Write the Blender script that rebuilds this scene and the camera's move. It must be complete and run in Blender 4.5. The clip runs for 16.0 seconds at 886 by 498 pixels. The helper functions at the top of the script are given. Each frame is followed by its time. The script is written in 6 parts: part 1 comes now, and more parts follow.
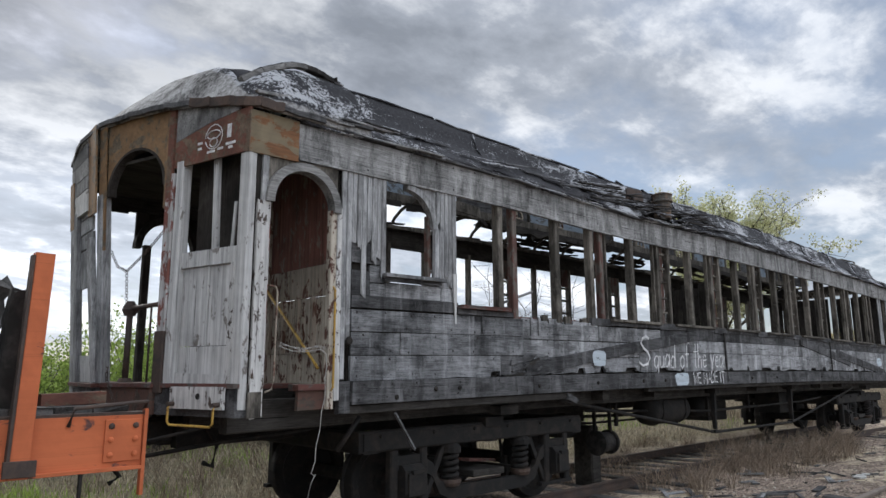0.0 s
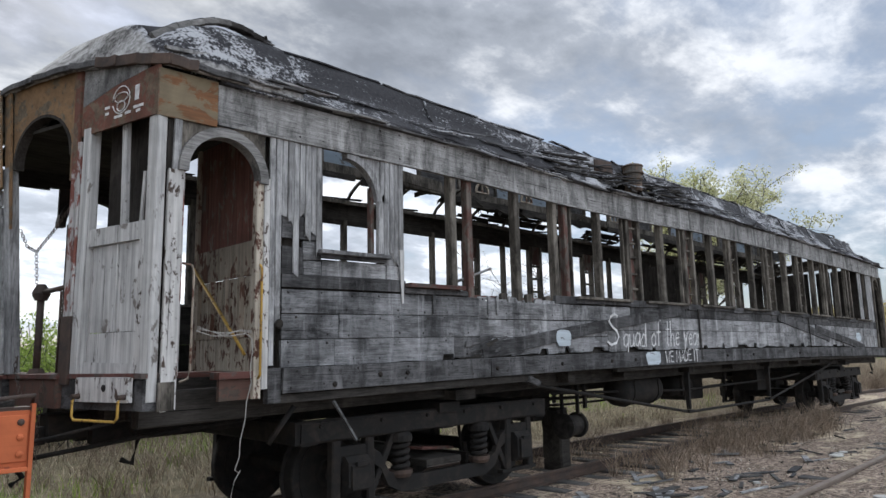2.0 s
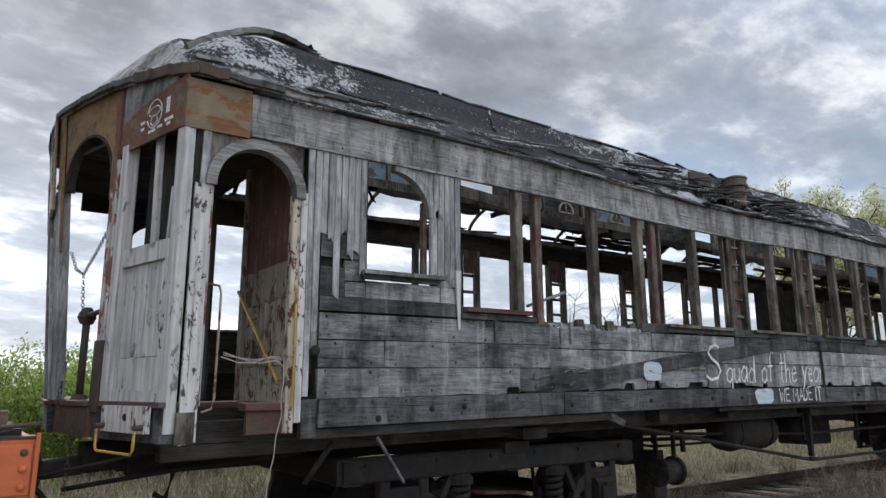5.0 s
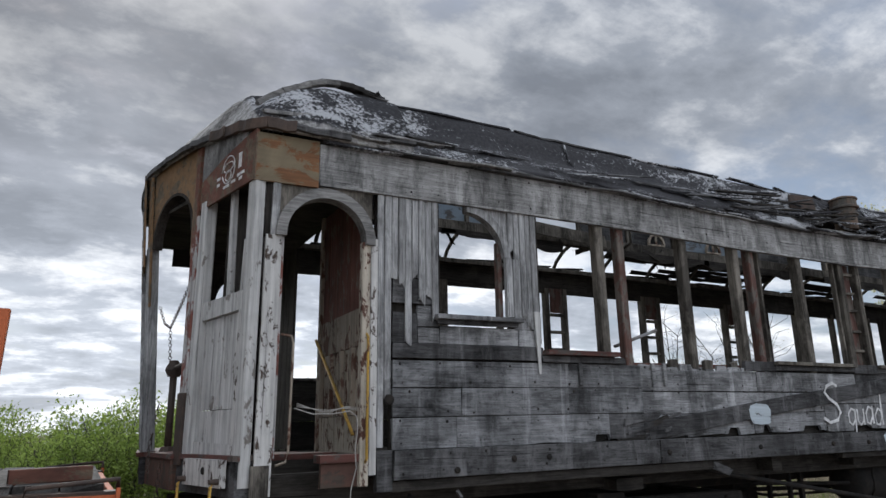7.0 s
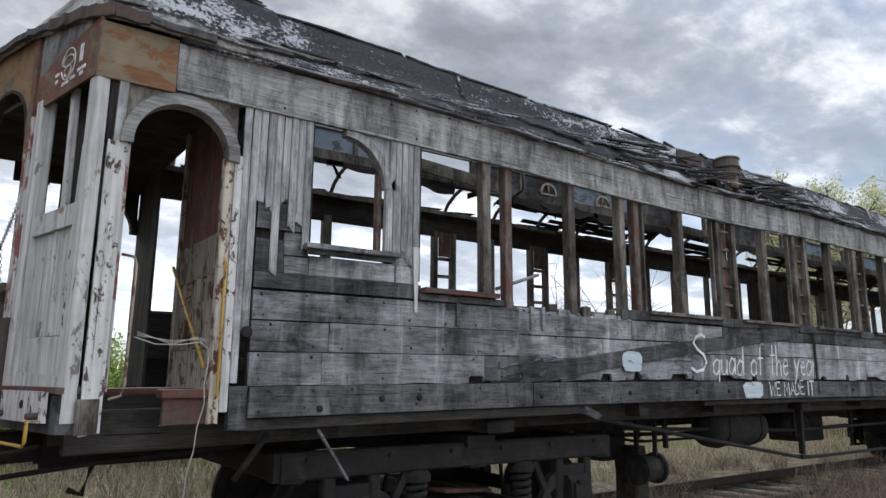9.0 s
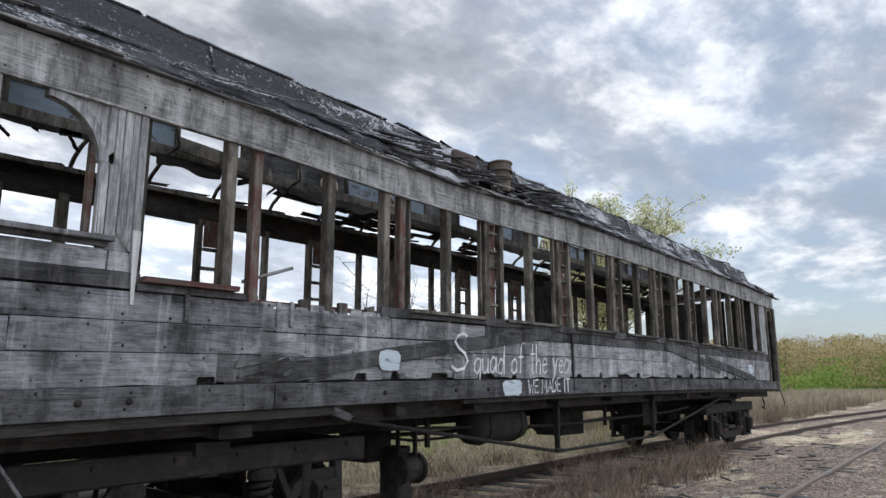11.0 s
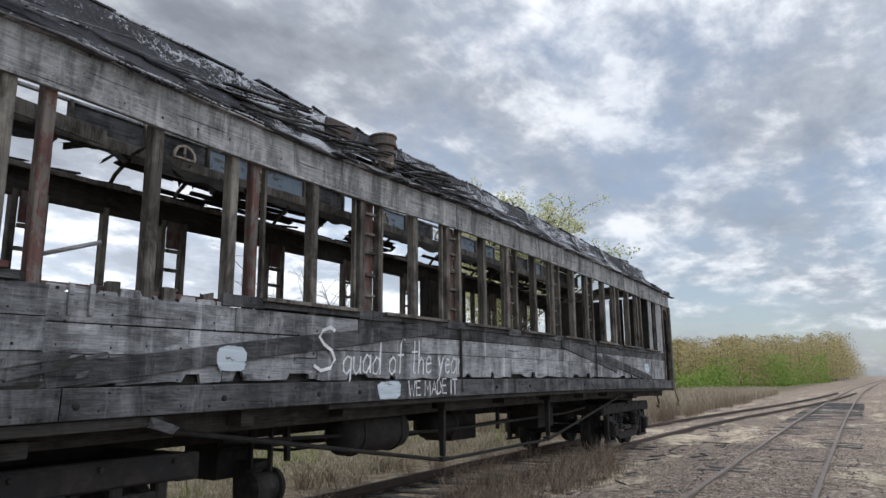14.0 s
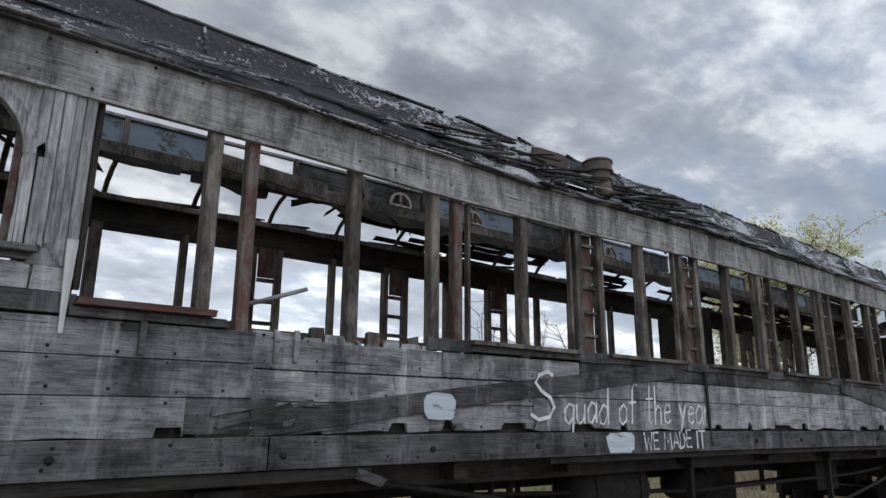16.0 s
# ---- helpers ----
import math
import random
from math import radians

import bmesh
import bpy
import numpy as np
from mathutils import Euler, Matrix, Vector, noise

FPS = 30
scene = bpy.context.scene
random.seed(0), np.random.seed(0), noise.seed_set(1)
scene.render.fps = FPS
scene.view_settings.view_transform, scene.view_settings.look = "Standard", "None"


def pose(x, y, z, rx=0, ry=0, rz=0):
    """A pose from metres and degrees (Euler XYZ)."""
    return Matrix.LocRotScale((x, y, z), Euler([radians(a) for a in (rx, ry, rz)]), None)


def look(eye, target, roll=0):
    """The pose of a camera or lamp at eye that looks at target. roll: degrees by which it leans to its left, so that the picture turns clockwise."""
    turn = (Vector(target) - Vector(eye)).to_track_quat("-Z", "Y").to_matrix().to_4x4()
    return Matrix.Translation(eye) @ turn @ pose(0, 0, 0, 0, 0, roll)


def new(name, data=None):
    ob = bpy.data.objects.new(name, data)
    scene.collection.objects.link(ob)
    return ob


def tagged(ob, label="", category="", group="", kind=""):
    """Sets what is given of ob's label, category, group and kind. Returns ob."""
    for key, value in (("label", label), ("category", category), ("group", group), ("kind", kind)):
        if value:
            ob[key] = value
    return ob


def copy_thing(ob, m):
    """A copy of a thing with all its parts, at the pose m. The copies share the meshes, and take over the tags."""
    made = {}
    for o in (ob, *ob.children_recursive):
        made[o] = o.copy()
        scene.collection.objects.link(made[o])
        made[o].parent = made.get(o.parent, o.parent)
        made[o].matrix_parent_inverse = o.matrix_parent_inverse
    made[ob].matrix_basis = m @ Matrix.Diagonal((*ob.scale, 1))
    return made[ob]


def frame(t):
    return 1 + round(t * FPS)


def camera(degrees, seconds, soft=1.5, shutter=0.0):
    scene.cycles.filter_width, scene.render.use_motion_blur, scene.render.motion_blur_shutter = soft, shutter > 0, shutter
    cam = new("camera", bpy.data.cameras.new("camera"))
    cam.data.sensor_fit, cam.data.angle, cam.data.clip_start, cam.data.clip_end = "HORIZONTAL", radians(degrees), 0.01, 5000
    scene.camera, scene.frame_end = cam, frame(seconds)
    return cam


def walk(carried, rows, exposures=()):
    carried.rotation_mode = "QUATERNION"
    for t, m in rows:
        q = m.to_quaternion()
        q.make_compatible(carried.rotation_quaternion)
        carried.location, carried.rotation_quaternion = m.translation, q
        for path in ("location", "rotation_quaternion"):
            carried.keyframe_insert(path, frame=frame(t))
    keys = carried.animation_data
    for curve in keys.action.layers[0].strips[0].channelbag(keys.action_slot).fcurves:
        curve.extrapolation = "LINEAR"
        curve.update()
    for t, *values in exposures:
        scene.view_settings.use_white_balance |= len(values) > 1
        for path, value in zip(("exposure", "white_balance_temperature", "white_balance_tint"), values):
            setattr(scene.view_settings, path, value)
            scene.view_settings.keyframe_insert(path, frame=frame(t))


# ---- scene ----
cam = camera(66.1, 16.0)
EXPO = 0.6
PATH = [
    (0, (-3.551, -5.014, 1.444), (-2.189, -3.593, 1.8), -0.2),
    (0.5, (-3.386, -4.96, 1.479), (-1.933, -3.627, 1.813), -0.1),
    (1, (-3.221, -4.858, 1.459), (-1.65, -3.664, 1.78), -1.0),
    (1.5, (-3.086, -4.856, 1.423), (-1.51, -3.663, 1.727), -1.7),
    (2, (-2.894, -4.906, 1.453), (-1.5, -3.505, 1.757), -1.2),
    (2.5, (-2.814, -4.727, 1.458), (-1.592, -3.174, 1.767), -1.1),
    (3, (-2.755, -4.624, 1.452), (-1.667, -2.976, 1.767), -0.9),
    (3.5, (-2.537, -4.686, 1.456), (-1.526, -2.988, 1.761), 0.1),
    (4, (-2.405, -4.744, 1.445), (-1.32, -3.092, 1.755), 0.8),
    (4.2, (-2.354, -4.725, 1.445), (-1.208, -3.117, 1.764), 0.6),
    (6.3, (-1.931, -4.704, 1.501), (-0.865, -3.089, 2.007), -1.4),
    (6.5, (-1.928, -4.689, 1.506), (-0.92, -3.04, 2.02), -1.3),
    (7, (-1.906, -4.672, 1.505), (-1.011, -2.959, 2.018), -0.8),
    (7.5, (-1.856, -4.694, 1.495), (-0.996, -2.953, 1.976), -0.3),
    (8, (-1.786, -4.651, 1.472), (-0.891, -2.915, 1.903), 0.2),
    (8.5, (-1.738, -4.485, 1.452), (-0.741, -2.799, 1.851), 0.4),
    (9, (-1.545, -4.451, 1.428), (-0.392, -2.86, 1.802), 0.5),
    (9.5, (-1.287, -4.579, 1.405), (0.042, -3.133, 1.785), 0.2),
    (10, (-1.141, -4.592, 1.438), (0.353, -3.318, 1.816), -0.0),
    (10.2, (-1.097, -4.601, 1.436), (0.447, -3.388, 1.816), -0.1),
    (12.3, (-0.479, -4.425, 1.416), (1.033, -3.168, 1.783), 0.0),
    (12.5, (-0.416, -4.372, 1.408), (1.114, -3.136, 1.774), -0.3),
    (13, (-0.269, -4.235, 1.455), (1.334, -3.093, 1.81), -0.2),
    (13.5, (-0.078, -4.252, 1.445), (1.576, -3.186, 1.805), -0.2),
    (14, (0.155, -4.286, 1.432), (1.84, -3.276, 1.809), -0.5),
    (14.5, (0.328, -4.186, 1.439), (2.001, -3.164, 1.84), -0.6),
    (15, (0.455, -4.097, 1.463), (2.079, -3.013, 1.897), -0.8),
    (15.5, (0.584, -4.089, 1.465), (2.067, -2.835, 1.941), -0.5),
    (16, (0.729, -4.12, 1.472), (1.938, -2.608, 1.974), 0.4),
]
walk(cam, [(t, look(eye, target, roll)) for t, eye, target, roll in PATH],
     exposures=[(t, EXPO + d, 6280, 10) for t, d in ((0, -0.04), (2.0, 0.06), (4.2, 0.08), (6.3, -0.28), (7.6, -0.33), (8.6, -0.15), (9.4, 0.3), (10.0, 0.16), (12.5, 0.1), (14.5, -0.1), (16, -0.2))])

# ---- sky, sun ----
world = bpy.data.worlds.new("world")
scene.world = world
world.use_nodes = True
wn, wl = world.node_tree.nodes, world.node_tree.links
wn.clear()


def wnode(kind, **kw):
    n = wn.new(kind)
    for k, v in kw.items():
        n.inputs[k].default_value = v
    return n


SUN_EL, SUN_AZ = 24.0, 1.0          # degrees; azimuth from +y towards -x
out = wn.new("ShaderNodeOutputWorld")
sky = wn.new("ShaderNodeTexSky")
sky.sky_type, sky.sun_disc = "NISHITA", False
sky.sun_elevation, sky.sun_rotation = radians(38), radians(-SUN_AZ)
sky.air_density, sky.dust_density, sky.ozone_density = 1.0, 1.2, 1.5
tc = wn.new("ShaderNodeTexCoord")
sep = wn.new("ShaderNodeSeparateXYZ")
wl.new(tc.outputs["Generated"], sep.inputs[0])


def wmath(op, a, b=None, c=None):
    n = wn.new("ShaderNodeMath")
    n.operation = op
    for k, v in enumerate((a, b, c)):
        if v is None:
            continue
        if isinstance(v, (int, float)):
            n.inputs[k].default_value = v
        else:
            wl.new(v, n.inputs[k])
    return n.outputs[0]


lift = wmath("ADD", wmath("MAXIMUM", sep.outputs["Z"], 0.0), 0.22)
cx, cy = wmath("DIVIDE", sep.outputs["X"], lift), wmath("DIVIDE", sep.outputs["Y"], lift)
plane = wn.new("ShaderNodeCombineXYZ")
wl.new(cx, plane.inputs[0]), wl.new(cy, plane.inputs[1])
big = wnode("ShaderNodeTexNoise", Scale=1.1, Detail=8.0, Roughness=0.55, Distortion=0.15)
small = wnode("ShaderNodeTexNoise", Scale=4.6, Detail=10.0, Roughness=0.6, Distortion=0.12)
shade = wnode("ShaderNodeTexNoise", Scale=1.8, Detail=7.0, Roughness=0.55, Distortion=0.15)
for n, off in ((big, (0.4, 1.7, 0.0)), (small, (3.0, 0.0, 1.0)), (shade, (7.0, 2.0, 4.0))):
    mp = wn.new("ShaderNodeMapping")
    mp.inputs["Location"].default_value = off
    mp.inputs["Scale"].default_value = (1.0, 1.25, 1.0)
    wl.new(plane.outputs[0], mp.inputs[0])
    wl.new(mp.outputs[0], n.inputs["Vector"])
# cover is thinner towards +x, where blue shows through
clear = wmath("MULTIPLY", sep.outputs["X"], 0.105)
low = wmath("MULTIPLY", wmath("SUBTRACT", 1.0, wmath("MINIMUM", wmath("MULTIPLY", sep.outputs["Z"], 3.5), 1.0)),
            wmath("MULTIPLY", wmath("MAXIMUM", sep.outputs["X"], 0.0), 0.05))
mixn = wmath("ADD", wmath("MULTIPLY", big.outputs[0], 0.62), wmath("MULTIPLY", small.outputs[0], 0.38))
cover = wn.new("ShaderNodeMapRange")
cover.interpolation_type = "SMOOTHSTEP"
cover.inputs["From Min"].default_value, cover.inputs["From Max"].default_value = 0.24, 0.49
wl.new(wmath("SUBTRACT", wmath("SUBTRACT", mixn, clear), low), cover.inputs["Value"])
ramp = wn.new("ShaderNodeValToRGB")
ramp.color_ramp.elements[0].position, ramp.color_ramp.elements[0].color = 0.4, (0.2, 0.215, 0.24, 1)
ramp.color_ramp.elements[1].position, ramp.color_ramp.elements[1].color = 0.59, (0.57, 0.578, 0.59, 1)
mid = ramp.color_ramp.elements.new(0.49)
mid.color = (0.285, 0.303, 0.335, 1)
tone = wmath("ADD", wmath("MULTIPLY", shade.outputs[0], 0.52), wmath("MULTIPLY", small.outputs[0], 0.48))
wl.new(tone, ramp.inputs[0])
# the veiled sun brightens the cloud round it
sunv = Vector((-math.sin(radians(SUN_AZ)) * math.cos(radians(SUN_EL)), math.cos(radians(SUN_AZ)) * math.cos(radians(SUN_EL)), math.sin(radians(SUN_EL))))
dot = wn.new("ShaderNodeVectorMath")
dot.operation = "DOT_PRODUCT"
dot.inputs[1].default_value = sunv
wl.new(tc.outputs["Generated"], dot.inputs[0])
halo = wmath("POWER", wmath("MAXIMUM", dot.outputs["Value"], 0.0), 160.0)
veil = wmath("ADD", 1.0, wmath("MULTIPLY", halo, 0.5))
# overcast sky: brighter overhead, and front-lit cloud opposite the sun
high = wmath("ADD", 1.0, wmath("MULTIPLY", wmath("POWER", wmath("MAXIMUM", sep.outputs["Z"], 0.0), 3.0), 2.2))
rise = wn.new("ShaderNodeMapRange")
rise.interpolation_type = "SMOOTHSTEP"
for key, val in (("From Min", 0.05), ("From Max", 0.48), ("To Min", 1.35), ("To Max", -0.52)):
    rise.inputs[key].default_value = val
wl.new(sep.outputs["Z"], rise.inputs["Value"])
# towards the sun the low cloud glows and the thick cloud higher up is grey
back = wmath("ADD", 1.0, wmath("MULTIPLY", wmath("POWER", wmath("MAXIMUM", sep.outputs["Y"], 0.0), 2.0), rise.outputs[0]))
front = wmath("ADD", back, wmath("MULTIPLY", wmath("MAXIMUM", wmath("MULTIPLY", sep.outputs["Y"], -1.0), 0.0), 2.0))
along = wmath("MULTIPLY_ADD", wmath("MAXIMUM", sep.outputs["X"], -0.4), 0.25, 0.86)
veil = wmath("MULTIPLY", wmath("MULTIPLY", veil, along), wmath("MULTIPLY", high, front))
cloud = wn.new("ShaderNodeVectorMath")
cloud.operation = "SCALE"
wl.new(ramp.outputs[0], cloud.inputs[0]), wl.new(veil, cloud.inputs["Scale"])
bg_sky, bg_cloud = wnode("ShaderNodeBackground", Strength=0.085), wnode("ShaderNodeBackground", Strength=1.0)
pale = wn.new("ShaderNodeMix")
pale.data_type = "RGBA"
pale.inputs[0].default_value = 0.4
pale.inputs[7].default_value = (4.2, 4.6, 5.2, 1)
wl.new(sky.outputs[0], pale.inputs[6])
wl.new(pale.outputs[2], bg_sky.inputs[0]), wl.new(cloud.outputs[0], bg_cloud.inputs[0])
blend = wn.new("ShaderNodeMixShader")
wl.new(wmath("MULTIPLY", cover.outputs[0], 0.94), blend.inputs[0])
wl.new(bg_sky.outputs[0], blend.inputs[1]), wl.new(bg_cloud.outputs[0], blend.inputs[2])
wl.new(blend.outputs[0], out.inputs[0])

sun_data = bpy.data.lights.new("sun", "SUN")
sun_data.energy, sun_data.angle, sun_data.color = 1.3, radians(14), (1.0, 0.96, 0.9)
sun = new("sun", sun_data)
sun.matrix_world = look(tuple(sunv * 50), (0, 0, 0))

# ---- materials ----


class Mat:
    """A small builder of node materials."""

    def __init__(self, name, rough=0.85, metal=0.0, spec=0.3):
        self.m = bpy.data.materials.new(name)
        self.m.use_nodes = True
        self.nt = self.m.node_tree
        self.b = self.nt.nodes["Principled BSDF"]
        self.b.inputs["Roughness"].default_value = rough
        self.b.inputs["Metallic"].default_value = metal
        self.b.inputs["Specular IOR Level"].default_value = spec

    def link(self, a, b):
        self.nt.links.new(a, b)

    def coords(self, scale, shift=True):
        t = self.nt.nodes.new("ShaderNodeTexCoord")
        m = self.nt.nodes.new("ShaderNodeMapping")
        m.inputs["Scale"].default_value = scale
        self.link(t.outputs["Object"], m.inputs[0])
        if shift:
            o = self.nt.nodes.new("ShaderNodeObjectInfo")
            k = self.nt.nodes.new("ShaderNodeMath")
            k.operation = "MULTIPLY"
            k.inputs[1].default_value = 57.0
            self.link(o.outputs["Random"], k.inputs[0])
            self.link(k.outputs[0], m.inputs["Location"])
        return m.outputs[0]

    def noise(self, scale=(1, 1, 1), s=1.0, detail=5.0, rough=0.6, dist=0.0, shift=True):
        n = self.nt.nodes.new("ShaderNodeTexNoise")
        n.inputs["Scale"].default_value, n.inputs["Detail"].default_value = s, detail
        n.inputs["Roughness"].default_value, n.inputs["Distortion"].default_value = rough, dist
        self.link(self.coords(scale, shift), n.inputs["Vector"])
        return n.outputs[0]

    def ramp(self, fac, *stops):
        r = self.nt.nodes.new("ShaderNodeValToRGB")
        e = r.color_ramp.elements
        while len(e) < len(stops):
            e.new(0.5)
        for el, (p, c) in zip(e, stops):
            el.position = p
            el.color = (c, c, c, 1) if isinstance(c, float) else (*c, 1)
        self.link(fac, r.inputs[0])
        return r.outputs[0]

    def mix(self, fac, a, b, mode="MIX"):
        n = self.nt.nodes.new("ShaderNodeMix")
        n.data_type, n.blend_type = "RGBA", mode
        for sock, v in ((n.inputs[0], fac), (n.inputs[6], a), (n.inputs[7], b)):
            if isinstance(v, (int, float)):
                sock.default_value = v
            elif isinstance(v, tuple):
                sock.default_value = (*v, 1)
            else:
                self.link(v, sock)
        return n.outputs[2]

    def random(self):
        return self.nt.nodes.new("ShaderNodeObjectInfo").outputs["Random"]

    def island(self):
        return self.nt.nodes.new("ShaderNodeNewGeometry").outputs["Random Per Island"]

    def color(self, c):
        self.link(c, self.b.inputs["Base Color"])
        return self

    def bump(self, h, strength=0.4, dist=0.01):
        n = self.nt.nodes.new("ShaderNodeBump")
        n.inputs["Strength"].default_value, n.inputs["Distance"].default_value = strength, dist
        self.link(h, n.inputs["Height"])
        self.link(n.outputs[0], self.b.inputs["Normal"])
        return self


AX = {"x": (1.2, 26, 26), "y": (26, 1.2, 26), "z": (26, 26, 1.2)}


def old_wood(name, axis, dark, light, stain=0.5, vary=0.35, drip=False, streak=False):
    """Bare weathered timber: grain along an axis, cracks, stains and bleached patches, one tone a board."""
    m = Mat(name, 0.9, 0, 0.2)
    ax = AX[axis]
    grain = m.noise(ax, 1.0, 8, 0.72, 0.35)
    fine = m.noise(tuple(3.5 * k for k in ax), 1.0, 7, 0.75)
    crack = m.noise(tuple(k * (0.7 if k < 2 else 2.3) for k in ax), 1.0, 3, 0.5, 0.2)
    patch = m.noise((1, 1, 1), 1.5, 6, 0.66, 0.5)
    blot = m.noise((3, 3, 0.8) if drip else {"x": (0.5, 1.4, 1.8), "y": (1.6, 0.5, 1.6), "z": (1.6, 1.6, 0.5)}[axis], 3.6 if not drip else 2.2, 7, 0.72, 0.5)
    bleach = m.noise((1.3, 1, 0.7), 2.6, 6, 0.68, 0.3)
    mean = tuple(0.5 * (p + q) for p, q in zip(dark, light))
    base = m.ramp(grain, (0.3, tuple(0.8 * k for k in dark)), (0.5, mean), (0.7, tuple(0.9 * k for k in light)))
    base = m.mix(0.6, base, m.ramp(fine, (0.34, tuple(0.45 * k for k in dark)), (0.66, tuple(1.1 * k for k in light))))
    base = m.mix(1.0, base, m.ramp(m.random(), (0.0, 1.0 - vary), (1.0, 1.0)), "MULTIPLY")
    base = m.mix(stain, base, m.ramp(patch, (0.38, 0.2), (0.55, 1.0)), "MULTIPLY")
    base = m.mix(min(0.85, stain * 1.2), base, m.ramp(blot, (0.38, 0.16), (0.53, 1.0)), "MULTIPLY")
    base = m.mix(m.ramp(bleach, (0.56, 0.0), (0.72, 0.45)), base, tuple(1.2 * k for k in light))
    if streak:
        # pale and dark runs of rain water down the boards, not broken at the joints
        wash = m.noise((3.2, 1, 0.35), 1.6, 6, 0.68, 0.25, False)
        base = m.mix(m.ramp(wash, (0.55, 0.0), (0.68, 0.5)), base, tuple(1.3 * k for k in light))
        base = m.mix(0.8, base, m.ramp(m.noise((2.3, 1, 0.5), 1.3, 7, 0.7, 0.4, False), (0.36, 0.28), (0.5, 1.0)), "MULTIPLY")
        pits = m.noise((30, 30, 55), 1.0, 4, 0.7)
        base = m.mix(0.7, base, m.ramp(pits, (0.33, 0.25), (0.4, 1.0)), "MULTIPLY")
    base = m.mix(1.0, base, m.ramp(crack, (0.295, 0.15), (0.325, 1.0)), "MULTIPLY")
    m.color(base).bump(m.mix(0.5, grain, m.ramp(crack, (0.29, 0.0), (0.33, 1.0))), 0.6, 0.006)
    return m.m


def peeled(name, axis, paint, under, amount=0.5, chips=5.0, grime=0.4, woody=1.0):
    """Old paint that flakes off timber or sheet iron in shapes drawn out along the grain."""
    m = Mat(name, 0.75, 0, 0.3)
    sc = {"x": (0.5, 1, 1), "y": (1, 0.5, 1), "z": (1, 1, 0.55)}[axis]
    flakes = m.noise(sc, chips * 2.0, 7, 0.68, 0.4)
    grain = m.noise(AX[axis], 1.0, 6, 0.65)
    dirt = m.noise((1, 1, 1), 2.2, 6, 0.65, 0.6)
    edge = m.ramp(flakes, (amount - 0.02, 0.0), (amount + 0.02, 1.0))
    crack = m.noise(tuple(k * (0.7 if k < 2 else 2.3) for k in AX[axis]), 1.0, 3, 0.5, 0.2)
    top = m.mix(0.75 * woody, paint, m.ramp(grain, (0.32, tuple(0.42 * k for k in paint)), (0.62, tuple(1.08 * k for k in paint))))
    low = m.ramp(grain, (0.3, tuple(0.5 * k for k in under)), (0.65, under))
    base = m.mix(edge, low, top)
    base = m.mix(grime, base, m.ramp(dirt, (0.34, 0.32), (0.6, 1.0)), "MULTIPLY")
    base = m.mix(0.8 * woody, base, m.ramp(crack, (0.31, 0.2), (0.35, 1.0)), "MULTIPLY")
    m.color(base).bump(m.mix(0.4, edge, grain), 0.4, 0.004)
    return m.m


def iron(name, base, rust, amount=0.5, rough=0.7):
    m = Mat(name, rough, 0.15, 0.3)
    n = m.noise((1, 1, 1), 5.0, 8, 0.7, 0.4)
    f = m.noise((1, 1, 1), 40.0, 4, 0.6)
    c = m.mix(m.ramp(n, (amount - 0.12, 0.0), (amount + 0.12, 1.0)), base, rust)
    c = m.mix(0.35, c, m.ramp(f, (0.3, 0.45), (0.7, 1.0)), "MULTIPLY")
    m.color(c).bump(f, 0.35, 0.004)
    return m.m


W_GREY = old_wood("grey_siding", "x", (0.21, 0.213, 0.22), (0.52, 0.527, 0.54), 0.55, 0.32, streak=True)
W_MID = old_wood("stained_grey_siding", "x", (0.14, 0.143, 0.15), (0.39, 0.397, 0.41), 0.6, 0.3, streak=True)
W_DULL = old_wood("dull_grey_siding", "x", (0.22, 0.223, 0.23), (0.5, 0.507, 0.52), 0.45, 0.3, streak=True)
W_BELT = old_wood("dark_sill_timber", "x", (0.07, 0.07, 0.072), (0.2, 0.2, 0.205), 0.55, 0.35, streak=True)
W_FASCIA = old_wood("grey_letterboard", "x", (0.2, 0.2, 0.198), (0.48, 0.48, 0.475), 0.5, 0.15, True, True)
W_VERT = old_wood("grey_boards_upright", "z", (0.2, 0.205, 0.21), (0.6, 0.605, 0.61), 0.5, 0.3)
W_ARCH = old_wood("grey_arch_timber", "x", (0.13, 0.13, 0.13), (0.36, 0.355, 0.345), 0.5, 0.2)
W_POST = old_wood("brown_grey_post", "z", (0.1, 0.09, 0.075), (0.29, 0.265, 0.23), 0.65, 0.4)
W_RED = peeled("red_brown_post", "z", (0.13, 0.068, 0.056), (0.17, 0.145, 0.125), 0.5, 4.0, 0.5)
W_REDX = peeled("red_brown_rail", "x", (0.13, 0.055, 0.045), (0.12, 0.1, 0.09), 0.45, 4.0, 0.5)
# near-black timber tones: the shade inside and below the coach is in the colour
W_DARK = old_wood("dark_shaded_timber", "x", (0.03, 0.028, 0.026), (0.085, 0.078, 0.07), 0.5, 0.4)
W_DARKZ = old_wood("dark_shaded_boards", "z", (0.035, 0.03, 0.028), (0.095, 0.085, 0.075), 0.5, 0.4)
W_CROSS = old_wood("grey_cross_timber", "y", (0.08, 0.078, 0.075), (0.2, 0.195, 0.19), 0.5, 0.3)
P_WHITE = peeled("white_flaking_paint", "z", (0.58, 0.58, 0.57), (0.26, 0.24, 0.22), 0.38, 4.0, 0.35)
P_WHITE2 = peeled("white_paint_dark_chips", "z", (0.6, 0.595, 0.58), (0.085, 0.062, 0.05), 0.425, 8.0, 0.3)
P_PINK = peeled("white_and_red_paint", "z", (0.5, 0.49, 0.48), (0.24, 0.09, 0.07), 0.46, 3.0, 0.4)
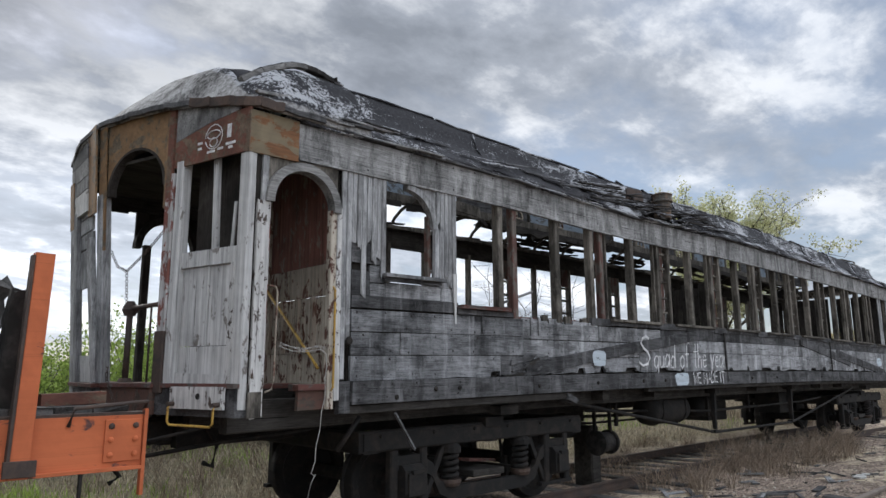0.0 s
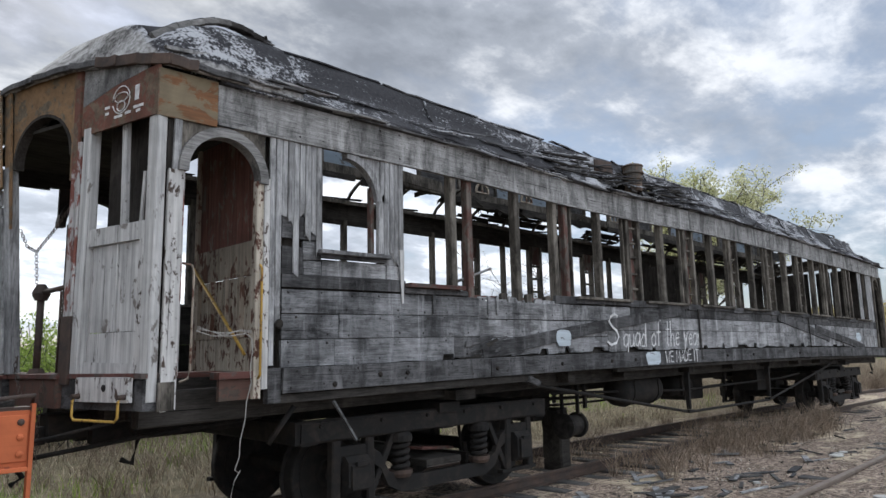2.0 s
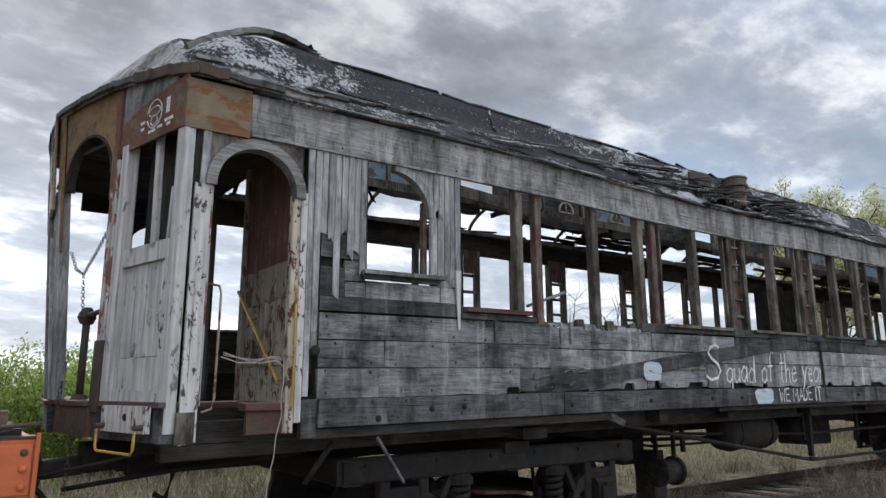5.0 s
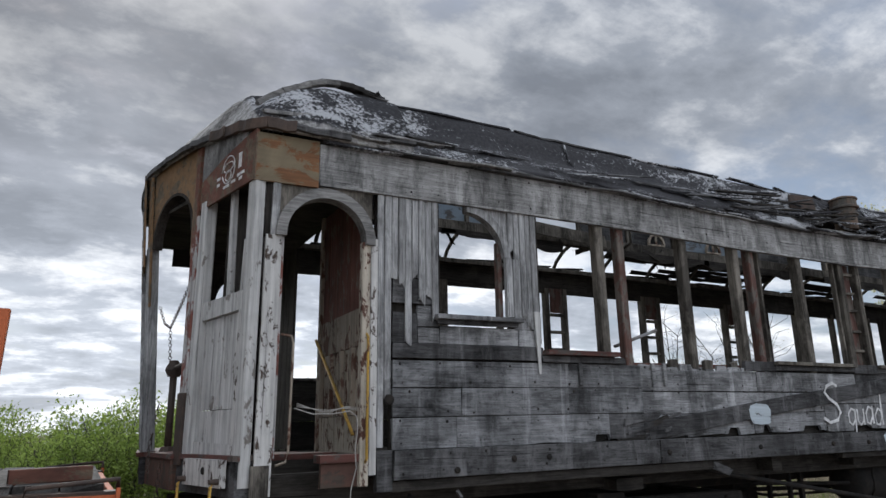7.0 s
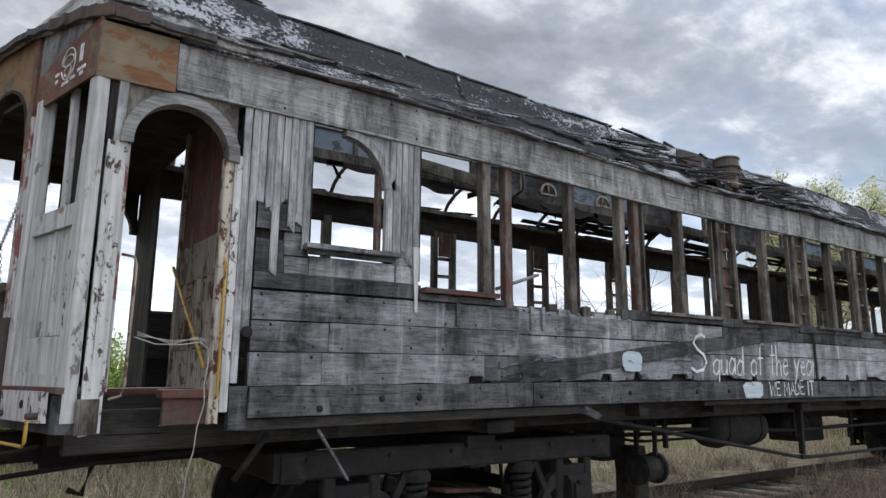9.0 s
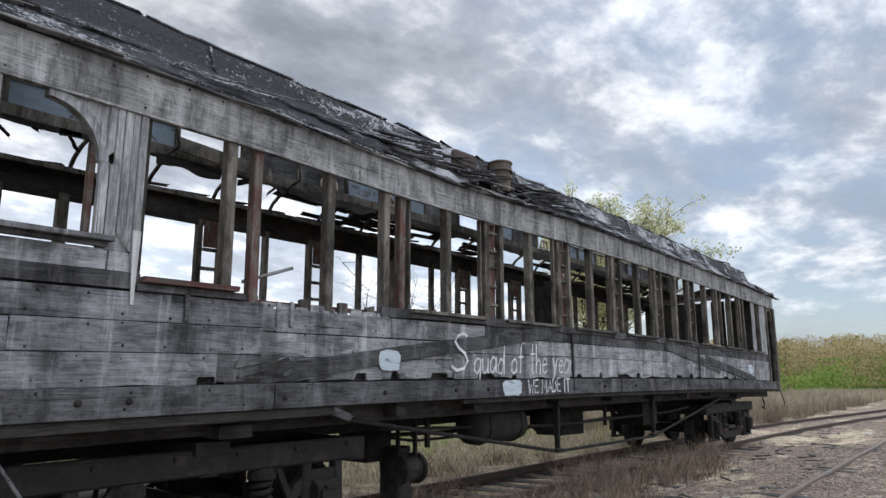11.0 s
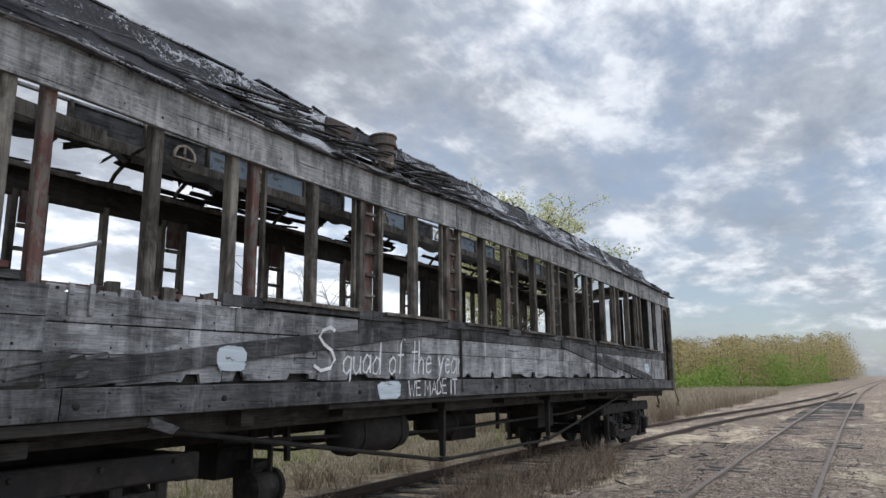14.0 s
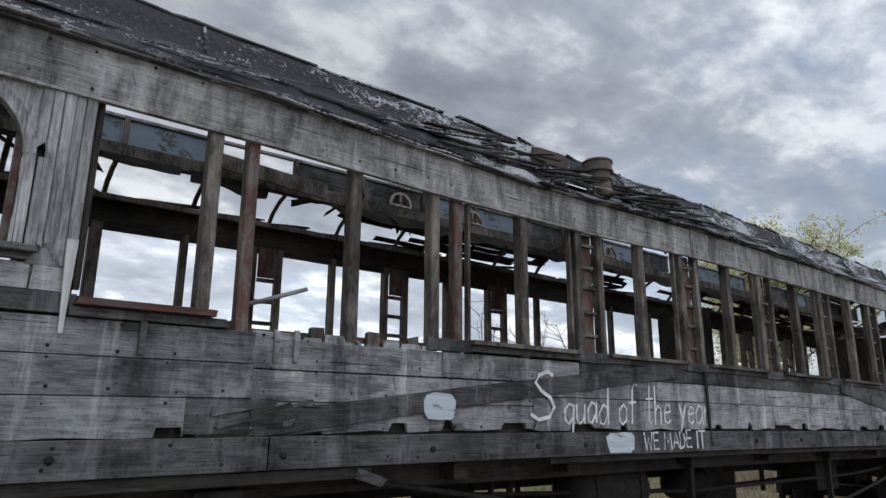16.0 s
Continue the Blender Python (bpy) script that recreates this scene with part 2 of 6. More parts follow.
P_DOOR = peeled("red_brown_door_paint", "z", (0.2, 0.085, 0.065), (0.24, 0.19, 0.15), 0.42, 5.0, 0.5)
P_CREAM = peeled("cream_paint_rust_chips", "z", (0.52, 0.47, 0.39), (0.12, 0.055, 0.038), 0.455, 7.5, 0.35)
P_WORN = peeled("worn_brown_grey_paint", "z", (0.4, 0.345, 0.28), (0.17, 0.09, 0.065), 0.45, 6.0, 0.45)
P_OCHRE = peeled("ochre_sheet", "x", (0.27, 0.165, 0.085), (0.2, 0.16, 0.11), 0.46, 3.2, 0.7, 0.5)
P_RUST = peeled("rust_red_sheet", "x", (0.18, 0.078, 0.055), (0.2, 0.145, 0.1), 0.48, 4.5, 0.75, 0.5)
P_STEP = peeled("dull_rusty_step", "x", (0.12, 0.065, 0.05), (0.1, 0.075, 0.06), 0.45, 4.0, 0.5, 0.2)
P_OLIVE = peeled("olive_grey_sheet", "x", (0.21, 0.17, 0.11), (0.25, 0.12, 0.055), 0.47, 2.2, 0.5, 0.2)
P_BLUE = peeled("blue_grey_panel", "x", (0.2, 0.25, 0.3), (0.13, 0.13, 0.13), 0.42, 3.0, 0.4, 0.2)
P_ORANGE = peeled("orange_paint", "x", (0.55, 0.15, 0.06), (0.14, 0.07, 0.06), 0.4, 2.4, 0.35, 0.2)
P_YELLOW = peeled("yellow_handrail_paint", "z", (0.52, 0.33, 0.075), (0.17, 0.085, 0.045), 0.42, 12.0, 0.3, 0.2)
P_SPRAY = peeled("pale_blue_spray_paint", "x", (0.5, 0.57, 0.62), (0.2, 0.21, 0.22), 0.38, 7.0, 0.15, 0.6)
IRON = iron("black_truck_iron", (0.018, 0.0175, 0.017), (0.045, 0.037, 0.031), 0.58, 0.88)
RUSTY = iron("rusty_rail_iron", (0.058, 0.046, 0.041), (0.105, 0.072, 0.056), 0.52)
RAILHEAD = iron("worn_rail_iron", (0.25, 0.21, 0.18), (0.18, 0.14, 0.112), 0.5, 0.55)
STEEL = iron("dull_galvanised_iron", (0.3, 0.31, 0.32), (0.18, 0.13, 0.1), 0.58, 0.5)
CHARRED = iron("charred_timber", (0.015, 0.014, 0.013), (0.06, 0.055, 0.05), 0.56, 0.8)


def flat(name, c, rough=0.9, vary=0.25, scale=18.0):
    m = Mat(name, rough)
    n = m.noise((1, 1, 1), scale, 4, 0.6)
    m.color(m.ramp(n, (0.3, tuple((1 - vary) * k for k in c)), (0.7, c)))
    return m.m


CHALK = flat("white_writing_paint", (0.8, 0.805, 0.81), 0.9, 0.45, 14.0)
WIRE = flat("pale_wire", (0.36, 0.35, 0.33), 0.6)


def felt_colour(m):
    a = m.noise((0.5, 1, 1), 4.0, 10, 0.75, 0.7)
    b = m.noise((1, 1, 1), 34.0, 7, 0.75, 0.3)
    c = m.noise((1, 1, 1), 0.9, 4, 0.6, 0.3)
    mask = m.ramp(m.mix(0.34, m.mix(0.5, a, b), c), (0.508, 0.0), (0.535, 0.95))
    return m.mix(mask, m.ramp(b, (0.3, (0.008, 0.008, 0.01)), (0.7, (0.05, 0.05, 0.056))), (0.4, 0.41, 0.43)), m.mix(0.5, a, b)


def canvas_colour(m):
    a = m.noise((1, 1, 1), 2.4, 8, 0.65, 0.6)
    b = m.noise((1, 1, 0.5), 26.0, 7, 0.75, 0.5)
    return m.ramp(m.mix(0.5, a, b), (0.4, (0.05, 0.048, 0.046)), (0.48, (0.22, 0.216, 0.21)), (0.6, (0.47, 0.47, 0.465))), m.mix(0.5, a, b)


def tar_paper():
    m = Mat("black_roof_felt", 0.8, 0, 0.3)
    col, h = felt_colour(m)
    m.color(col).bump(h, 0.6, 0.012)
    return m.m


def hood_skin():
    """Pale canvas over the rounded end, giving way raggedly to the black felt of the side."""
    m = Mat("pale_roof_canvas", 0.88, 0, 0.2)
    felt, h1 = felt_colour(m)
    canvas, h2 = canvas_colour(m)
    geo = m.nt.nodes.new("ShaderNodeNewGeometry")
    sx = m.nt.nodes.new("ShaderNodeSeparateXYZ")
    m.link(geo.outputs["Position"], sx.inputs[0])
    wob = m.noise((1, 1, 1), 5.0, 8, 0.7, 0.4)

    def edge(axis, k, lo, hi):
        t = m.nt.nodes.new("ShaderNodeMath")
        t.operation = "MULTIPLY_ADD"
        m.link(wob, t.inputs[0])
        t.inputs[1].default_value = k
        m.link(sx.outputs[axis], t.inputs[2])
        r = m.nt.nodes.new("ShaderNodeMapRange")
        r.inputs["From Min"].default_value, r.inputs["From Max"].default_value = lo + k / 2, hi + k / 2
        m.link(t.outputs[0], r.inputs["Value"])
        return r.outputs[0]

    side = m.mix(1.0, edge("X", 0.14, -0.985, -0.96), edge("Z", 0.2, 3.74, 3.78), "MULTIPLY")
    m.color(m.mix(side, canvas, felt)).bump(m.mix(0.5, h1, h2), 0.7, 0.018)
    return m.m


FELT, HOOD = tar_paper(), hood_skin()


def ground_mat():
    m = Mat("cinder_ground", 0.95, 0, 0.15)
    big_n = m.noise((0.35, 1.0, 1), 0.75, 6, 0.6, 0.4, False)
    mid_n = m.noise((1, 1, 1), 3.2, 8, 0.7, 0.3, False)
    fine_n = m.noise((1, 1, 1), 17.0, 9, 0.85, 0.0, False)
    cinder = m.ramp(fine_n, (0.4, (0.024, 0.018, 0.015)), (0.49, (0.235, 0.18, 0.145)), (0.6, (0.66, 0.54, 0.43)))
    sand = m.ramp(fine_n, (0.34, (0.33, 0.265, 0.185)), (0.58, (0.7, 0.6, 0.44)))
    mask = m.ramp(m.mix(0.35, big_n, mid_n), (0.545, 0.0), (0.59, 0.85))
    cinder = m.mix(0.6, cinder, m.ramp(mid_n, (0.36, 0.3), (0.56, 1.0)), "MULTIPLY")
    col = m.mix(mask, cinder, m.mix(0.5, sand, m.ramp(mid_n, (0.4, 0.45), (0.56, 1.0)), "MULTIPLY"))
    # grass land beyond the tracks
    t = m.nt.nodes.new("ShaderNodeTexCoord")
    s = m.nt.nodes.new("ShaderNodeSeparateXYZ")
    m.link(t.outputs["Object"], s.inputs[0])
    wob = m.nt.nodes.new("ShaderNodeMath")
    wob.operation = "MULTIPLY_ADD"
    m.link(mid_n, wob.inputs[0])
    wob.inputs[1].default_value = 3.0
    m.link(s.outputs["Y"], wob.inputs[2])
    far = m.nt.nodes.new("ShaderNodeMapRange")
    far.inputs["From Min"].default_value, far.inputs["From Max"].default_value = 3.8, 5.6
    m.link(wob.outputs[0], far.inputs["Value"])
    straw = m.ramp(m.mix(0.5, mid_n, fine_n), (0.38, (0.05, 0.052, 0.026)), (0.5, (0.17, 0.145, 0.09)), (0.63, (0.36, 0.3, 0.2)))
    col = m.mix(far.outputs[0], col, straw)
    m.color(col).bump(m.mix(0.5, mid_n, fine_n), 1.0, 0.04)
    return m.m


GROUND = ground_mat()


def leaf_mat(name, c1, c2, thin=0.35):
    m = Mat(name, 0.6, 0, 0.25)
    col = m.ramp(m.island(), (0.0, c1), (1.0, c2))
    m.color(col)
    tr = m.nt.nodes.new("ShaderNodeBsdfTranslucent")
    mx = m.nt.nodes.new("ShaderNodeMixShader")
    mx.inputs[0].default_value = thin
    m.link(col, tr.inputs[0])
    m.link(m.b.outputs[0], mx.inputs[1]), m.link(tr.outputs[0], mx.inputs[2])
    m.link(mx.outputs[0], m.nt.nodes["Material Output"].inputs[0])
    return m.m


LEAF = leaf_mat("spring_leaf", (0.14, 0.21, 0.04), (0.36, 0.47, 0.11))
LEAF_FAR = leaf_mat("far_green_leaf", (0.13, 0.21, 0.04), (0.3, 0.41, 0.1), 0.45)
BLOSSOM = leaf_mat("pale_blossom_leaf", (0.4, 0.42, 0.2), (0.74, 0.73, 0.5), 0.5)
BUDS = leaf_mat("budding_wood", (0.24, 0.195, 0.105), (0.5, 0.43, 0.21), 0.45)
STRAW = leaf_mat("dry_straw", (0.12, 0.098, 0.07), (0.56, 0.48, 0.35), 0.25)
BRAMBLE = leaf_mat("dry_bramble", (0.08, 0.06, 0.046), (0.42, 0.33, 0.245), 0.15)
BARK = old_wood("grey_bark", "z", (0.05, 0.045, 0.04), (0.14, 0.125, 0.11), 0.4, 0.2)

# ---- mesh helpers ----
R = random.Random(7)
ORIGIN = {}


def bow(x):
    """How far the sagging-ended coach body stands up at x."""
    return 0.08 * (1 - ((x - 9.4) / 9.9) ** 2)


def sag(x, y, z):
    """The window head of the near side hangs down a little in the middle bays."""
    if y > 0.3:
        return 0.0
    up = min(1.0, max(0.0, (z - 2.3) / 0.8)) * min(1.0, max(0.0, (3.85 - z) / 0.2))
    return 0.07 * up * math.exp(-((x - 5.0) / 1.8) ** 2)


def thing(name, at, label, category, group="", kind=""):
    e = new(name)
    e.location = at
    ORIGIN[e] = Vector(at)
    return tagged(e, label, category, group, kind)


def mesh_part(name, verts, faces, mat, parent=None, label="", smooth=False, warp=False):
    if warp:
        verts = [(x, y, z + bow(x) - sag(x, y, z)) for x, y, z in verts]
    me = bpy.data.meshes.new(name)
    me.from_pydata([tuple(v) for v in verts], [], faces)
    bm = bmesh.new()
    bm.from_mesh(me)
    bmesh.ops.recalc_face_normals(bm, faces=bm.faces)
    bm.to_mesh(me)
    bm.free()
    me.materials.append(mat)
    if smooth:
        me.polygons.foreach_set("use_smooth", [True] * len(me.polygons))
    ob = new(name, me)
    if parent is not None:
        ob.parent = parent
        if parent in ORIGIN:
            ob.matrix_parent_inverse = Matrix.Translation(-ORIGIN[parent])
    if label:
        tagged(ob, label)
    return ob


def beam_data(a, b, w, h, up=(0, 0, 1), n=0, wob=0.004, rag=0.0, taper=1.0, chamfer=0.1):
    """A timber from a to b, w wide and h deep (along up), with eased edges, slight waves and ragged ends."""
    a, b = Vector(a), Vector(b)
    d = (b - a).normalized()
    s = d.cross(Vector(up)).normalized()
    u = s.cross(d).normalized()
    n = n or max(1, int((b - a).length / 1.3))
    c = min(w, h) * chamfer
    ring = [(-w / 2 + c, -h / 2), (w / 2 - c, -h / 2), (w / 2, -h / 2 + c), (w / 2, h / 2 - c), (w / 2 - c, h / 2), (-w / 2 + c, h / 2), (-w / 2, h / 2 - c), (-w / 2, -h / 2 + c)]
    verts, faces = [], []
    ca, cb = [R.uniform(-rag, rag) for _ in range(8)], [R.uniform(-rag, rag) for _ in range(8)]
    for k in range(n + 1):
        f = k / n
        ox, oz = R.uniform(-wob, wob), R.uniform(-wob, wob)
        g = 1 + (taper - 1) * f
        for q, (i, j) in enumerate(ring):
            p = a.lerp(b, f) + s * (i * g + ox) + u * (j * g + oz)
            if k == 0:
                p += d * ca[q]
            if k == n:
                p += d * cb[q]
            verts.append(p)
    for k in range(n):
        for q in range(8):
            r = (q + 1) % 8
            faces.append((8 * k + q, 8 * k + r, 8 * k + 8 + r, 8 * k + 8 + q))
    faces += [tuple(range(8)), tuple(8 * n + q for q in range(8))]
    return verts, faces


def beam(name, a, b, w, h, mat, parent, up=(0, 0, 1), n=0, wob=0.004, rag=0.0, label="", warp=False, taper=1.0, chamfer=0.1):
    v, f = beam_data(a, b, w, h, up, n, wob, rag, taper, chamfer)
    return mesh_part(name, v, f, mat, parent, label, warp=warp)


def tube_data(points, r, sides=8, r_end=None):
    pts = [Vector(p) for p in points]
    verts, faces = [], []
    for k, p in enumerate(pts):
        d = (pts[min(k + 1, len(pts) - 1)] - pts[max(k - 1, 0)]).normalized()
        s = d.cross(Vector((0, 0, 1)) if abs(d.z) < 0.95 else Vector((1, 0, 0))).normalized()
        u = s.cross(d)
        rr = r if r_end is None else r + (r_end - r) * k / (len(pts) - 1)
        for q in range(sides):
            t = 2 * math.pi * q / sides
            verts.append(p + s * (rr * math.cos(t)) + u * (rr * math.sin(t)))
    for k in range(len(pts) - 1):
        for q in range(sides):
            e = (q + 1) % sides
            faces.append((sides * k + q, sides * k + e, sides * k + sides + e, sides * k + sides + q))
    faces += [tuple(range(sides)), tuple(sides * (len(pts) - 1) + q for q in range(sides))]
    return verts, faces


def tube(name, points, r, mat, parent, sides=8, label="", warp=False, r_end=None):
    v, f = tube_data(points, r, sides, r_end)
    return mesh_part(name, v, f, mat, parent, label, True, warp)


def lathe(name, axis_a, axis_b, profile, mat, parent, sides=20, label="", smooth=False):
    """A turned body between two points: profile rows of (part of the way, radius)."""
    a, b = Vector(axis_a), Vector(axis_b)
    d = (b - a).normalized()
    s = d.cross(Vector((0, 0, 1)) if abs(d.z) < 0.9 else Vector((1, 0, 0))).normalized()
    u = s.cross(d)
    verts, faces = [], []
    for f, r in profile:
        for q in range(sides):
            t = 2 * math.pi * q / sides
            verts.append(a.lerp(b, f) + s * (r * math.cos(t)) + u * (r * math.sin(t)))
    for k in range(len(profile) - 1):
        for q in range(sides):
            e = (q + 1) % sides
            faces.append((sides * k + q, sides * k + e, sides * k + sides + e, sides * k + sides + q))
    faces += [tuple(range(sides)), tuple(sides * (len(profile) - 1) + q for q in range(sides))]
    return mesh_part(name, verts, faces, mat, parent, label, smooth)


def extruded(name, loop, y0, y1, mat, parent, label="", warp=False, at=None):
    """A flat outline (x, z) given thickness from y0 to y1; at maps (x, y, z) elsewhere."""
    n = len(loop)
    verts = [(x, y0, z) for x, z in loop] + [(x, y1, z) for x, z in loop]
    faces = [tuple(range(n)), tuple(range(n, 2 * n))] + [(k, (k + 1) % n, n + (k + 1) % n, n + k) for k in range(n)]
    if at:
        verts = [at(*v) for v in verts]
    return mesh_part(name, verts, faces, mat, parent, label, warp=warp)


def arch_data(cx, cz, ri, ro, y0, y1, a0=0.0, a1=180.0, n=14, rz=1.0):
    verts, faces = [], []
    for k in range(n + 1):
        t = radians(a0 + (a1 - a0) * k / n)
        c, s = math.cos(t), math.sin(t) * rz
        verts += [(cx + ri * c, y0, cz + ri * s), (cx + ro * c, y0, cz + ro * s), (cx + ro * c, y1, cz + ro * s), (cx + ri * c, y1, cz + ri * s)]
    for k in range(n):
        for q in range(4):
            e = (q + 1) % 4
            faces.append((4 * k + q, 4 * k + e, 4 * k + 4 + e, 4 * k + 4 + q))
    faces += [(0, 1, 2, 3), tuple(4 * n + q for q in range(4))]
    return verts, faces


def spandrel_data(cx, cz, ro, ztop, y0, y1, a0, a1, n=10, rz=1.0):
    """The board over an arch, from its curve up to a level edge."""
    verts, faces = [], []
    for k in range(n + 1):
        t = radians(a0 + (a1 - a0) * k / n)
        x, z = cx + ro * math.cos(t), cz + ro * math.sin(t) * rz
        verts += [(x, y0, z), (x, y0, ztop), (x, y1, ztop), (x, y1, z)]
    for k in range(n):
        for q in range(4):
            e = (q + 1) % 4
            faces.append((4 * k + q, 4 * k + e, 4 * k + 4 + e, 4 * k + 4 + q))
    faces += [(0, 1, 2, 3), tuple(4 * n + q for q in range(4))]
    return verts, faces

# ---- ground and tracks ----
RAIL_Z, LAND = -0.10, -0.25


def spaced(lo, hi, near_lo, near_hi, step):
    """Lines that are close together between near_lo and near_hi and spread out beyond."""
    rows = list(np.arange(near_lo, near_hi + 1e-6, step))
    g, p = step, near_hi
    while p < hi:
        g *= 1.35
        p = min(hi, p + g)
        rows.append(p)
    g, p = step, near_lo
    while p > lo:
        g *= 1.35
        p = max(lo, p - g)
        rows.insert(0, p)
    return rows


def track_one(x):
    """Straight under the coach, then curving over to join the other track."""
    if x < 13:
        return 1.48
    if x < 33:
        return 1.48 - 0.003 * (x - 13) ** 2
    if x < 40:
        return 0.28 - 0.112 * (x - 33)
    return track_two(x) + 2.49 * math.exp(-(x - 40) / 24.4)


def track_two(x):
    if x < 10:
        return -2.85
    return -2.85 - 0.000165 * (x - 10) ** 2 if x < 120 else -4.85 - 0.0363 * (x - 120)


def land(x, y):
    near = max(0.0, 1 - max(abs(x - 8) / 60, abs(y) / 30))
    z = LAND + near * (0.05 * noise.noise((x * 0.7, y * 0.7, 0)) + 0.03 * noise.noise((x * 2.3, y * 2.3, 5)))
    # cinders banked up round the second track
    off = abs(y - track_two(x))
    if 16 < x < 70:
        off = min(off, abs(y - track_one(x)) + max(0.0, 1.5 - 0.5 * (x - 16)))
    z += near * 0.055 * max(0.0, min(1.0, (1.7 - off) / 0.5))
    if y > 4:
        z += 0.25 * min(1, (y - 4) / 8) * (0.3 + 0.7 * noise.noise((x * 0.2, y * 0.2, 9)))
    return z


gx, gy = spaced(-2200, 2600, -14, 34, 0.3), spaced(-2200, 2200, -8, 10, 0.3)
gv = [(x, y, land(x, y)) for x in gx for y in gy]
ny = len(gy)
gf = [(i * ny + j, (i + 1) * ny + j, (i + 1) * ny + j + 1, i * ny + j + 1) for i in range(len(gx) - 1) for j in range(ny - 1)]
tagged(mesh_part("ground", gv, gf, GROUND, smooth=True), "dark cinder ground with sandy patches and dry grass", "ground", kind="structure")


def rail(path_y, off, x0, x1, top, mat_head, label):
    prof = [(-0.06, -0.14), (0.06, -0.14), (0.06, -0.128), (0.012, -0.112), (0.012, -0.04), (0.035, -0.03), (0.035, -0.006), (0.027, 0), (-0.027, 0), (-0.035, -0.006), (-0.035, -0.03), (-0.012, -0.04), (-0.012, -0.112), (-0.06, -0.128)]
    xs = []
    p = x0
    while p < x1:
        xs.append(p)
        p += 2.0 if p < 60 else 8.0
    xs.append(x1)
    verts, faces, n = [], [], len(prof)
    for x in xs:
        y = path_y(x) + off
        zz = top + 0.012 * noise.noise((x * 0.4, off, 2))
        verts += [(x, y + a, zz + b) for a, b in prof]
    for k in range(len(xs) - 1):
        for q in range(n):
            e = (q + 1) % n
            faces.append((n * k + q, n * k + e, n * k + n + e, n * k + n + q))
    faces += [tuple(range(n)), tuple(n * (len(xs) - 1) + q for q in range(n))]
    return tagged(mesh_part("rail", verts, faces, mat_head), label, "rail", "rails of the two tracks", "structure")


for off in (-0.75, 0.75):
    rail(track_one, off, -30, 78, RAIL_Z, RUSTY, "rusty brown steel rail under the wooden coach")
    rail(track_two, off, -30, 420, RAIL_Z - 0.04, RAILHEAD, "worn steel rail half sunk in cinders")
for path_y, top, x0, x1, n0 in ((track_one, RAIL_Z - 0.14, -12, 44, 0.56), (track_two, RAIL_Z - 0.118, -6, 50, 0.56)):
    p = x0
    while p < x1:
        y, w = path_y(p), R.uniform(1.2, 1.32)
        tie = beam("sleeper", (p + R.uniform(-0.05, 0.05), y - w, top - 0.06), (p + R.uniform(-0.05, 0.05), y + w, top - 0.06), 0.2, 0.13, W_CROSS, None, n=3, wob=0.012, rag=0.03)
        tagged(tie, "weathered grey sleeper sunk in the cinders", "sleeper", "sleepers under the tracks")
        p += n0

# ---- the wooden coach ----
WIDE = 2.96
coach = thing("railway_coach", (9.15, 1.48, RAIL_Z), "derelict grey wooden passenger coach with missing windows and torn roof", "railway coach")
SIDE_TOP, HEAD, SILL = 3.60, 3.29, 2.07


def cbeam(name, a, b, w, h, mat, up=(0, 0, 1), **kw):
    return beam(name, a, b, w, h, mat, kw.pop("parent", coach), up, warp=True, **kw)


def hboard(name, x0, x1, z0, z1, y, thick, mat, rag=0.006, **kw):
    """A board lying flat along the side."""
    return cbeam(name, (x0, y, (z0 + z1) / 2), (x1, y, (z0 + z1) / 2), thick, z1 - z0, mat, rag=rag, wob=kw.pop("wob", 0.002), chamfer=kw.pop("chamfer", 0.07), **kw)


def vboard(name, x0, x1, z0, z1, y, thick, mat, rag=0.0, **kw):
    return cbeam(name, ((x0 + x1) / 2, y, z1), ((x0 + x1) / 2, y, z0), thick, x1 - x0, mat, up=(1, 0, 0), rag=rag, wob=kw.pop("wob", 0.002), chamfer=kw.pop("chamfer", 0.1), **kw)


def courses(rows, x0, x1, y, thick, name="siding_plank", mat=None, lo=1.6, hi=3.8):
    for z0, z1, m in rows:
        p = x0
        while p < x1 - 0.05:
            e = p + R.uniform(lo, hi)
            e = x1 if x1 - e < 0.7 else e
            dy = R.uniform(-0.004, 0.004)
            hboard(name, p + 0.0015, e - 0.0015, z0 + 0.002 + R.uniform(-0.0015, 0.0015), z1 - 0.002, y + dy, thick, mat or m)
            p = e


def ragged_plank(name, x0, x1, z0, z1, y, thick, mat, depth=0.03, label="", notches=(), step=0.028):
    """A board along the side whose lower edge is splintered, with notches broken out of it."""
    low, x = [], x0
    while x < x1:
        z = z0 - depth * (0.5 + 0.9 * noise.noise((x * 3.1, z1 * 7, 2)))
        z = min(z1 - 0.02, max(z, z0 - depth))
        for xa, xb, d in notches:
            if xa < x < xb:
                z = z0 + d
        low.append((x, z))
        x += step * R.uniform(0.35, 1.6)
    loop = low + [(x1, z0)] + [(x1 - (x1 - x0) * k / 6, z1) for k in range(7)]
    return extruded(name, loop, y - thick / 2, y + thick / 2, mat, coach, label, True)


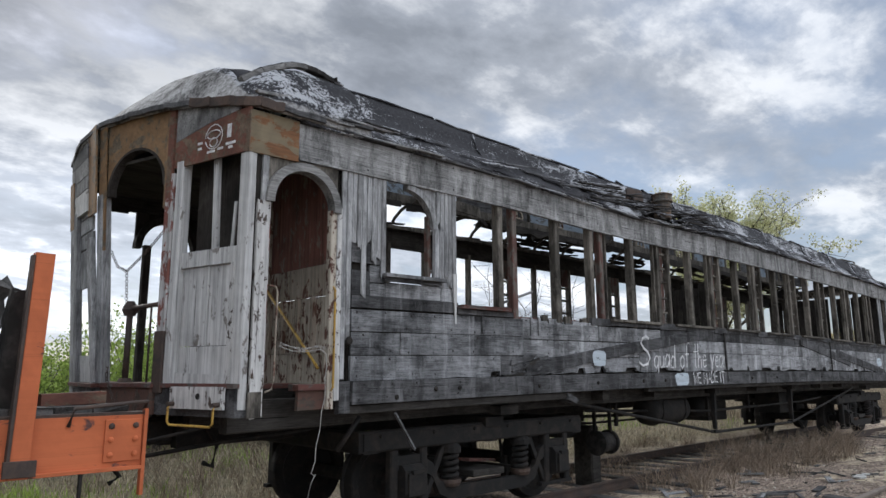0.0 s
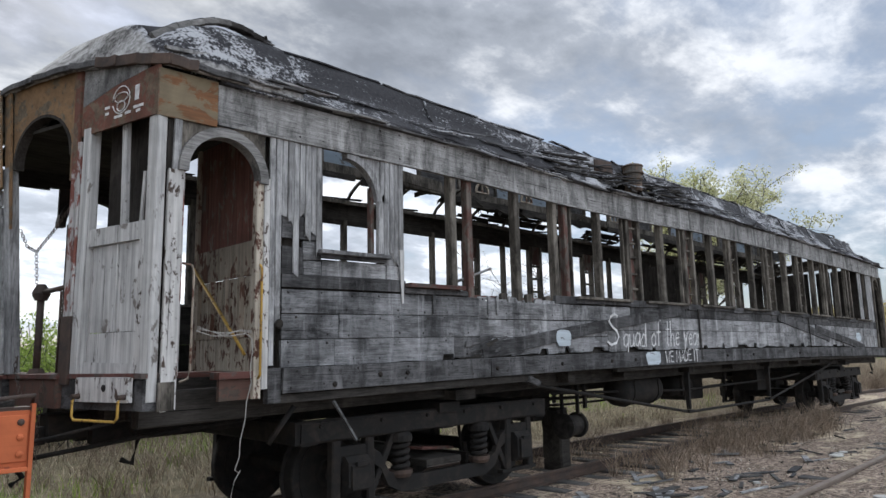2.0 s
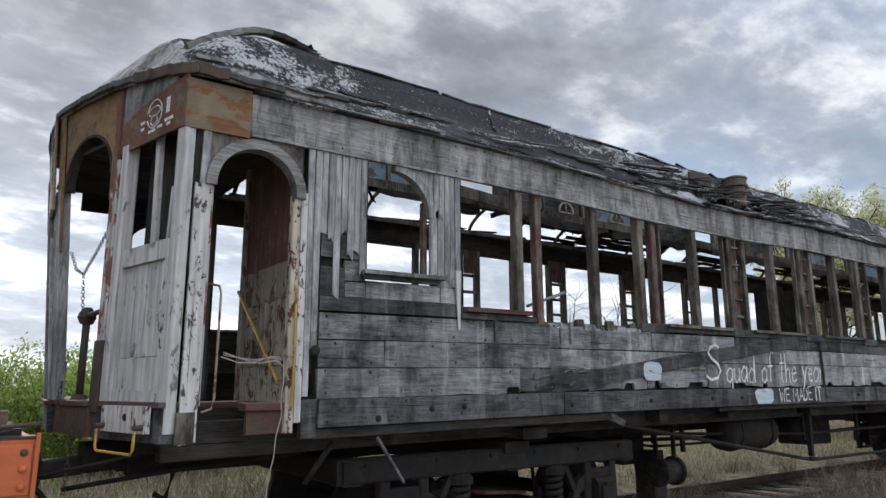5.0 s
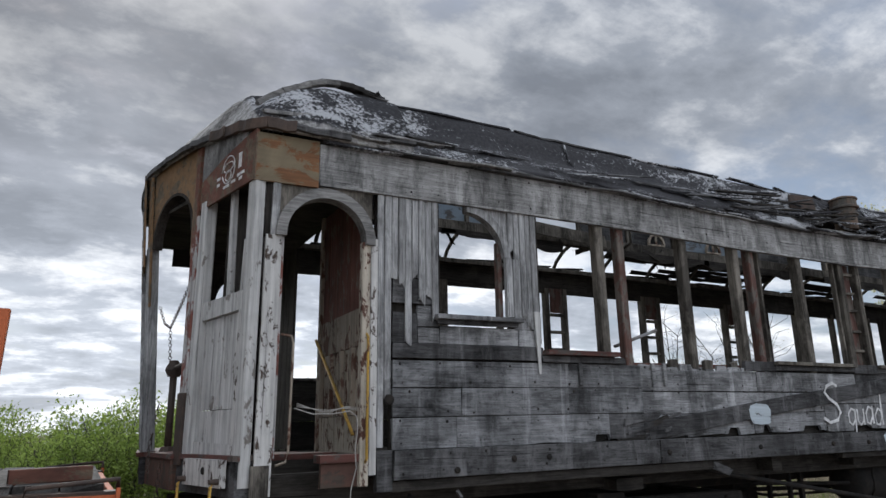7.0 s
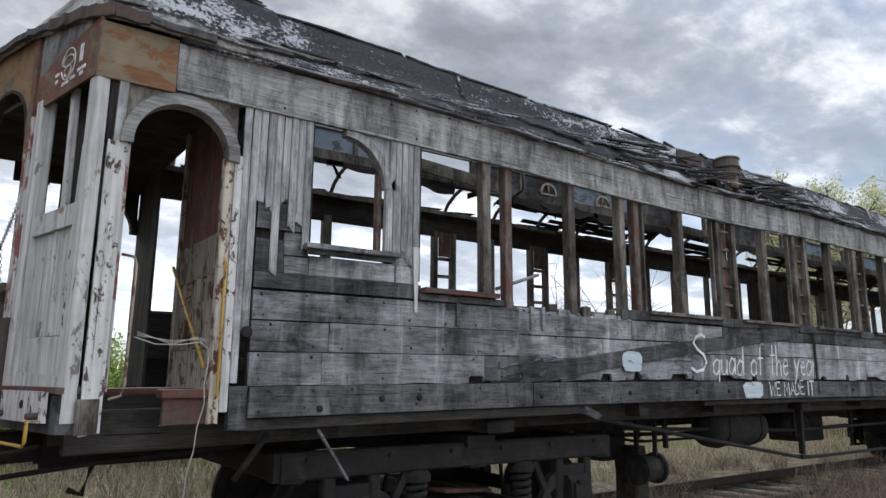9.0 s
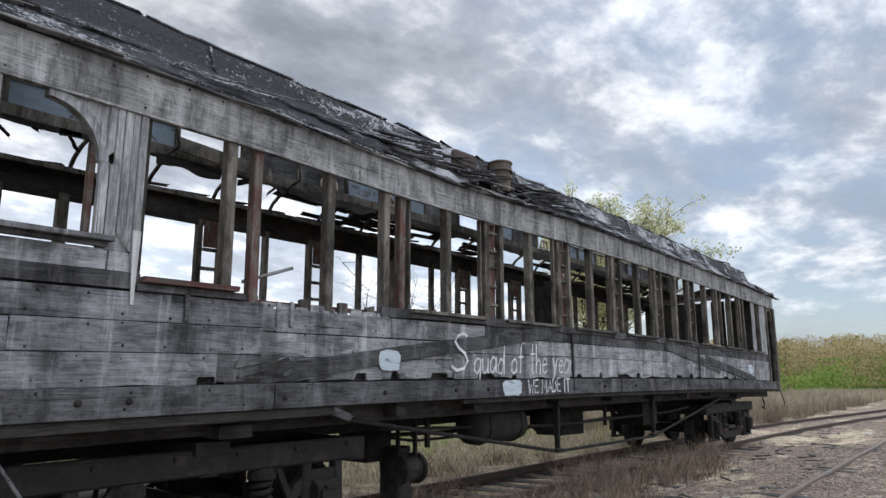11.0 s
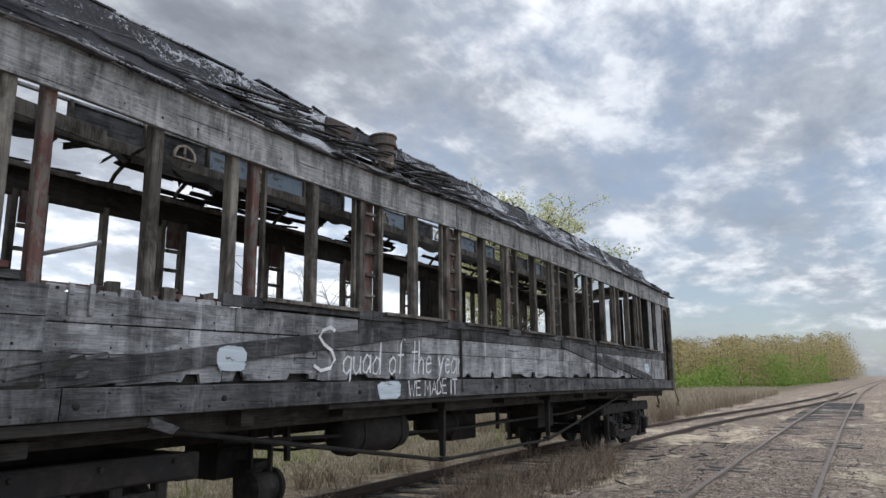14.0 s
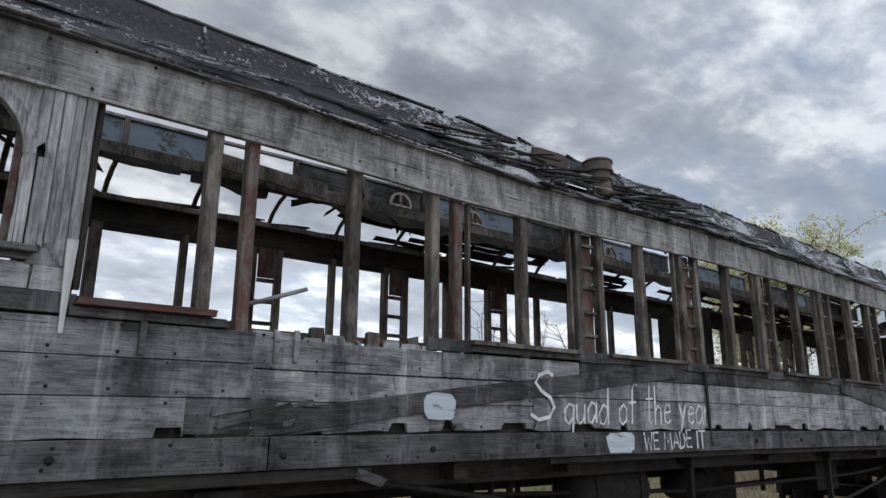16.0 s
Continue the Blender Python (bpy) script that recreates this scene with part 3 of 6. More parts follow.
# lower side planking
courses([(1.80, 2.0, W_MID)], 0.1, 2.5, 0.0, 0.03, lo=0.7, hi=2.6)
courses([(1.77, 1.965, W_GREY)], 2.5, 5.6, 0.0, 0.03, lo=0.8, hi=1.7)
courses([(1.585, 1.795, W_MID)], 0.1, 2.5, 0.0, 0.03, lo=0.5, hi=2.6)
courses([(1.57, 1.765, W_GREY)], 2.5, 5.0, 0.0, 0.03, lo=0.7, hi=1.5)
hboard("siding_plank", 0.1, 0.62, 1.36, 1.581, 0.002, 0.03, W_MID)
ragged_plank("siding_plank", 0.624, 2.1, 1.365, 1.581, -0.001, 0.03, W_MID, 0.01, "", ((1.94, 2.1, 0.05),))
ragged_plank("siding_plank", 2.104, 2.5, 1.375, 1.581, 0.004, 0.03, W_BELT, 0.02)
ragged_plank("siding_plank", 2.504, 3.9, 1.39, 1.566, 0.003, 0.03, W_MID, 0.03, "", ((2.75, 3.0, 0.02), (3.55, 3.7, 0.045)))
ragged_plank("siding_plank", 3.904, 5.0, 1.395, 1.566, 0.0, 0.03, W_MID, 0.03, "", ((4.02, 4.12, 0.06), (4.62, 4.9, 0.04)))
courses([(1.845, 2.035, W_BELT)], 5.62, 18.3, 0.003, 0.03, "belt_board", lo=1.6, hi=1.9)
courses([(1.65, 1.84, W_DULL)], 5.0, 18.3, -0.002, 0.03, lo=1.6, hi=3.4)
p = 5.004
while p < 17.0:
    e = min(17.04, p + R.uniform(1.5, 2.6))
    na = p + R.uniform(0.2, 0.7)
    ragged_plank("siding_plank", p, e - 0.004, 1.4, 1.646, -0.002, 0.03, W_DULL, 0.035, "", ((na, na + R.uniform(0.12, 0.4), 0.025), (na + 0.7, na + 0.7 + R.uniform(0.05, 0.2), 0.05)))
    p = e
for x0, x1 in ((0.1, 2.62), (2.625, 6.1), (6.105, 9.4), (9.405, 13.2), (13.205, 16.6), (16.605, 19.15)):
    hboard("side_sill", x0, x1, 1.155, 1.355, -0.022, 0.06, W_BELT, rag=0.01)
hboard("sill_ledge", 0.1, 3.4, 1.075, 1.15, 0.012, 0.06, W_DARK, label="split dark ledge board under the sill")
hboard("sill_ledge", 5.2, 19.1, 1.10, 1.15, 0.03, 0.07, W_DARK)
hboard("corner_block", -0.02, 0.1, 1.08, 1.36, 0.02, 0.07, W_BELT)
# splintered upper edge of the planking where the windows have lost their sill
for k in range(9):
    x = 2.5 + k * 0.165
    h = R.uniform(0.0, 0.05)
    hboard("splinter", x, x + R.uniform(0.1, 0.16), 1.955, 1.975 + h, 0.004, 0.025, W_GREY, rag=0.03)
# diagonal timbers of the side truss, laid bare
cbeam("truss_plank", (2.55, -0.024, 1.43), (7.15, -0.024, 1.97), 0.03, 0.15, W_BELT, rag=0.05, n=6, label="long dark diagonal truss plank")
cbeam("truss_plank", (11.15, -0.02, 1.95), (14.2, -0.02, 1.56), 0.03, 0.16, W_BELT, rag=0.04, n=4)
cbeam("truss_plank", (13.3, -0.024, 1.76), (16.9, -0.024, 1.36), 0.03, 0.16, W_BELT, rag=0.04, n=4)
# splintered end of the diagonal, scorched dark
for k in range(11):
    x, z = 2.2 + 0.07 * k + R.uniform(-0.05, 0.05), 1.33 + R.uniform(0, 0.22)
    cbeam("splinter", (x, -0.022 + R.uniform(-0.004, 0.004), z), (x + R.uniform(0.15, 0.5), -0.03, z + R.uniform(-0.01, 0.07)), 0.014, R.uniform(0.02, 0.06), W_DARK if k % 2 else W_BELT, rag=0.05, n=2, wob=0.006)
# boards under the arched window
for x0, x1, z0, z1, m in ((0.5, 1.22, 2.13, 2.27, W_GREY), (0.1, 0.3, 2.13, 2.36, W_BELT), (0.31, 0.49, 2.13, 2.25, W_GREY), (0.31, 0.49, 2.26, 2.42, W_GREY), (1.23, 1.42, 2.13, 2.26, W_GREY), (1.19, 1.36, 2.26, 2.38, W_GREY),
                          (0.1, 0.47, 2.43, 2.62, W_BELT), (0.1, 0.47, 2.63, 2.9, W_BELT)):
    hboard("sheathing_board", x0, x1, z0, z1, 0.012, 0.025, m)
hboard("belt_rail", 0.1, 1.46, 2.015, 2.125, 0.006, 0.03, W_BELT)
# narrow upright boards
bottoms = (1.38, 1.72, 2.66, 2.6, 2.14, 2.64, 2.46, 2.52, 2.34)
for k, zb in enumerate(bottoms):
    x0 = -0.035 + k * 0.0575
    vboard("wall_board", x0 + 0.001, x0 + 0.0555, zb, HEAD, -0.012 + R.uniform(-0.005, 0.005), 0.022, W_VERT, rag=0.0 if zb < 1.8 else 0.06, chamfer=0.32)
for k, zb in enumerate((2.95, 2.36, 2.38, 2.3)):
    x0 = 1.145 + k * 0.0565
    vboard("wall_board", x0, x0 + 0.0545, zb, HEAD, -0.012 + R.uniform(-0.005, 0.005), 0.022, W_VERT, rag=0.05, chamfer=0.32)
cbeam("wall_board", (1.4, -0.018, HEAD), (1.4, -0.018, 2.2), 0.024, 0.056, W_VERT, up=(1, 0, 0), chamfer=0.3)
cbeam("board_point", (1.4, -0.03, 2.42), (1.4, -0.032, 1.905), 0.022, 0.06, P_WHITE, up=(1, 0, 0), taper=0.35, label="long pointed end of a bleached white board")
vboard("wall_board", 1.17, 1.22, 2.34, 2.85, -0.03, 0.02, W_VERT, label="loose strip of grey board")
vboard("edge_board", -0.09, -0.035, 1.2, 2.9, -0.018, 0.035, P_WHITE2)
# arched window
v, f = arch_data(0.735, 2.86, 0.36, 0.425, -0.028, 0.05, 0, 88, 10)
mesh_part("arch_trim", v, f, W_VERT, coach, "broken grey half of an arched window trim", warp=True)
v, f = spandrel_data(0.735, 2.86, 0.425, HEAD, -0.004, 0.03, 2, 80, 8)
mesh_part("spandrel", v, f, W_VERT, coach, warp=True)
vboard("window_trim", 1.1, 1.16, 2.36, 2.86, -0.026, 0.05, W_VERT)
vboard("window_jamb", 1.06, 1.1, 2.36, 3.0, 0.05, 0.06, W_RED)
vboard("window_jamb", 0.475, 0.5, 2.36, 3.28, 0.02, 0.05, W_DARKZ)
hboard("window_sill", 0.44, 1.22, 2.315, 2.35, -0.035, 0.11, W_GREY, rag=0.01)
hboard("sill_trim", 0.46, 1.2, 2.28, 2.312, -0.018, 0.04, W_BELT)
# window posts: a pier of two posts with cleats every 1.735 m, one thin post between
PIERS = [2.275] + [2.33 + 1.735 * k for k in range(1, 9)]
for k, px in enumerate(PIERS):
    zb = 1.97 if k < 2 else SILL
    vboard("window_post", px - 0.172, px - 0.085, zb if k else 2.1, HEAD + 0.06, 0.035, 0.1, W_POST, wob=0.004)
    if k < 2:
        vboard("window_post", px + 0.09, px + 0.172, zb, HEAD + 0.06, 0.045, 0.09, W_RED, wob=0.004, label="red-brown painted window post")
    else:
        vboard("window_post", px + 0.16, px + 0.215, zb, HEAD + 0.06, 0.035, 0.08, W_POST, wob=0.004)
        vboard("pier_board", px - 0.07, px + 0.155, zb, HEAD, 0.085, 0.02, W_RED)
        for q in range(5):
            zz = zb + 0.16 + q * 0.23 + R.uniform(-0.02, 0.02)
            hboard("cleat", px - 0.06, px + 0.15, zz, zz + 0.03, 0.055, 0.04, W_POST, rag=0.01)
    if k > 0:
        hboard("pier_cover", px - 0.2, px + 0.23, SILL - 0.1, SILL - 0.005, -0.012, 0.05, W_BELT, rag=0.01)
    if k < 8:
        mx = px + (0.87 if k else 0.925)
        vboard("window_post", mx - 0.046, mx + 0.046, zb if k else 1.98, HEAD + 0.06, 0.035, 0.1, W_POST, wob=0.005)
    if k > 0:
        hboard("window_sill", px + 0.22, px + 1.52, SILL - 0.035, SILL, -0.03, 0.11, W_POST, rag=0.012)
        hboard("sill_trim", px + 0.2, px + 1.53, SILL - 0.085, SILL - 0.037, -0.016, 0.04, W_BELT)
        vboard("sash_stop", px + 0.235, px + 0.265, SILL, HEAD, 0.04, 0.05, W_POST)
        vboard("sash_stop", px + 1.5, px + 1.53, SILL, HEAD, 0.04, 0.05, W_POST)
    if k in (3, 6):
        vboard("iron_strap", px + 0.1, px + 0.14, 1.2, SILL - 0.08, -0.045, 0.014, IRON)
hboard("window_sill", 1.45, 2.2, 2.06, 2.1, -0.045, 0.12, W_REDX, rag=0.012, label="red-brown window sill board")
hboard("sill_trim", 1.43, 2.3, 2.004, 2.056, -0.02, 0.05, W_BELT, rag=0.02)
hboard("wall_rail", 1.43, 2.45, 1.96, 2.056, 0.03, 0.03, W_DARK, rag=0.02)
vboard("sheathing_strip", 1.44, 1.475, 2.16, HEAD, 0.05, 0.05, W_DARKZ)
for x in (2.62, 1.8, 2.76):
    vboard("batten", x, x + 0.035, 1.82, 2.02, -0.028, 0.02, W_GREY, rag=0.01)
hboard("wall_rail", 2.2, 5.0, 1.99, 2.03, 0.09, 0.05, W_REDX)
for x in (2.9, 3.35, 3.7):
    vboard("wood_block", x, x + 0.1, 1.96, 2.05, 0.03, 0.05, W_POST, rag=0.02)
tube("loose_conduit", [(2.5, 0.3, 2.2), (2.95, 0.2, 2.36)], 0.016, STEEL, coach, 8, "grey metal conduit sticking out", True)
# far end of the near side: boarding beside the last doorway
for k in range(14):
    x0 = 17.05 + k * 0.09
    vboard("wall_board", x0, x0 + 0.086, 1.37, 2.07, -0.002, 0.02, W_VERT)
    if not 17.25 < x0 < 17.75:
        vboard("wall_board", x0, x0 + 0.086, 2.075, HEAD, -0.002, 0.02, W_VERT, rag=0.01)
vboard("door_post", 18.3, 18.38, 1.2, HEAD, -0.01, 0.08, W_POST)
vboard("door_post", 19.0, 19.15, 1.1, HEAD, -0.01, 0.1, W_POST)
v, f = arch_data(18.69, 2.95, 0.26, 0.33, -0.02, 0.06, 0, 180, 10)
mesh_part("arch_trim", v, f, W_POST, coach, warp=True)
v, f = spandrel_data(18.69, 2.95, 0.33, HEAD + 0.02, 0.0, 0.03, 0, 180, 10)
mesh_part("spandrel", v, f, W_POST, coach, warp=True)
# letterboard above the windows
joints = (-0.51, 4.03, 7.6, 11.26, 15.02, 19.12)
for x0, x1 in zip(joints, joints[1:]):
    hboard("letterboard", x0 + 0.003, x1 - 0.003, HEAD, SIDE_TOP, -0.02 + R.uniform(-0.004, 0.004), 0.03, W_FASCIA, wob=0.003)
    hboard("letterboard_bead", x0 + 0.003, x1 - 0.003, HEAD - 0.022, HEAD - 0.001, -0.022, 0.04, W_FASCIA)
hboard("top_plate", -0.4, 19.0, 3.32, 3.55, 0.06, 0.1, W_DARK)
# torn edge of the roof above the letterboard
for k in range(46):
    x = -0.45 + k * 0.425
    for q in range(3):
        L = R.uniform(0.35, 1.1)
        z = 3.607 + q * 0.022 + R.uniform(0, 0.012)
        y = -0.055 + q * 0.045 + R.uniform(-0.02, 0.02)
        cbeam("eave_strip", (x, y, z), (x + L, y + R.uniform(-0.02, 0.02), z + R.uniform(-0.012, 0.02)), R.uniform(0.05, 0.11), 0.015, R.choice((W_FASCIA, W_BELT, W_BELT, FELT)), n=3, rag=0.07, wob=0.012)
# bolts and nail heads
for x, z in ((1.1, 1.26), (1.43, 1.26), (2.72, 1.245), (3.9, 1.25), (5.0, 1.25), (5.6, 1.25), (0.6, 1.2), (8.6, 1.25), (9.7, 1.25), (12.1, 1.25)):
    lathe("bolt", (x, -0.05, z + bow(x)), (x, -0.072, z + bow(x)), ((0, 0.024), (0.6, 0.024), (1, 0.014)), IRON, coach, 10)
lathe("iron_ring", (0.06, -0.03, 1.72), (0.06, -0.05, 1.72), ((0, 0.035), (0.5, 0.04), (1, 0.03)), IRON, coach, 14)
nails_v, nails_f = [], []
for x in np.arange(0.2, 17.0, 0.3):
    for z in (1.83, 1.97, 1.62, 1.77, 1.4, 1.55, 3.33, 3.56, 1.2, 1.32):
        if R.random() < 0.75:
            cxn, czn, r = x + R.uniform(-0.05, 0.05), z + R.uniform(-0.012, 0.012) + bow(x), R.uniform(0.006, 0.013)
            yn = -0.0565 if z in (1.2, 1.32) else (-0.0385 if z > 3 else -0.019)
            b0 = len(nails_v)
            nails_v += [(cxn + r * math.cos(a), yn, czn + r * math.sin(a)) for a in np.arange(0, 6.28, 1.047)] + [(cxn, yn - 0.003, czn)]
            nails_f += [(b0 + q, b0 + (q + 1) % 6, b0 + 6) for q in range(6)]
tagged(mesh_part("nailing", nails_v, nails_f, IRON, coach), kind="stuff")

# far side of the coach
FY = WIDE
# far wall planks and letterboard take the dark tone, interior shade painted in
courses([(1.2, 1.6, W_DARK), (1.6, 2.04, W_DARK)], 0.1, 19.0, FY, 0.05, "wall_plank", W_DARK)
for k in range(10):
    px = 2.06 + 1.765 * k
    if k == 0 or px > 18:
        vboard("window_post", px - 0.05, px + 0.06, SILL, HEAD + 0.05, FY, 0.1, W_POST)
    else:
        vboard("window_post", px - 0.18, px - 0.115, SILL, HEAD + 0.05, FY, 0.1, W_POST)
        vboard("window_post", px + 0.13, px + 0.195, SILL, HEAD + 0.05, FY, 0.1, W_POST)
        vboard("pier_board", px - 0.095, px + 0.115, 3.0, HEAD + 0.05, FY - 0.03, 0.02, W_RED)
        for q in range(4):
            hboard("cleat", px - 0.095, px + 0.115, SILL + 0.16 + q * 0.24, SILL + 0.2 + q * 0.24, FY - 0.02, 0.05, W_POST, rag=0.01)
    if px < 17:
        vboard("window_post", px + 0.82, px + 0.89, SILL, HEAD + 0.05, FY, 0.09, W_POST)
vboard("window_post", 1.41, 1.48, SILL, HEAD + 0.05, FY, 0.1, W_POST)
vboard("window_post", 0.62, 0.7, SILL, HEAD + 0.05, FY, 0.1, W_POST)
vboard("window_post", -0.04, 0.1, 1.2, HEAD + 0.05, FY, 0.1, W_POST)
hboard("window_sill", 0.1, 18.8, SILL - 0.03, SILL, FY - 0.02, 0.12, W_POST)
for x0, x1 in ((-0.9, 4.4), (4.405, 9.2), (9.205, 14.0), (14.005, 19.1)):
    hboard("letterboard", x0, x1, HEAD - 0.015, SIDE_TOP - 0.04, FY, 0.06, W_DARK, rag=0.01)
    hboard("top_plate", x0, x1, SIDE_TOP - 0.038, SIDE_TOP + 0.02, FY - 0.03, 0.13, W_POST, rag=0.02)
for k in range(26):
    x = 0.3 + k * 0.7
    cbeam("eave_strip", (x, FY + R.uniform(-0.08, 0.04), SIDE_TOP + 0.03), (x + R.uniform(0.3, 0.9), FY + R.uniform(-0.08, 0.04), SIDE_TOP + 0.035 + R.uniform(0, 0.03)), 0.07, 0.02, W_DARK, n=2, rag=0.05)

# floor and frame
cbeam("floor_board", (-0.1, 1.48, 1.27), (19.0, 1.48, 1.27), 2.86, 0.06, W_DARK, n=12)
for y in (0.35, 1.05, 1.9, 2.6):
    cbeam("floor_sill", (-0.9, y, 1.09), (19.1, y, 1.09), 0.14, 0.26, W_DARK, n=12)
for y in (1.3, 1.68):
    cbeam("centre_sill", (-0.9, y, 0.92), (19.1, y, 0.92), 0.12, 0.28, IRON, n=12)
for x in (4.3, 5.6, 7.55, 9.2, 10.9, 12.5, 13.9):
    cbeam("cross_beam", (x, 0.1, 1.1), (x, 2.86, 1.1), 0.14, 0.18, W_DARK)
for x in (2.4, 15.9):
    cbeam("bolster", (x, 0.12, 0.985), (x, 2.84, 0.985), 0.3, 0.1, W_DARK)

# roof: lower deck, clerestory and upper deck of the near side
prof = [(-0.085, 3.635), (0.02, 3.70), (0.13, 3.81), (0.235, 3.925), (0.295, 4.0), (0.335, 4.1), (0.375, 4.22), (0.42, 4.285), (0.8, 4.43), (1.2, 4.51), (1.48, 4.535), (1.8, 4.52), (2.1, 4.46), (2.33, 4.40), (2.42, 4.37)]
xs = [0.0 + 0.22 * k for k in range(84)]
rv, rf = [], []
for i, x in enumerate(xs):
    for j, (y, z) in enumerate(prof):
        a = noise.noise((x * 1.1, j * 0.9, 3))
        b = noise.noise((x * 4.0, j * 2.1, 8))
        edge = 0.05 if j == 0 else 0.02
        drop = 0.07 * min(1, max(0, (x - 0.6) / 3)) if j >= 4 else 0
        rv.append((x, y + edge * b + (0.05 * max(0, b) if j == 0 else 0), z - drop + 0.022 * a + 0.012 * b - (0.05 if 5.2 < x < 6.9 and 1 <= j <= 4 else 0)))
m_ = len(prof)
for i in range(len(xs) - 1):
    for j in range(m_ - 1):
        x = xs[i]
        if 5.3 < x < 6.7 and 1 <= j <= 3 and noise.noise((x * 2.3, j, 1)) > -0.1:
            continue
        if j == 0 and noise.noise((x * 1.7, 4, 1)) > 0.25:
            continue
        if j >= 9 and 1.1 < x < 16.9 and not (7.6 < x < 8.4 and j < 12):
            continue
        rf.append((i * m_ + j, (i + 1) * m_ + j, (i + 1) * m_ + j + 1, i * m_ + j + 1))
roof = mesh_part("roof_deck", rv, rf, FELT, coach, "black roofing felt with pale scoured patches", True, True)
sol = roof.modifiers.new("thick", "SOLIDIFY")
sol.thickness, sol.offset = 0.025, -1
for x in (2.1, 4.2, 6.9, 8.6, 10.7, 12.8, 14.6, 16.4):
    pts = [(x, y - 0.01, z - 0.01) for y, z in prof[3:7]]
    tube("felt_seam", pts, 0.012, FELT, coach, 6, warp=True)
# edge strip of the upper deck, broken near the end
p = 0.05
while p < 18.2:
    L = R.uniform(0.4, 1.5)
    dz = 4.29 - 0.07 * min(1, max(0, (p - 0.6) / 3))
    cbeam("deck_edge", (p, 0.425, dz + R.uniform(-0.012, 0.012)), (min(p + L, 18.4), 0.425, dz + R.uniform(-0.03, 0.005)), R.uniform(0.035, 0.06), 0.018, R.choice((W_BELT, FELT, FELT)), n=4, rag=0.05, wob=0.014)
    p += L + R.uniform(0, 0.3)
for k in range(60):
    x = 0.4 + 0.3 * k
    t = R.uniform(0.15, 0.75)
    y, z = 0.0 + 0.25 * t, 3.69 + 0.25 * t
    cbeam("roof_shred", (x, y, z + 0.02), (x + R.uniform(0.3, 0.8), y + R.uniform(-0.05, 0.06), z + 0.02 + R.uniform(0, 0.03)), R.uniform(0.025, 0.07), 0.01, FELT if R.random() < 0.6 else W_BELT, up=(0, -0.5, 0.86), n=2, rag=0.05, wob=0.01)
for k in range(52):
    x = R.uniform(3.9, 7.6)
    y = R.uniform(-0.04, 0.27)
    z = 3.69 + 1.05 * max(0.0, y)
    cbeam("broken_lath", (x, y, z + R.uniform(0, 0.06)), (x + R.uniform(0.25, 1.1), y + R.uniform(-0.12, 0.1), z + R.uniform(0.0, 0.12)), R.uniform(0.018, 0.05), 0.014, R.choice((W_BELT, W_BELT, W_DARK, W_DARK, FELT)), n=2, rag=0.05, wob=0.01)
cbeam("rusty_patch", (5.4, 0.3, 4.04), (5.85, 0.3, 4.07), 0.02, 0.17, RUSTY, rag=0.04, label="rusty sheet patch on the roof")
lathe("roof_vent", (6.3, 0.2, 3.82), (6.3, 0.2, 4.27), ((0, 0.13), (0.4, 0.13), (0.41, 0.15), (0.46, 0.15), (0.47, 0.13), (0.6, 0.13), (0.61, 0.165), (0.66, 0.165), (0.68, 0.15), (0.84, 0.15), (0.86, 0.165), (0.9, 0.16), (0.95, 0.1), (1, 0.03)), iron("vent_iron", (0.1, 0.095, 0.085), (0.19, 0.12, 0.08), 0.52), coach, 18, "rusty round roof ventilator")
# ribs, clerestory sides and the remains of the far roof
for k in range(22):
    x = 0.35 + 0.8675 * k
    far_pts = [(x, 2.32, 3.9), (x, 2.5, 3.88), (x, 2.68, 3.82), (x, 2.84, 3.72), (x, 2.94, 3.6)]
    tube("roof_rib", far_pts, 0.026, W_POST, coach, 6, warp=True)
    if k % 2:
        tube("roof_rib", [(x, 0.06, 3.56), (x, 0.2, 3.7), (x, 0.45, 3.86)], 0.026, W_DARK, coach, 6, warp=True)
    if k % 3 == 0:
        tube("roof_rib", [(x, 0.62, 4.25), (x, 1.0, 4.37), (x, 1.48, 4.42), (x, 1.96, 4.38), (x, 2.34, 4.28)], 0.022, W_DARK, coach, 6, warp=True)
    vboard("clerestory_post", x - 0.025, x + 0.025, 3.945, 4.22, 2.325, 0.05, W_POST)
for x0, x1 in ((0.2, 4.6), (4.605, 9.0), (9.005, 13.6), (13.605, 18.0)):
    hboard("clerestory_sill", x0, x1, 3.8, 3.94, 2.33, 0.09, W_POST, rag=0.04, wob=0.012)
    hboard("clerestory_rail", x0, x1, 4.195, 4.225, 2.33, 0.05, W_FASCIA, rag=0.02)
    hboard("clerestory_sill", x0, x1, 3.85, 4.0, 0.62, 0.08, W_DARK)
for k in range(21):
    x = 0.38 + 0.8675 * k
    if k not in (3, 9, 12, 15):
        hboard("clerestory_panel", x, x + 0.81, 3.95, 4.19, 2.345, 0.02, P_BLUE if k in (1, 2, 6, 7, 10, 13, 14, 17) else W_BELT)
for x in (5.2, 6.35, 9.2, 11.0):
    v, f = arch_data(x, 3.97, 0.13, 0.16, 2.28, 2.31, 0, 180, 10)
    mesh_part("arched_sash", v, f, P_WORN, coach, warp=True)
    hboard("sash_bar", x - 0.16, x + 0.16, 3.945, 3.97, 2.295, 0.025, P_WORN)
    vboard("sash_bar", x - 0.015, x + 0.015, 3.97, 4.11, 2.295, 0.02, P_WORN)
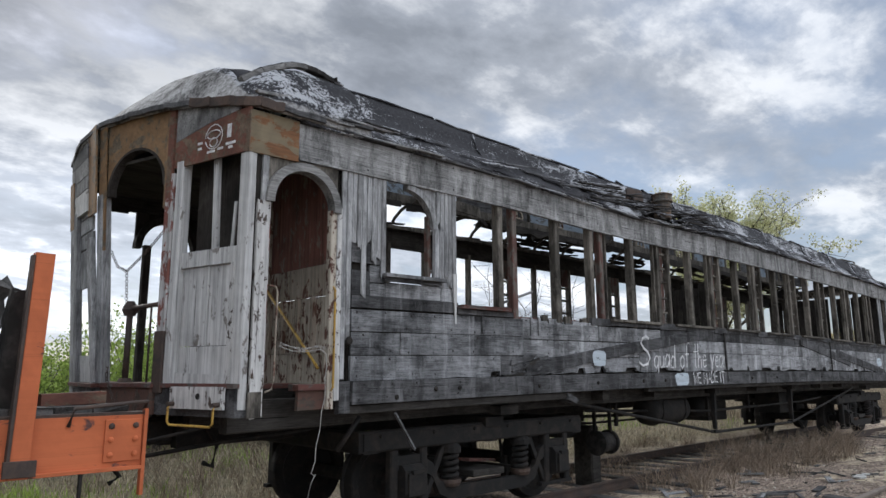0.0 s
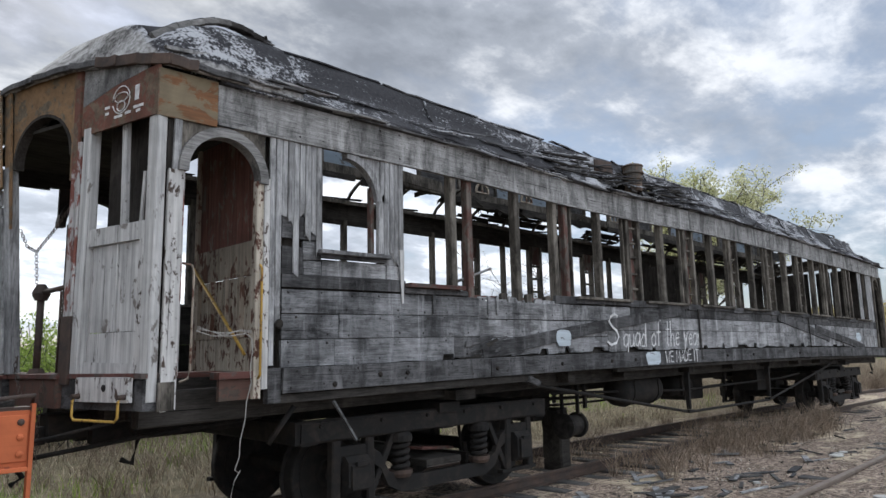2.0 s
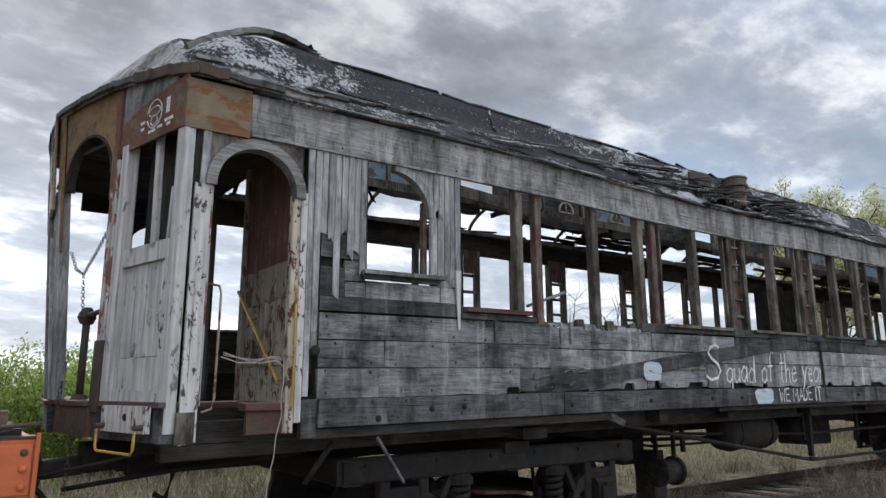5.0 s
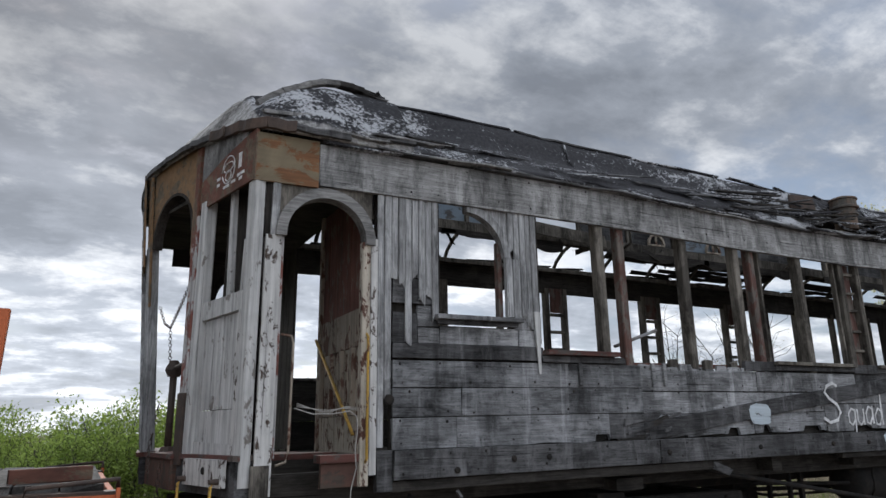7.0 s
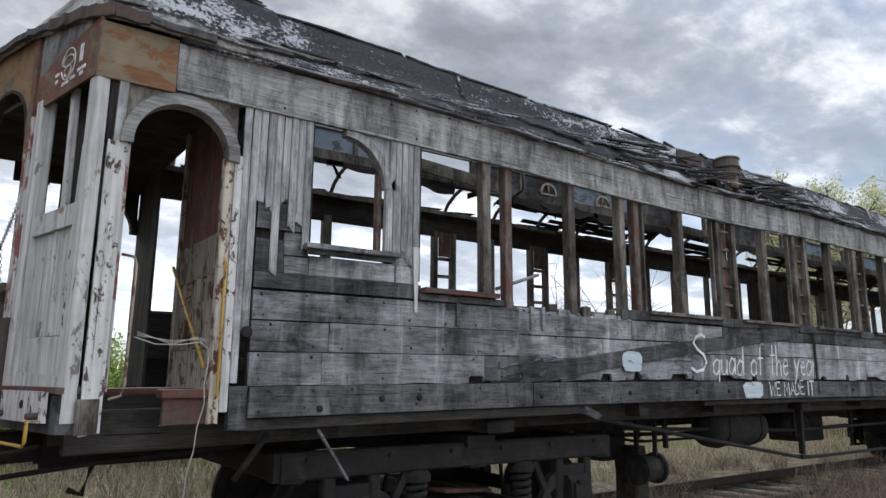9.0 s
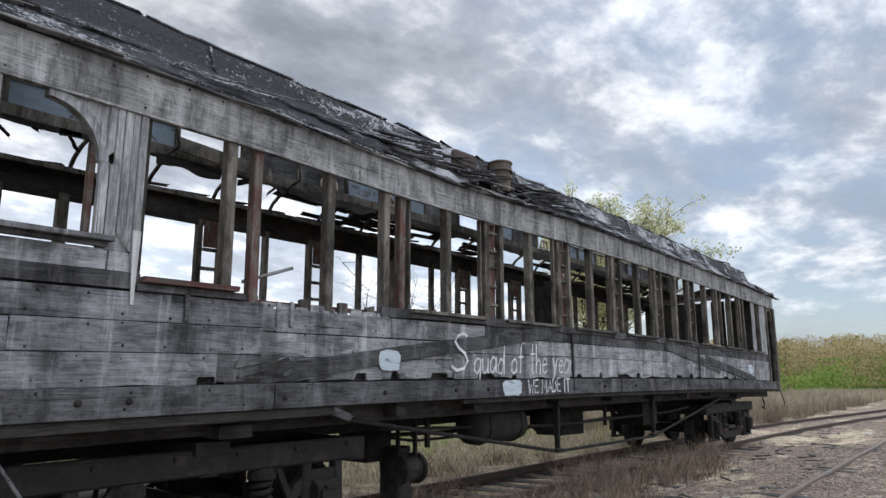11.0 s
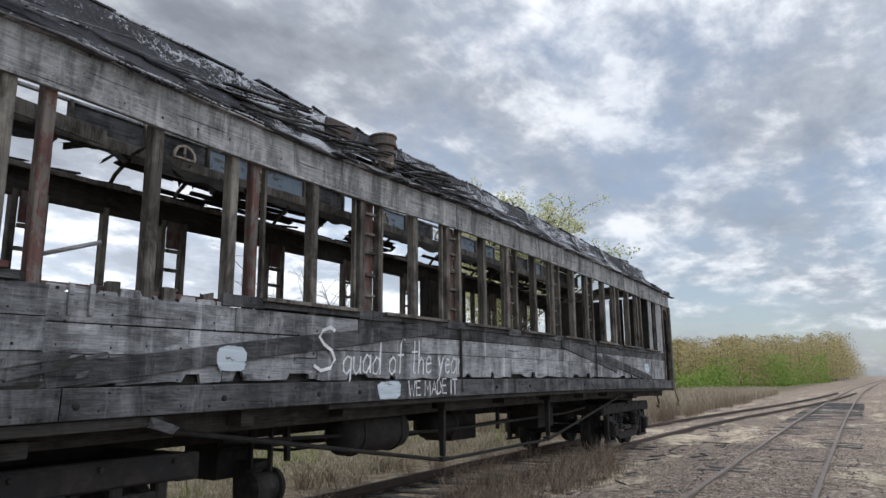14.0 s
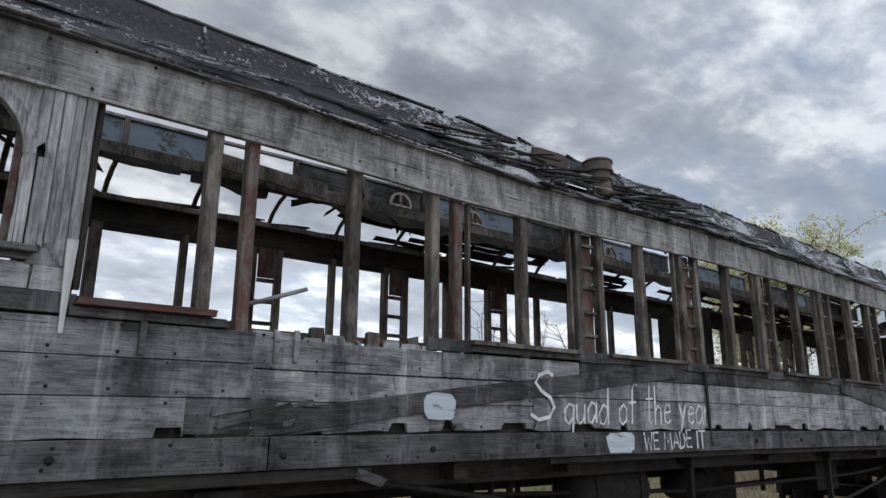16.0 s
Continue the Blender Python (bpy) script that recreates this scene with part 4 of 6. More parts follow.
# ceiling laths in the near-black tone, under-roof shade put into the colour
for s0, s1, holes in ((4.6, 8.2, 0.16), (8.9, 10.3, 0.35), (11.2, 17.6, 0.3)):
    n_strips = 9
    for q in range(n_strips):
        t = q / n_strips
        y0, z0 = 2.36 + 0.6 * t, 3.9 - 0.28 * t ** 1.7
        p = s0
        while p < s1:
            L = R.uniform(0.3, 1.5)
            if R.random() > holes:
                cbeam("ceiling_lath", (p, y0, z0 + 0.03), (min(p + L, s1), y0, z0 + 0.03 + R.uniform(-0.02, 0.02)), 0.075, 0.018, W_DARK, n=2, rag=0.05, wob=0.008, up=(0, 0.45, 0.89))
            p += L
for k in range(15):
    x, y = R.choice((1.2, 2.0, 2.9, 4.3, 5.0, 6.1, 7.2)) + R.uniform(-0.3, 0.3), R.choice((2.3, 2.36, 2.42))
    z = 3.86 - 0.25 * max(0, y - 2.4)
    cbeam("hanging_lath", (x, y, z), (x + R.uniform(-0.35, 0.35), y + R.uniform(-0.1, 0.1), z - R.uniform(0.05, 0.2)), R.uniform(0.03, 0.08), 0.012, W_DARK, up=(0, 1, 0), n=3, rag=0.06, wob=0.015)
cbeam("sagging_panel", (2.9, 2.2, 3.96), (4.1, 2.15, 3.86), 0.02, 0.16, W_POST, rag=0.06, n=3, label="sagging torn ceiling panel")
# torn lining darkened the same way for the shade below the roof
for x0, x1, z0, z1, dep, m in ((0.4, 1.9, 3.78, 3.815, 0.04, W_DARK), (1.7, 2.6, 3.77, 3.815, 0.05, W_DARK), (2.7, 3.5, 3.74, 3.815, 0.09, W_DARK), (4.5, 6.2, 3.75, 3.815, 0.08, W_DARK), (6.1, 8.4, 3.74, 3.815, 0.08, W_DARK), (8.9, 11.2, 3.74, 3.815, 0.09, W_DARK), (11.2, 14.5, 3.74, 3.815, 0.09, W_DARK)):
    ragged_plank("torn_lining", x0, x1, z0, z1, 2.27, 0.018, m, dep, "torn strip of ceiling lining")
for x in (2.85, 4.55, 7.9):
    tube("bent_bracket", [(x, 2.2, 4.28), (x - 0.02, 2.1, 4.1), (x + 0.03, 2.15, 3.9), (x - 0.05, 2.3, 3.8)], 0.02, W_POST, coach, 6, warp=True)

# end of the coach: three faces of a bowed front
P0, P1, P2, P3 = (-0.97, 0.0), (-1.21, 0.98), (-1.31, 1.95), (-1.23, 2.96)


def lean(p):
    """The racked far half of the end hangs outwards."""
    w = min(1.0, max(0.0, (p[1] - 0.9) / 1.3))
    return (p[0] - w * (0.09 + 0.075 * (p[2] - 1.3)), p[1], p[2])


def on_face(pa, pb):
    d = Vector((pb[0] - pa[0], pb[1] - pa[1], 0))
    L = d.length
    d /= L
    o = Vector((d.y, -d.x, 0))     # inwards
    if o.x < 0:
        o = -o
    return (lambda u, y, z: lean(Vector((pa[0], pa[1], 0)) + d * u + o * y + Vector((0, 0, z)))), L


def fboard(name, face, u0, u1, z0, z1, y, thick, mat, rag=0.0, label="", wob=0.002, slant=0.0):
    g = face[0]
    a, b = Vector(g((u0 + u1) / 2 + slant, y, z1)), Vector(g((u0 + u1) / 2, y, z0))
    along = Vector(g(1, 0, 0)) - Vector(g(0, 0, 0))
    return beam(name, a, b, thick, u1 - u0, mat, coach, up=along, rag=rag, label=label, wob=wob, chamfer=0.1)


F1, F2, F3 = on_face(P0, P1), on_face(P1, P2), on_face(P2, P3)
# buffer beam and platform
for face, L in (F1, F2, F3):
    fboard("buffer_beam", (face, L), -0.02, L + 0.02, 1.1, 1.32, 0.06, 0.16, P_STEP if L < 0.99 else W_BELT)
    fboard("platform_edge", (face, L), -0.03, L + 0.03, 1.325, 1.36, 0.08, 0.24, W_REDX)
pv = [(P0[0], 0.9, 1.32), (P1[0] + 0.02, P1[1], 1.32), (P2[0] + 0.02, P2[1], 1.32), (P3[0], 2.2, 1.32), (0.0, 2.2, 1.32), (0.0, 0.9, 1.32)]
mesh_part("platform_floor", pv + [(x, y, z - 0.08) for x, y, z in pv], [tuple(range(6)), tuple(range(6, 12))] + [(k, (k + 1) % 6, 6 + (k + 1) % 6, 6 + k) for k in range(6)], W_REDX, coach)
# near facet: panel, window gap with a loose mullion, corner posts
L1 = F1[1]
fboard("corner_post", F1, -0.03, 0.085, 1.16, 3.3, 0.03, 0.08, P_WHITE)
vboard("corner_post", -0.965, -0.895, 1.17, 3.28, 0.012, 0.05, P_WHITE, rag=0.012)
vboard("corner_post", -0.878, -0.765, 1.1, 2.86, -0.01, 0.04, P_WHITE2, rag=0.012, label="corner post of flaking white paint")
vboard("corner_plate", -0.9, -0.78, 1.1, 1.3, -0.036, 0.015, W_POST, label="worn grey-brown plate at the foot of the post")
vboard("corner_post", -0.89, -0.82, 2.86, 3.3, 0.03, 0.06, W_DARKZ)
vboard("corner_post", -0.845, -0.79, 2.86, 3.3, -0.014, 0.03, W_VERT)
fboard("panel_board", F1, 0.12, 0.79, 1.38, 1.66, 0.05, 0.025, P_WHITE)
for u0, u1 in ((0.12, 0.44), (0.44, 0.46), (0.46, 0.79)):
    fboard("panel_board", F1, u0 + 0.003, u1 - 0.003, 1.665, 2.33, 0.05 if u1 - u0 > 0.1 else 0.035, 0.025, P_WHITE)
fboard("panel_rail", F1, 0.1, 0.8, 2.335, 2.47, 0.035, 0.05, P_WHITE)
fboard("panel_edge", F1, 0.1, 0.165, 1.34, 2.46, 0.025, 0.03, P_WHITE2)
fboard("window_mullion", F1, 0.38, 0.44, 2.47, 3.3, 0.05, 0.04, P_WHITE, slant=0.03)
fboard("loose_slat", F1, 0.17, 0.2, 2.35, 2.85, 0.03, 0.015, P_WHITE, slant=-0.03)
fboard("door_post", F1, 0.8, 0.9, 1.36, 3.3, 0.02, 0.1, P_WHITE)
fboard("door_post", F1, 0.905, 1.02, 1.8, 3.2, 0.0, 0.07, P_PINK, label="door post with flaking white and red paint")
fboard("post_shoe", F1, 0.9, 1.03, 1.28, 1.8, 0.0, 0.09, RUSTY, label="rusty iron shoe of the door post")
fboard("panel_board", F1, 0.1, 0.8, 1.34, 1.4, 0.02, 0.012, P_WHITE, rag=0.05)
# step board with grab loop
fboard("step_board", F1, 0.08, 0.72, 1.16, 1.335, -0.06, 0.04, P_WHITE2, label="white step board with a bolt hole")
g = F1[0]
lathe("bolt_hole", g(0.36, -0.082, 1.26), g(0.36, -0.088, 1.26), ((0, 0.026), (1, 0.022)), IRON, coach, 10)
loop_pts = [g(0.66, -0.1, 1.2), g(0.66, -0.13, 1.17), g(0.66, -0.13, 1.06), g(0.63, -0.13, 1.035), g(0.14, -0.13, 1.035), g(0.11, -0.13, 1.06), g(0.11, -0.13, 1.17), g(0.11, -0.1, 1.2)]
tube("grab_loop", loop_pts, 0.01, P_YELLOW, coach, 8, "rusty yellow grab iron")
for u in (0.11, 0.66):
    lathe("loop_nut", g(u, -0.08, 1.2), g(u, -0.14, 1.2), ((0, 0.02), (1, 0.017)), RUSTY, coach, 8)
# far facet: torn boards
fboard("door_post", F2, 0.86, 0.98, 1.36, 3.15, 0.02, 0.09, W_VERT, slant=0.04)
fboard("leaning_post", F3, 0.0, 0.16, 1.36, 2.75, 0.0, 0.05, W_VERT, slant=0.16, label="leaning board of bleached grey wood")
fboard("corner_post", F3, 0.88, 1.02, 1.2, 3.3, 0.02, 0.09, W_VERT)
fboard("corner_post", F3, 0.74, 0.86, 1.3, 3.1, 0.0, 0.05, W_VERT)
fboard("panel_board", F3, 0.25, 0.75, 1.36, 1.62, 0.03, 0.025, P_WHITE)
for z0, z1 in ((2.3, 2.68), (2.7, 2.84), (2.86, 3.0), (3.02, 3.2)):
    fboard("panel_board", F3, 0.2 + R.uniform(0, 0.06), 0.85, z0, z1, 0.03, 0.025, W_VERT)
# sheet panels over the end
c1 = F1[0]
extruded("end_panel", [(-0.03, 3.25), (0.94, 3.25), (0.94, 3.49), (0.5, 3.585), (0.12, 3.63), (-0.03, 3.64)], -0.022, -0.002, P_RUST, coach, "rust-red sheet panel with chalk drawing", at=c1)
extruded("end_panel", [(0.94, 3.495), (0.5, 3.59), (0.12, 3.635), (0.1, 3.70), (0.5, 3.775), (0.94, 3.84)], -0.02, 0.0, W_FASCIA, coach, "olive-grey board under the roof edge", at=c1)
hboard("end_panel", -0.985, -0.515, 3.25, 3.62, -0.022, 0.02, P_OLIVE, label="rusty olive sheet panel at the corner", rag=0.0)
fboard("panel_strip", F1, 0.94, 1.02, 2.98, 3.83, -0.02, 0.03, P_RUST, rag=0.01)
c2 = F2[0]
v, f = spandrel_data(0.45, 3.12, 0.41, 3.86, -0.012, 0.012, 0, 180, 16, 1.0)
mesh_part("end_panel", [c2(x, y, z) for x, y, z in v], f, P_OCHRE, coach, "ochre sheet cut to an arch over the end door")
v, f = arch_data(0.45, 3.12, 0.39, 0.415, -0.02, 0.06, 0, 180, 16, 1.0)
mesh_part("arch_trim", [c2(x, y, z) for x, y, z in v], f, W_DARKZ, coach)
fboard("end_panel", F2, 0.865, 1.0, 2.6, 3.87, -0.014, 0.02, P_OCHRE)
fboard("end_panel", F2, 0.0, 0.04, 2.9, 3.84, -0.014, 0.02, P_OCHRE)
for z0, z1, m in ((3.59, 3.74, W_BELT), (3.42, 3.58, W_FASCIA), (3.28, 3.41, W_FASCIA), (3.05, 3.27, P_WHITE)):
    fboard("end_board", F3, 0.28, 0.99, z0, z1, -0.012, 0.02, m, rag=0.006)
fboard("end_panel", F3, 0.0, 0.3, 2.98, 3.86, -0.018, 0.018, P_OCHRE)
fboard("end_panel", F3, 0.86, 1.03, 2.95, 3.45, -0.02, 0.018, P_OCHRE)
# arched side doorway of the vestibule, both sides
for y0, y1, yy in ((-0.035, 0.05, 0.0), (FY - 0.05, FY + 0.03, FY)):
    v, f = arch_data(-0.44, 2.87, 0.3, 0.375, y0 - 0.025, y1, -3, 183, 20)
    # far arch and spandrel are shaded copies of the near ones, by colour
    mesh_part("arch_trim", v, f, W_ARCH if yy == 0 else W_DARKZ, coach, "rounded arch over the vestibule doorway, grey near, coloured shade-dark on the far side")
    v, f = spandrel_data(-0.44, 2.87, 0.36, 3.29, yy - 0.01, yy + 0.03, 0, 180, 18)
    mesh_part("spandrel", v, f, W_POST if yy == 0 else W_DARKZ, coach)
vboard("door_jamb", -0.155, -0.09, 1.13, 2.87, 0.0, 0.07, P_CREAM, label="door jamb with cream paint flaking to rust")
vboard("door_jamb", -0.77, -0.74, 1.34, 2.87, 0.03, 0.06, P_PINK)
# far jamb and letterboard likewise carry the shade in their colour
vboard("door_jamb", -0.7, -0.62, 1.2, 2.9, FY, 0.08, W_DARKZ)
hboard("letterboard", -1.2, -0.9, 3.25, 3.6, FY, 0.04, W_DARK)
# step well
hboard("step_riser", -0.42, -0.16, 1.13, 1.29, 0.03, 0.04, P_STEP, label="rusty red riser of the step well")
hboard("step_tread", -0.43, -0.1, 1.29, 1.345, 0.06, 0.16, W_REDX)
# back of the well coloured near black for the shade under the step
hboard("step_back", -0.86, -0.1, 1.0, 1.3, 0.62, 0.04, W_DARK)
hboard("step_tread", -0.86, -0.1, 1.3, 1.345, 0.76, 0.3, W_REDX)
# bulkhead between vestibule and saloon
BX = -0.07


def bulk(name, y0, y1, z0, z1, x, thick, mat, **kw):
    return beam(name, (x, (y0 + y1) / 2, z1), (x, (y0 + y1) / 2, z0), thick, y1 - y0, mat, coach, up=(0, 1, 0), wob=0.001, chamfer=0.08, **kw)


for k in range(6):
    bulk("bulkhead_board", 0.06 + k * 0.186, 0.24 + k * 0.186, 2.42, 3.4, BX + R.uniform(-0.004, 0.004), 0.025, P_DOOR)
bulk("bulkhead_rail", 0.06, 1.12, 2.13, 2.415, BX - 0.008, 0.03, P_WORN)
for k in range(4):
    bulk("bulkhead_panel", 0.07 + k * 0.26, 0.315 + k * 0.26, 1.62, 2.125, BX + 0.004, 0.02, P_CREAM)
    bulk("bulkhead_stile", 0.29 + k * 0.26, 0.345 + k * 0.26, 1.62, 2.125, BX - 0.022, 0.04, P_WORN)
bulk("bulkhead_rail", 0.06, 1.12, 1.345, 1.615, BX - 0.008, 0.03, P_CREAM)
bulk("bulkhead_stile", 1.12, 1.18, 1.34, 3.4, BX - 0.016, 0.05, P_WORN)
# far bulkhead boards toned dark, vestibule shade in the colour
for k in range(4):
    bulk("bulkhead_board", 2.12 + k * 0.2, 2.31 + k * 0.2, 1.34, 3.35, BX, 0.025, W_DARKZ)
# a door leaf swung in against the end wall, seen as the dark edge beside the post; its colour paints in the unlit
# inside
beam("door_leaf", (-0.78, 0.06, 2.36), (-0.98, 0.85, 2.36), 0.04, 2.0, W_DARKZ, coach, wob=0.001, label="inner door leaf folded back, coloured dark for the unlit vestibule")
# ceiling sheet closes off the sky; its dark colour stands for the unlit vestibule
cv = [lean((x + 0.04, y, 3.42)) for x, y in (P0, P1, P2, P3)] + [(0.0, 2.96, 3.42), (0.0, 0.0, 3.42)]
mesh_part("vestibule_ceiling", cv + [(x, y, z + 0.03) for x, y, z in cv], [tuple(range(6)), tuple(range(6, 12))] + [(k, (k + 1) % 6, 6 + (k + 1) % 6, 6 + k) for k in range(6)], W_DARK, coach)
# lining coloured near black so the gaps between planks read as shade
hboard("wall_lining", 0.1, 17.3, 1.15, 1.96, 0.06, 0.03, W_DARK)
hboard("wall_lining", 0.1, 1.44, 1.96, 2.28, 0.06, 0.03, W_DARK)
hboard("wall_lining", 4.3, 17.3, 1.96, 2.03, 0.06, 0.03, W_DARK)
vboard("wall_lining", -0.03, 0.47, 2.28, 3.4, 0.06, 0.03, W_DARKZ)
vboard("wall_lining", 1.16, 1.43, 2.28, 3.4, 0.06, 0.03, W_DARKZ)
# handrails
tube("handrail", [(-0.115, -0.02, 2.2), (-0.115, -0.06, 2.16), (-0.115, -0.06, 1.32), (-0.115, -0.02, 1.28)], 0.01, P_YELLOW, coach, 8, "yellow upright handrail")
tube("handrail", [(-0.73, 0.02, 2.16), (-0.655, 0.02, 2.15), (-0.64, 0.02, 2.1), (-0.645, 0.02, 1.38), (-0.66, 0.02, 1.31), (-0.73, 0.0, 1.29)], 0.009, P_WORN, coach, 8, "bent rusty handrail")
tube("handrail", [(-0.15, 1.1, 2.27), (-0.155, 0.2, 1.55), (-0.155, 0.12, 1.48)], 0.013, P_YELLOW, coach, 8, "yellow slanting handrail on the bulkhead")
wire = [(-0.62, 0.0, 1.66), (-0.5, -0.02, 1.62), (-0.36, -0.04, 1.62), (-0.24, -0.05, 1.64), (-0.19, -0.055, 1.6), (-0.185, -0.06, 1.5), (-0.2, -0.06, 1.38), (-0.19, -0.06, 1.26), (-0.225, -0.06, 1.12), (-0.235, -0.06, 0.98), (-0.27, -0.06, 0.84), (-0.275, -0.06, 0.72), (-0.31, -0.06, 0.63), (-0.27, -0.06, 0.6), (-0.265, -0.06, 0.62), (-0.31, -0.06, 0.55), (-0.34, -0.06, 0.42), (-0.345, -0.06, 0.28), (-0.38, -0.06, 0.12)]
tube("hanging_wire", wire, 0.0042, WIRE, coach, 5, "pale hanging wire")
for k, dz in enumerate((0.0, 0.012, 0.024)):
    tube("loose_wire", [(-0.6, 0.02, 1.67 + dz), (-0.4, -0.01, 1.645 - dz), (-0.25, 0.02, 1.66 + 0.5 * dz), (-0.13, 0.0, 1.64 + dz)], 0.0028, WIRE, coach, 5)
# hand brake and chains on the platform
tube("brake_column", [(-1.22, 1.72, 1.34), (-1.22, 1.72, 2.05)], 0.03, RUSTY, coach, 8, "rusty hand brake column")
lathe("brake_head", (-1.22, 1.72, 1.98), (-1.22, 1.72, 2.12), ((0, 0.05), (0.4, 0.075), (0.7, 0.06), (1, 0.03)), RUSTY, coach, 12)
tube("brake_arm", [(-1.22, 1.72, 2.05), (-1.18, 1.08, 2.05)], 0.022, RUSTY, coach, 8)
lathe("brake_foot", (-1.22, 1.72, 1.34), (-1.22, 1.72, 1.4), ((0, 0.08), (1, 0.05)), RUSTY, coach, 10)
tube("brake_rod", [(-1.18, 1.3, 1.34), (-1.18, 1.3, 2.03)], 0.01, RUSTY, coach, 6)
def chain(points, n):
    chain_v, chain_f = [], []
    pts = [Vector(p) for p in points]
    lens = [0]
    for a, b in zip(pts, pts[1:]):
        lens.append(lens[-1] + (b - a).length)
    for k in range(n):
        s = lens[-1] * (k + 0.5) / n
        i = max(j for j in range(len(pts) - 1) if lens[j] <= s)
        c = pts[i].lerp(pts[i + 1], (s - lens[i]) / (lens[i + 1] - lens[i]))
        d = (pts[i + 1] - pts[i]).normalized()
        side = d.cross(Vector((0, 1, 0) if k % 2 else (1, 0.2, 0))).normalized()
        half = 0.62 * lens[-1] / n
        ring = [c + d * (half * math.cos(t)) + side * (0.013 * math.sin(t)) for t in np.arange(0, 6.28, 0.785)]
        v, f = tube_data(ring + [ring[0]], 0.0035, 4)
        b0 = len(chain_v)
        chain_v.extend(v)
        chain_f.extend(tuple(b0 + q for q in fc) for fc in f)
    mesh_part("chain", chain_v, chain_f, RUSTY, coach, "rusty platform chain")


chain([(-1.22, 1.03, 2.7), (-1.25, 1.35, 2.54), (-1.28, 1.72, 2.4), (-1.32, 1.86, 2.46), (-1.36, 1.96, 2.62)], 38)
chain([(-1.28, 1.72, 2.4), (-1.26, 1.72, 2.1)], 11)
chain([(-1.3, 1.95, 1.75), (-1.36, 1.8, 1.4), (-1.38, 1.5, 1.2)], 16)
chain([(-1.33, 1.1, 1.3), (-1.35, 1.1, 0.7)], 14)


# rounded hood of the roof over each end: the eave arches up across the bowed front
RIM = [(0.25, -0.085, 3.64), (-0.3, -0.085, 3.64), (-0.72, -0.085, 3.645), (-0.92, -0.06, 3.655), (-1.01, 0.03, 3.665), (-1.06, 0.2, 3.70), (-1.13, 0.45, 3.75), (-1.2, 0.7, 3.79), (-1.29, 0.98, 3.82), (-1.34, 1.48, 3.83), (-1.36, 1.95, 3.82), (-1.31, 2.5, 3.79), (-1.24, 3.03, 3.68), (-0.4, 3.04, 3.64), (0.25, 3.04, 3.64)]
CREST = [(0.25, 0.40, 4.30), (-0.1, 0.36, 4.285), (-0.375, 0.31, 4.26), (-0.58, 0.30, 4.195), (-0.78, 0.30, 4.09), (-0.92, 0.33, 3.99), (-0.93, 0.42, 4.08), (-0.93, 0.55, 4.18), (-0.92, 0.8, 4.28), (-0.86, 1.48, 4.36), (-0.82, 1.95, 4.3), (-0.75, 2.3, 4.15), (-0.6, 2.55, 4.12), (-0.1, 2.5, 4.3), (0.25, 2.45, 4.33)]


def skin(name, verts, faces, mat, label=""):
    ob = mesh_part(name, verts, faces, mat, coach, label, True)
    md = ob.modifiers.new("thick", "SOLIDIFY")
    md.thickness, md.offset = 0.03, -1


def hood(flip):
    nv, nc = 9, 6

    def put(x, y, z):
        if x < 0.1:
            x = lean((x, y, 3.6))[0]
        if flip:
            z = 3.64 + (z - 3.64) * 0.5
        return (18.2 - x if flip else x, y, z)

    verts, crown = [], []
    for i, (o, t) in enumerate(zip(RIM, CREST)):
        for j in range(nv):
            u = j / (nv - 1)
            rise = 1 - (1 - u) ** 1.5
            x, y = o[0] + (t[0] - o[0]) * u, o[1] + (t[1] - o[1]) * u
            z = o[2] + (t[2] - o[2]) * rise + 0.018 * noise.noise((i * 0.9, j * 1.3, 2)) + (0.015 * noise.noise((i * 3.1, 1, 4)) if j == 0 else 0)
            verts.append(put(x, y, z))
        for j in range(nc):
            u = j / (nc - 1)
            x, y = t[0] + (0.3 - t[0]) * u, t[1] + (1.48 - t[1]) * u
            crown.append(put(x, y, t[2] + (4.56 - t[2]) * (1 - (1 - u) ** 2) + 0.012 * noise.noise((i, j, 6))))
    n = len(RIM)
    skin("roof_hood", verts, [(i * nv + j, (i + 1) * nv + j, (i + 1) * nv + j + 1, i * nv + j + 1) for i in range(n - 1) for j in range(nv - 1)],
         FELT if flip else HOOD, "rounded roof end of cracked pale canvas and black felt")
    if not flip:
        skin("roof_crown", crown, [(i * nc + j, (i + 1) * nc + j, (i + 1) * nc + j + 1, i * nc + j + 1) for i in range(n - 1) for j in range(nc - 1)], HOOD)
    # drip strips round the rim
    for i in range(1, n - 2):
        a, b = put(*RIM[i]), put(*RIM[i + 1])
        rusty = 1 < i < 7 and not flip
        beam("drip_strip", (a[0], a[1] - 0.012, a[2] + 0.02), (b[0], b[1] - 0.012, b[2] + 0.02), 0.035, 0.085 if rusty else 0.05, RUSTY if rusty else W_BELT, coach, rag=0.012, wob=0.008, n=3)


hood(False)
hood(True)
# bare ribs left standing over the other end
for k, x in enumerate((17.55, 17.85, 18.15, 18.4)):
    h = 4.52 - 0.07 * k
    tube("roof_rib", [(x, 0.5, 3.9), (x, 0.56, h - 0.12), (x, 0.85, h - 0.01), (x, 1.48, h + 0.04), (x, 2.1, h - 0.01), (x, 2.4, h - 0.14)], 0.024, W_POST, coach, 6)
tube("roof_rib", [(17.3, 0.52, 4.3), (17.9, 0.54, 4.27), (18.25, 0.6, 4.17), (18.5, 0.75, 3.98)], 0.03, W_FASCIA, coach, 6, "curved grey end rail of the roof")
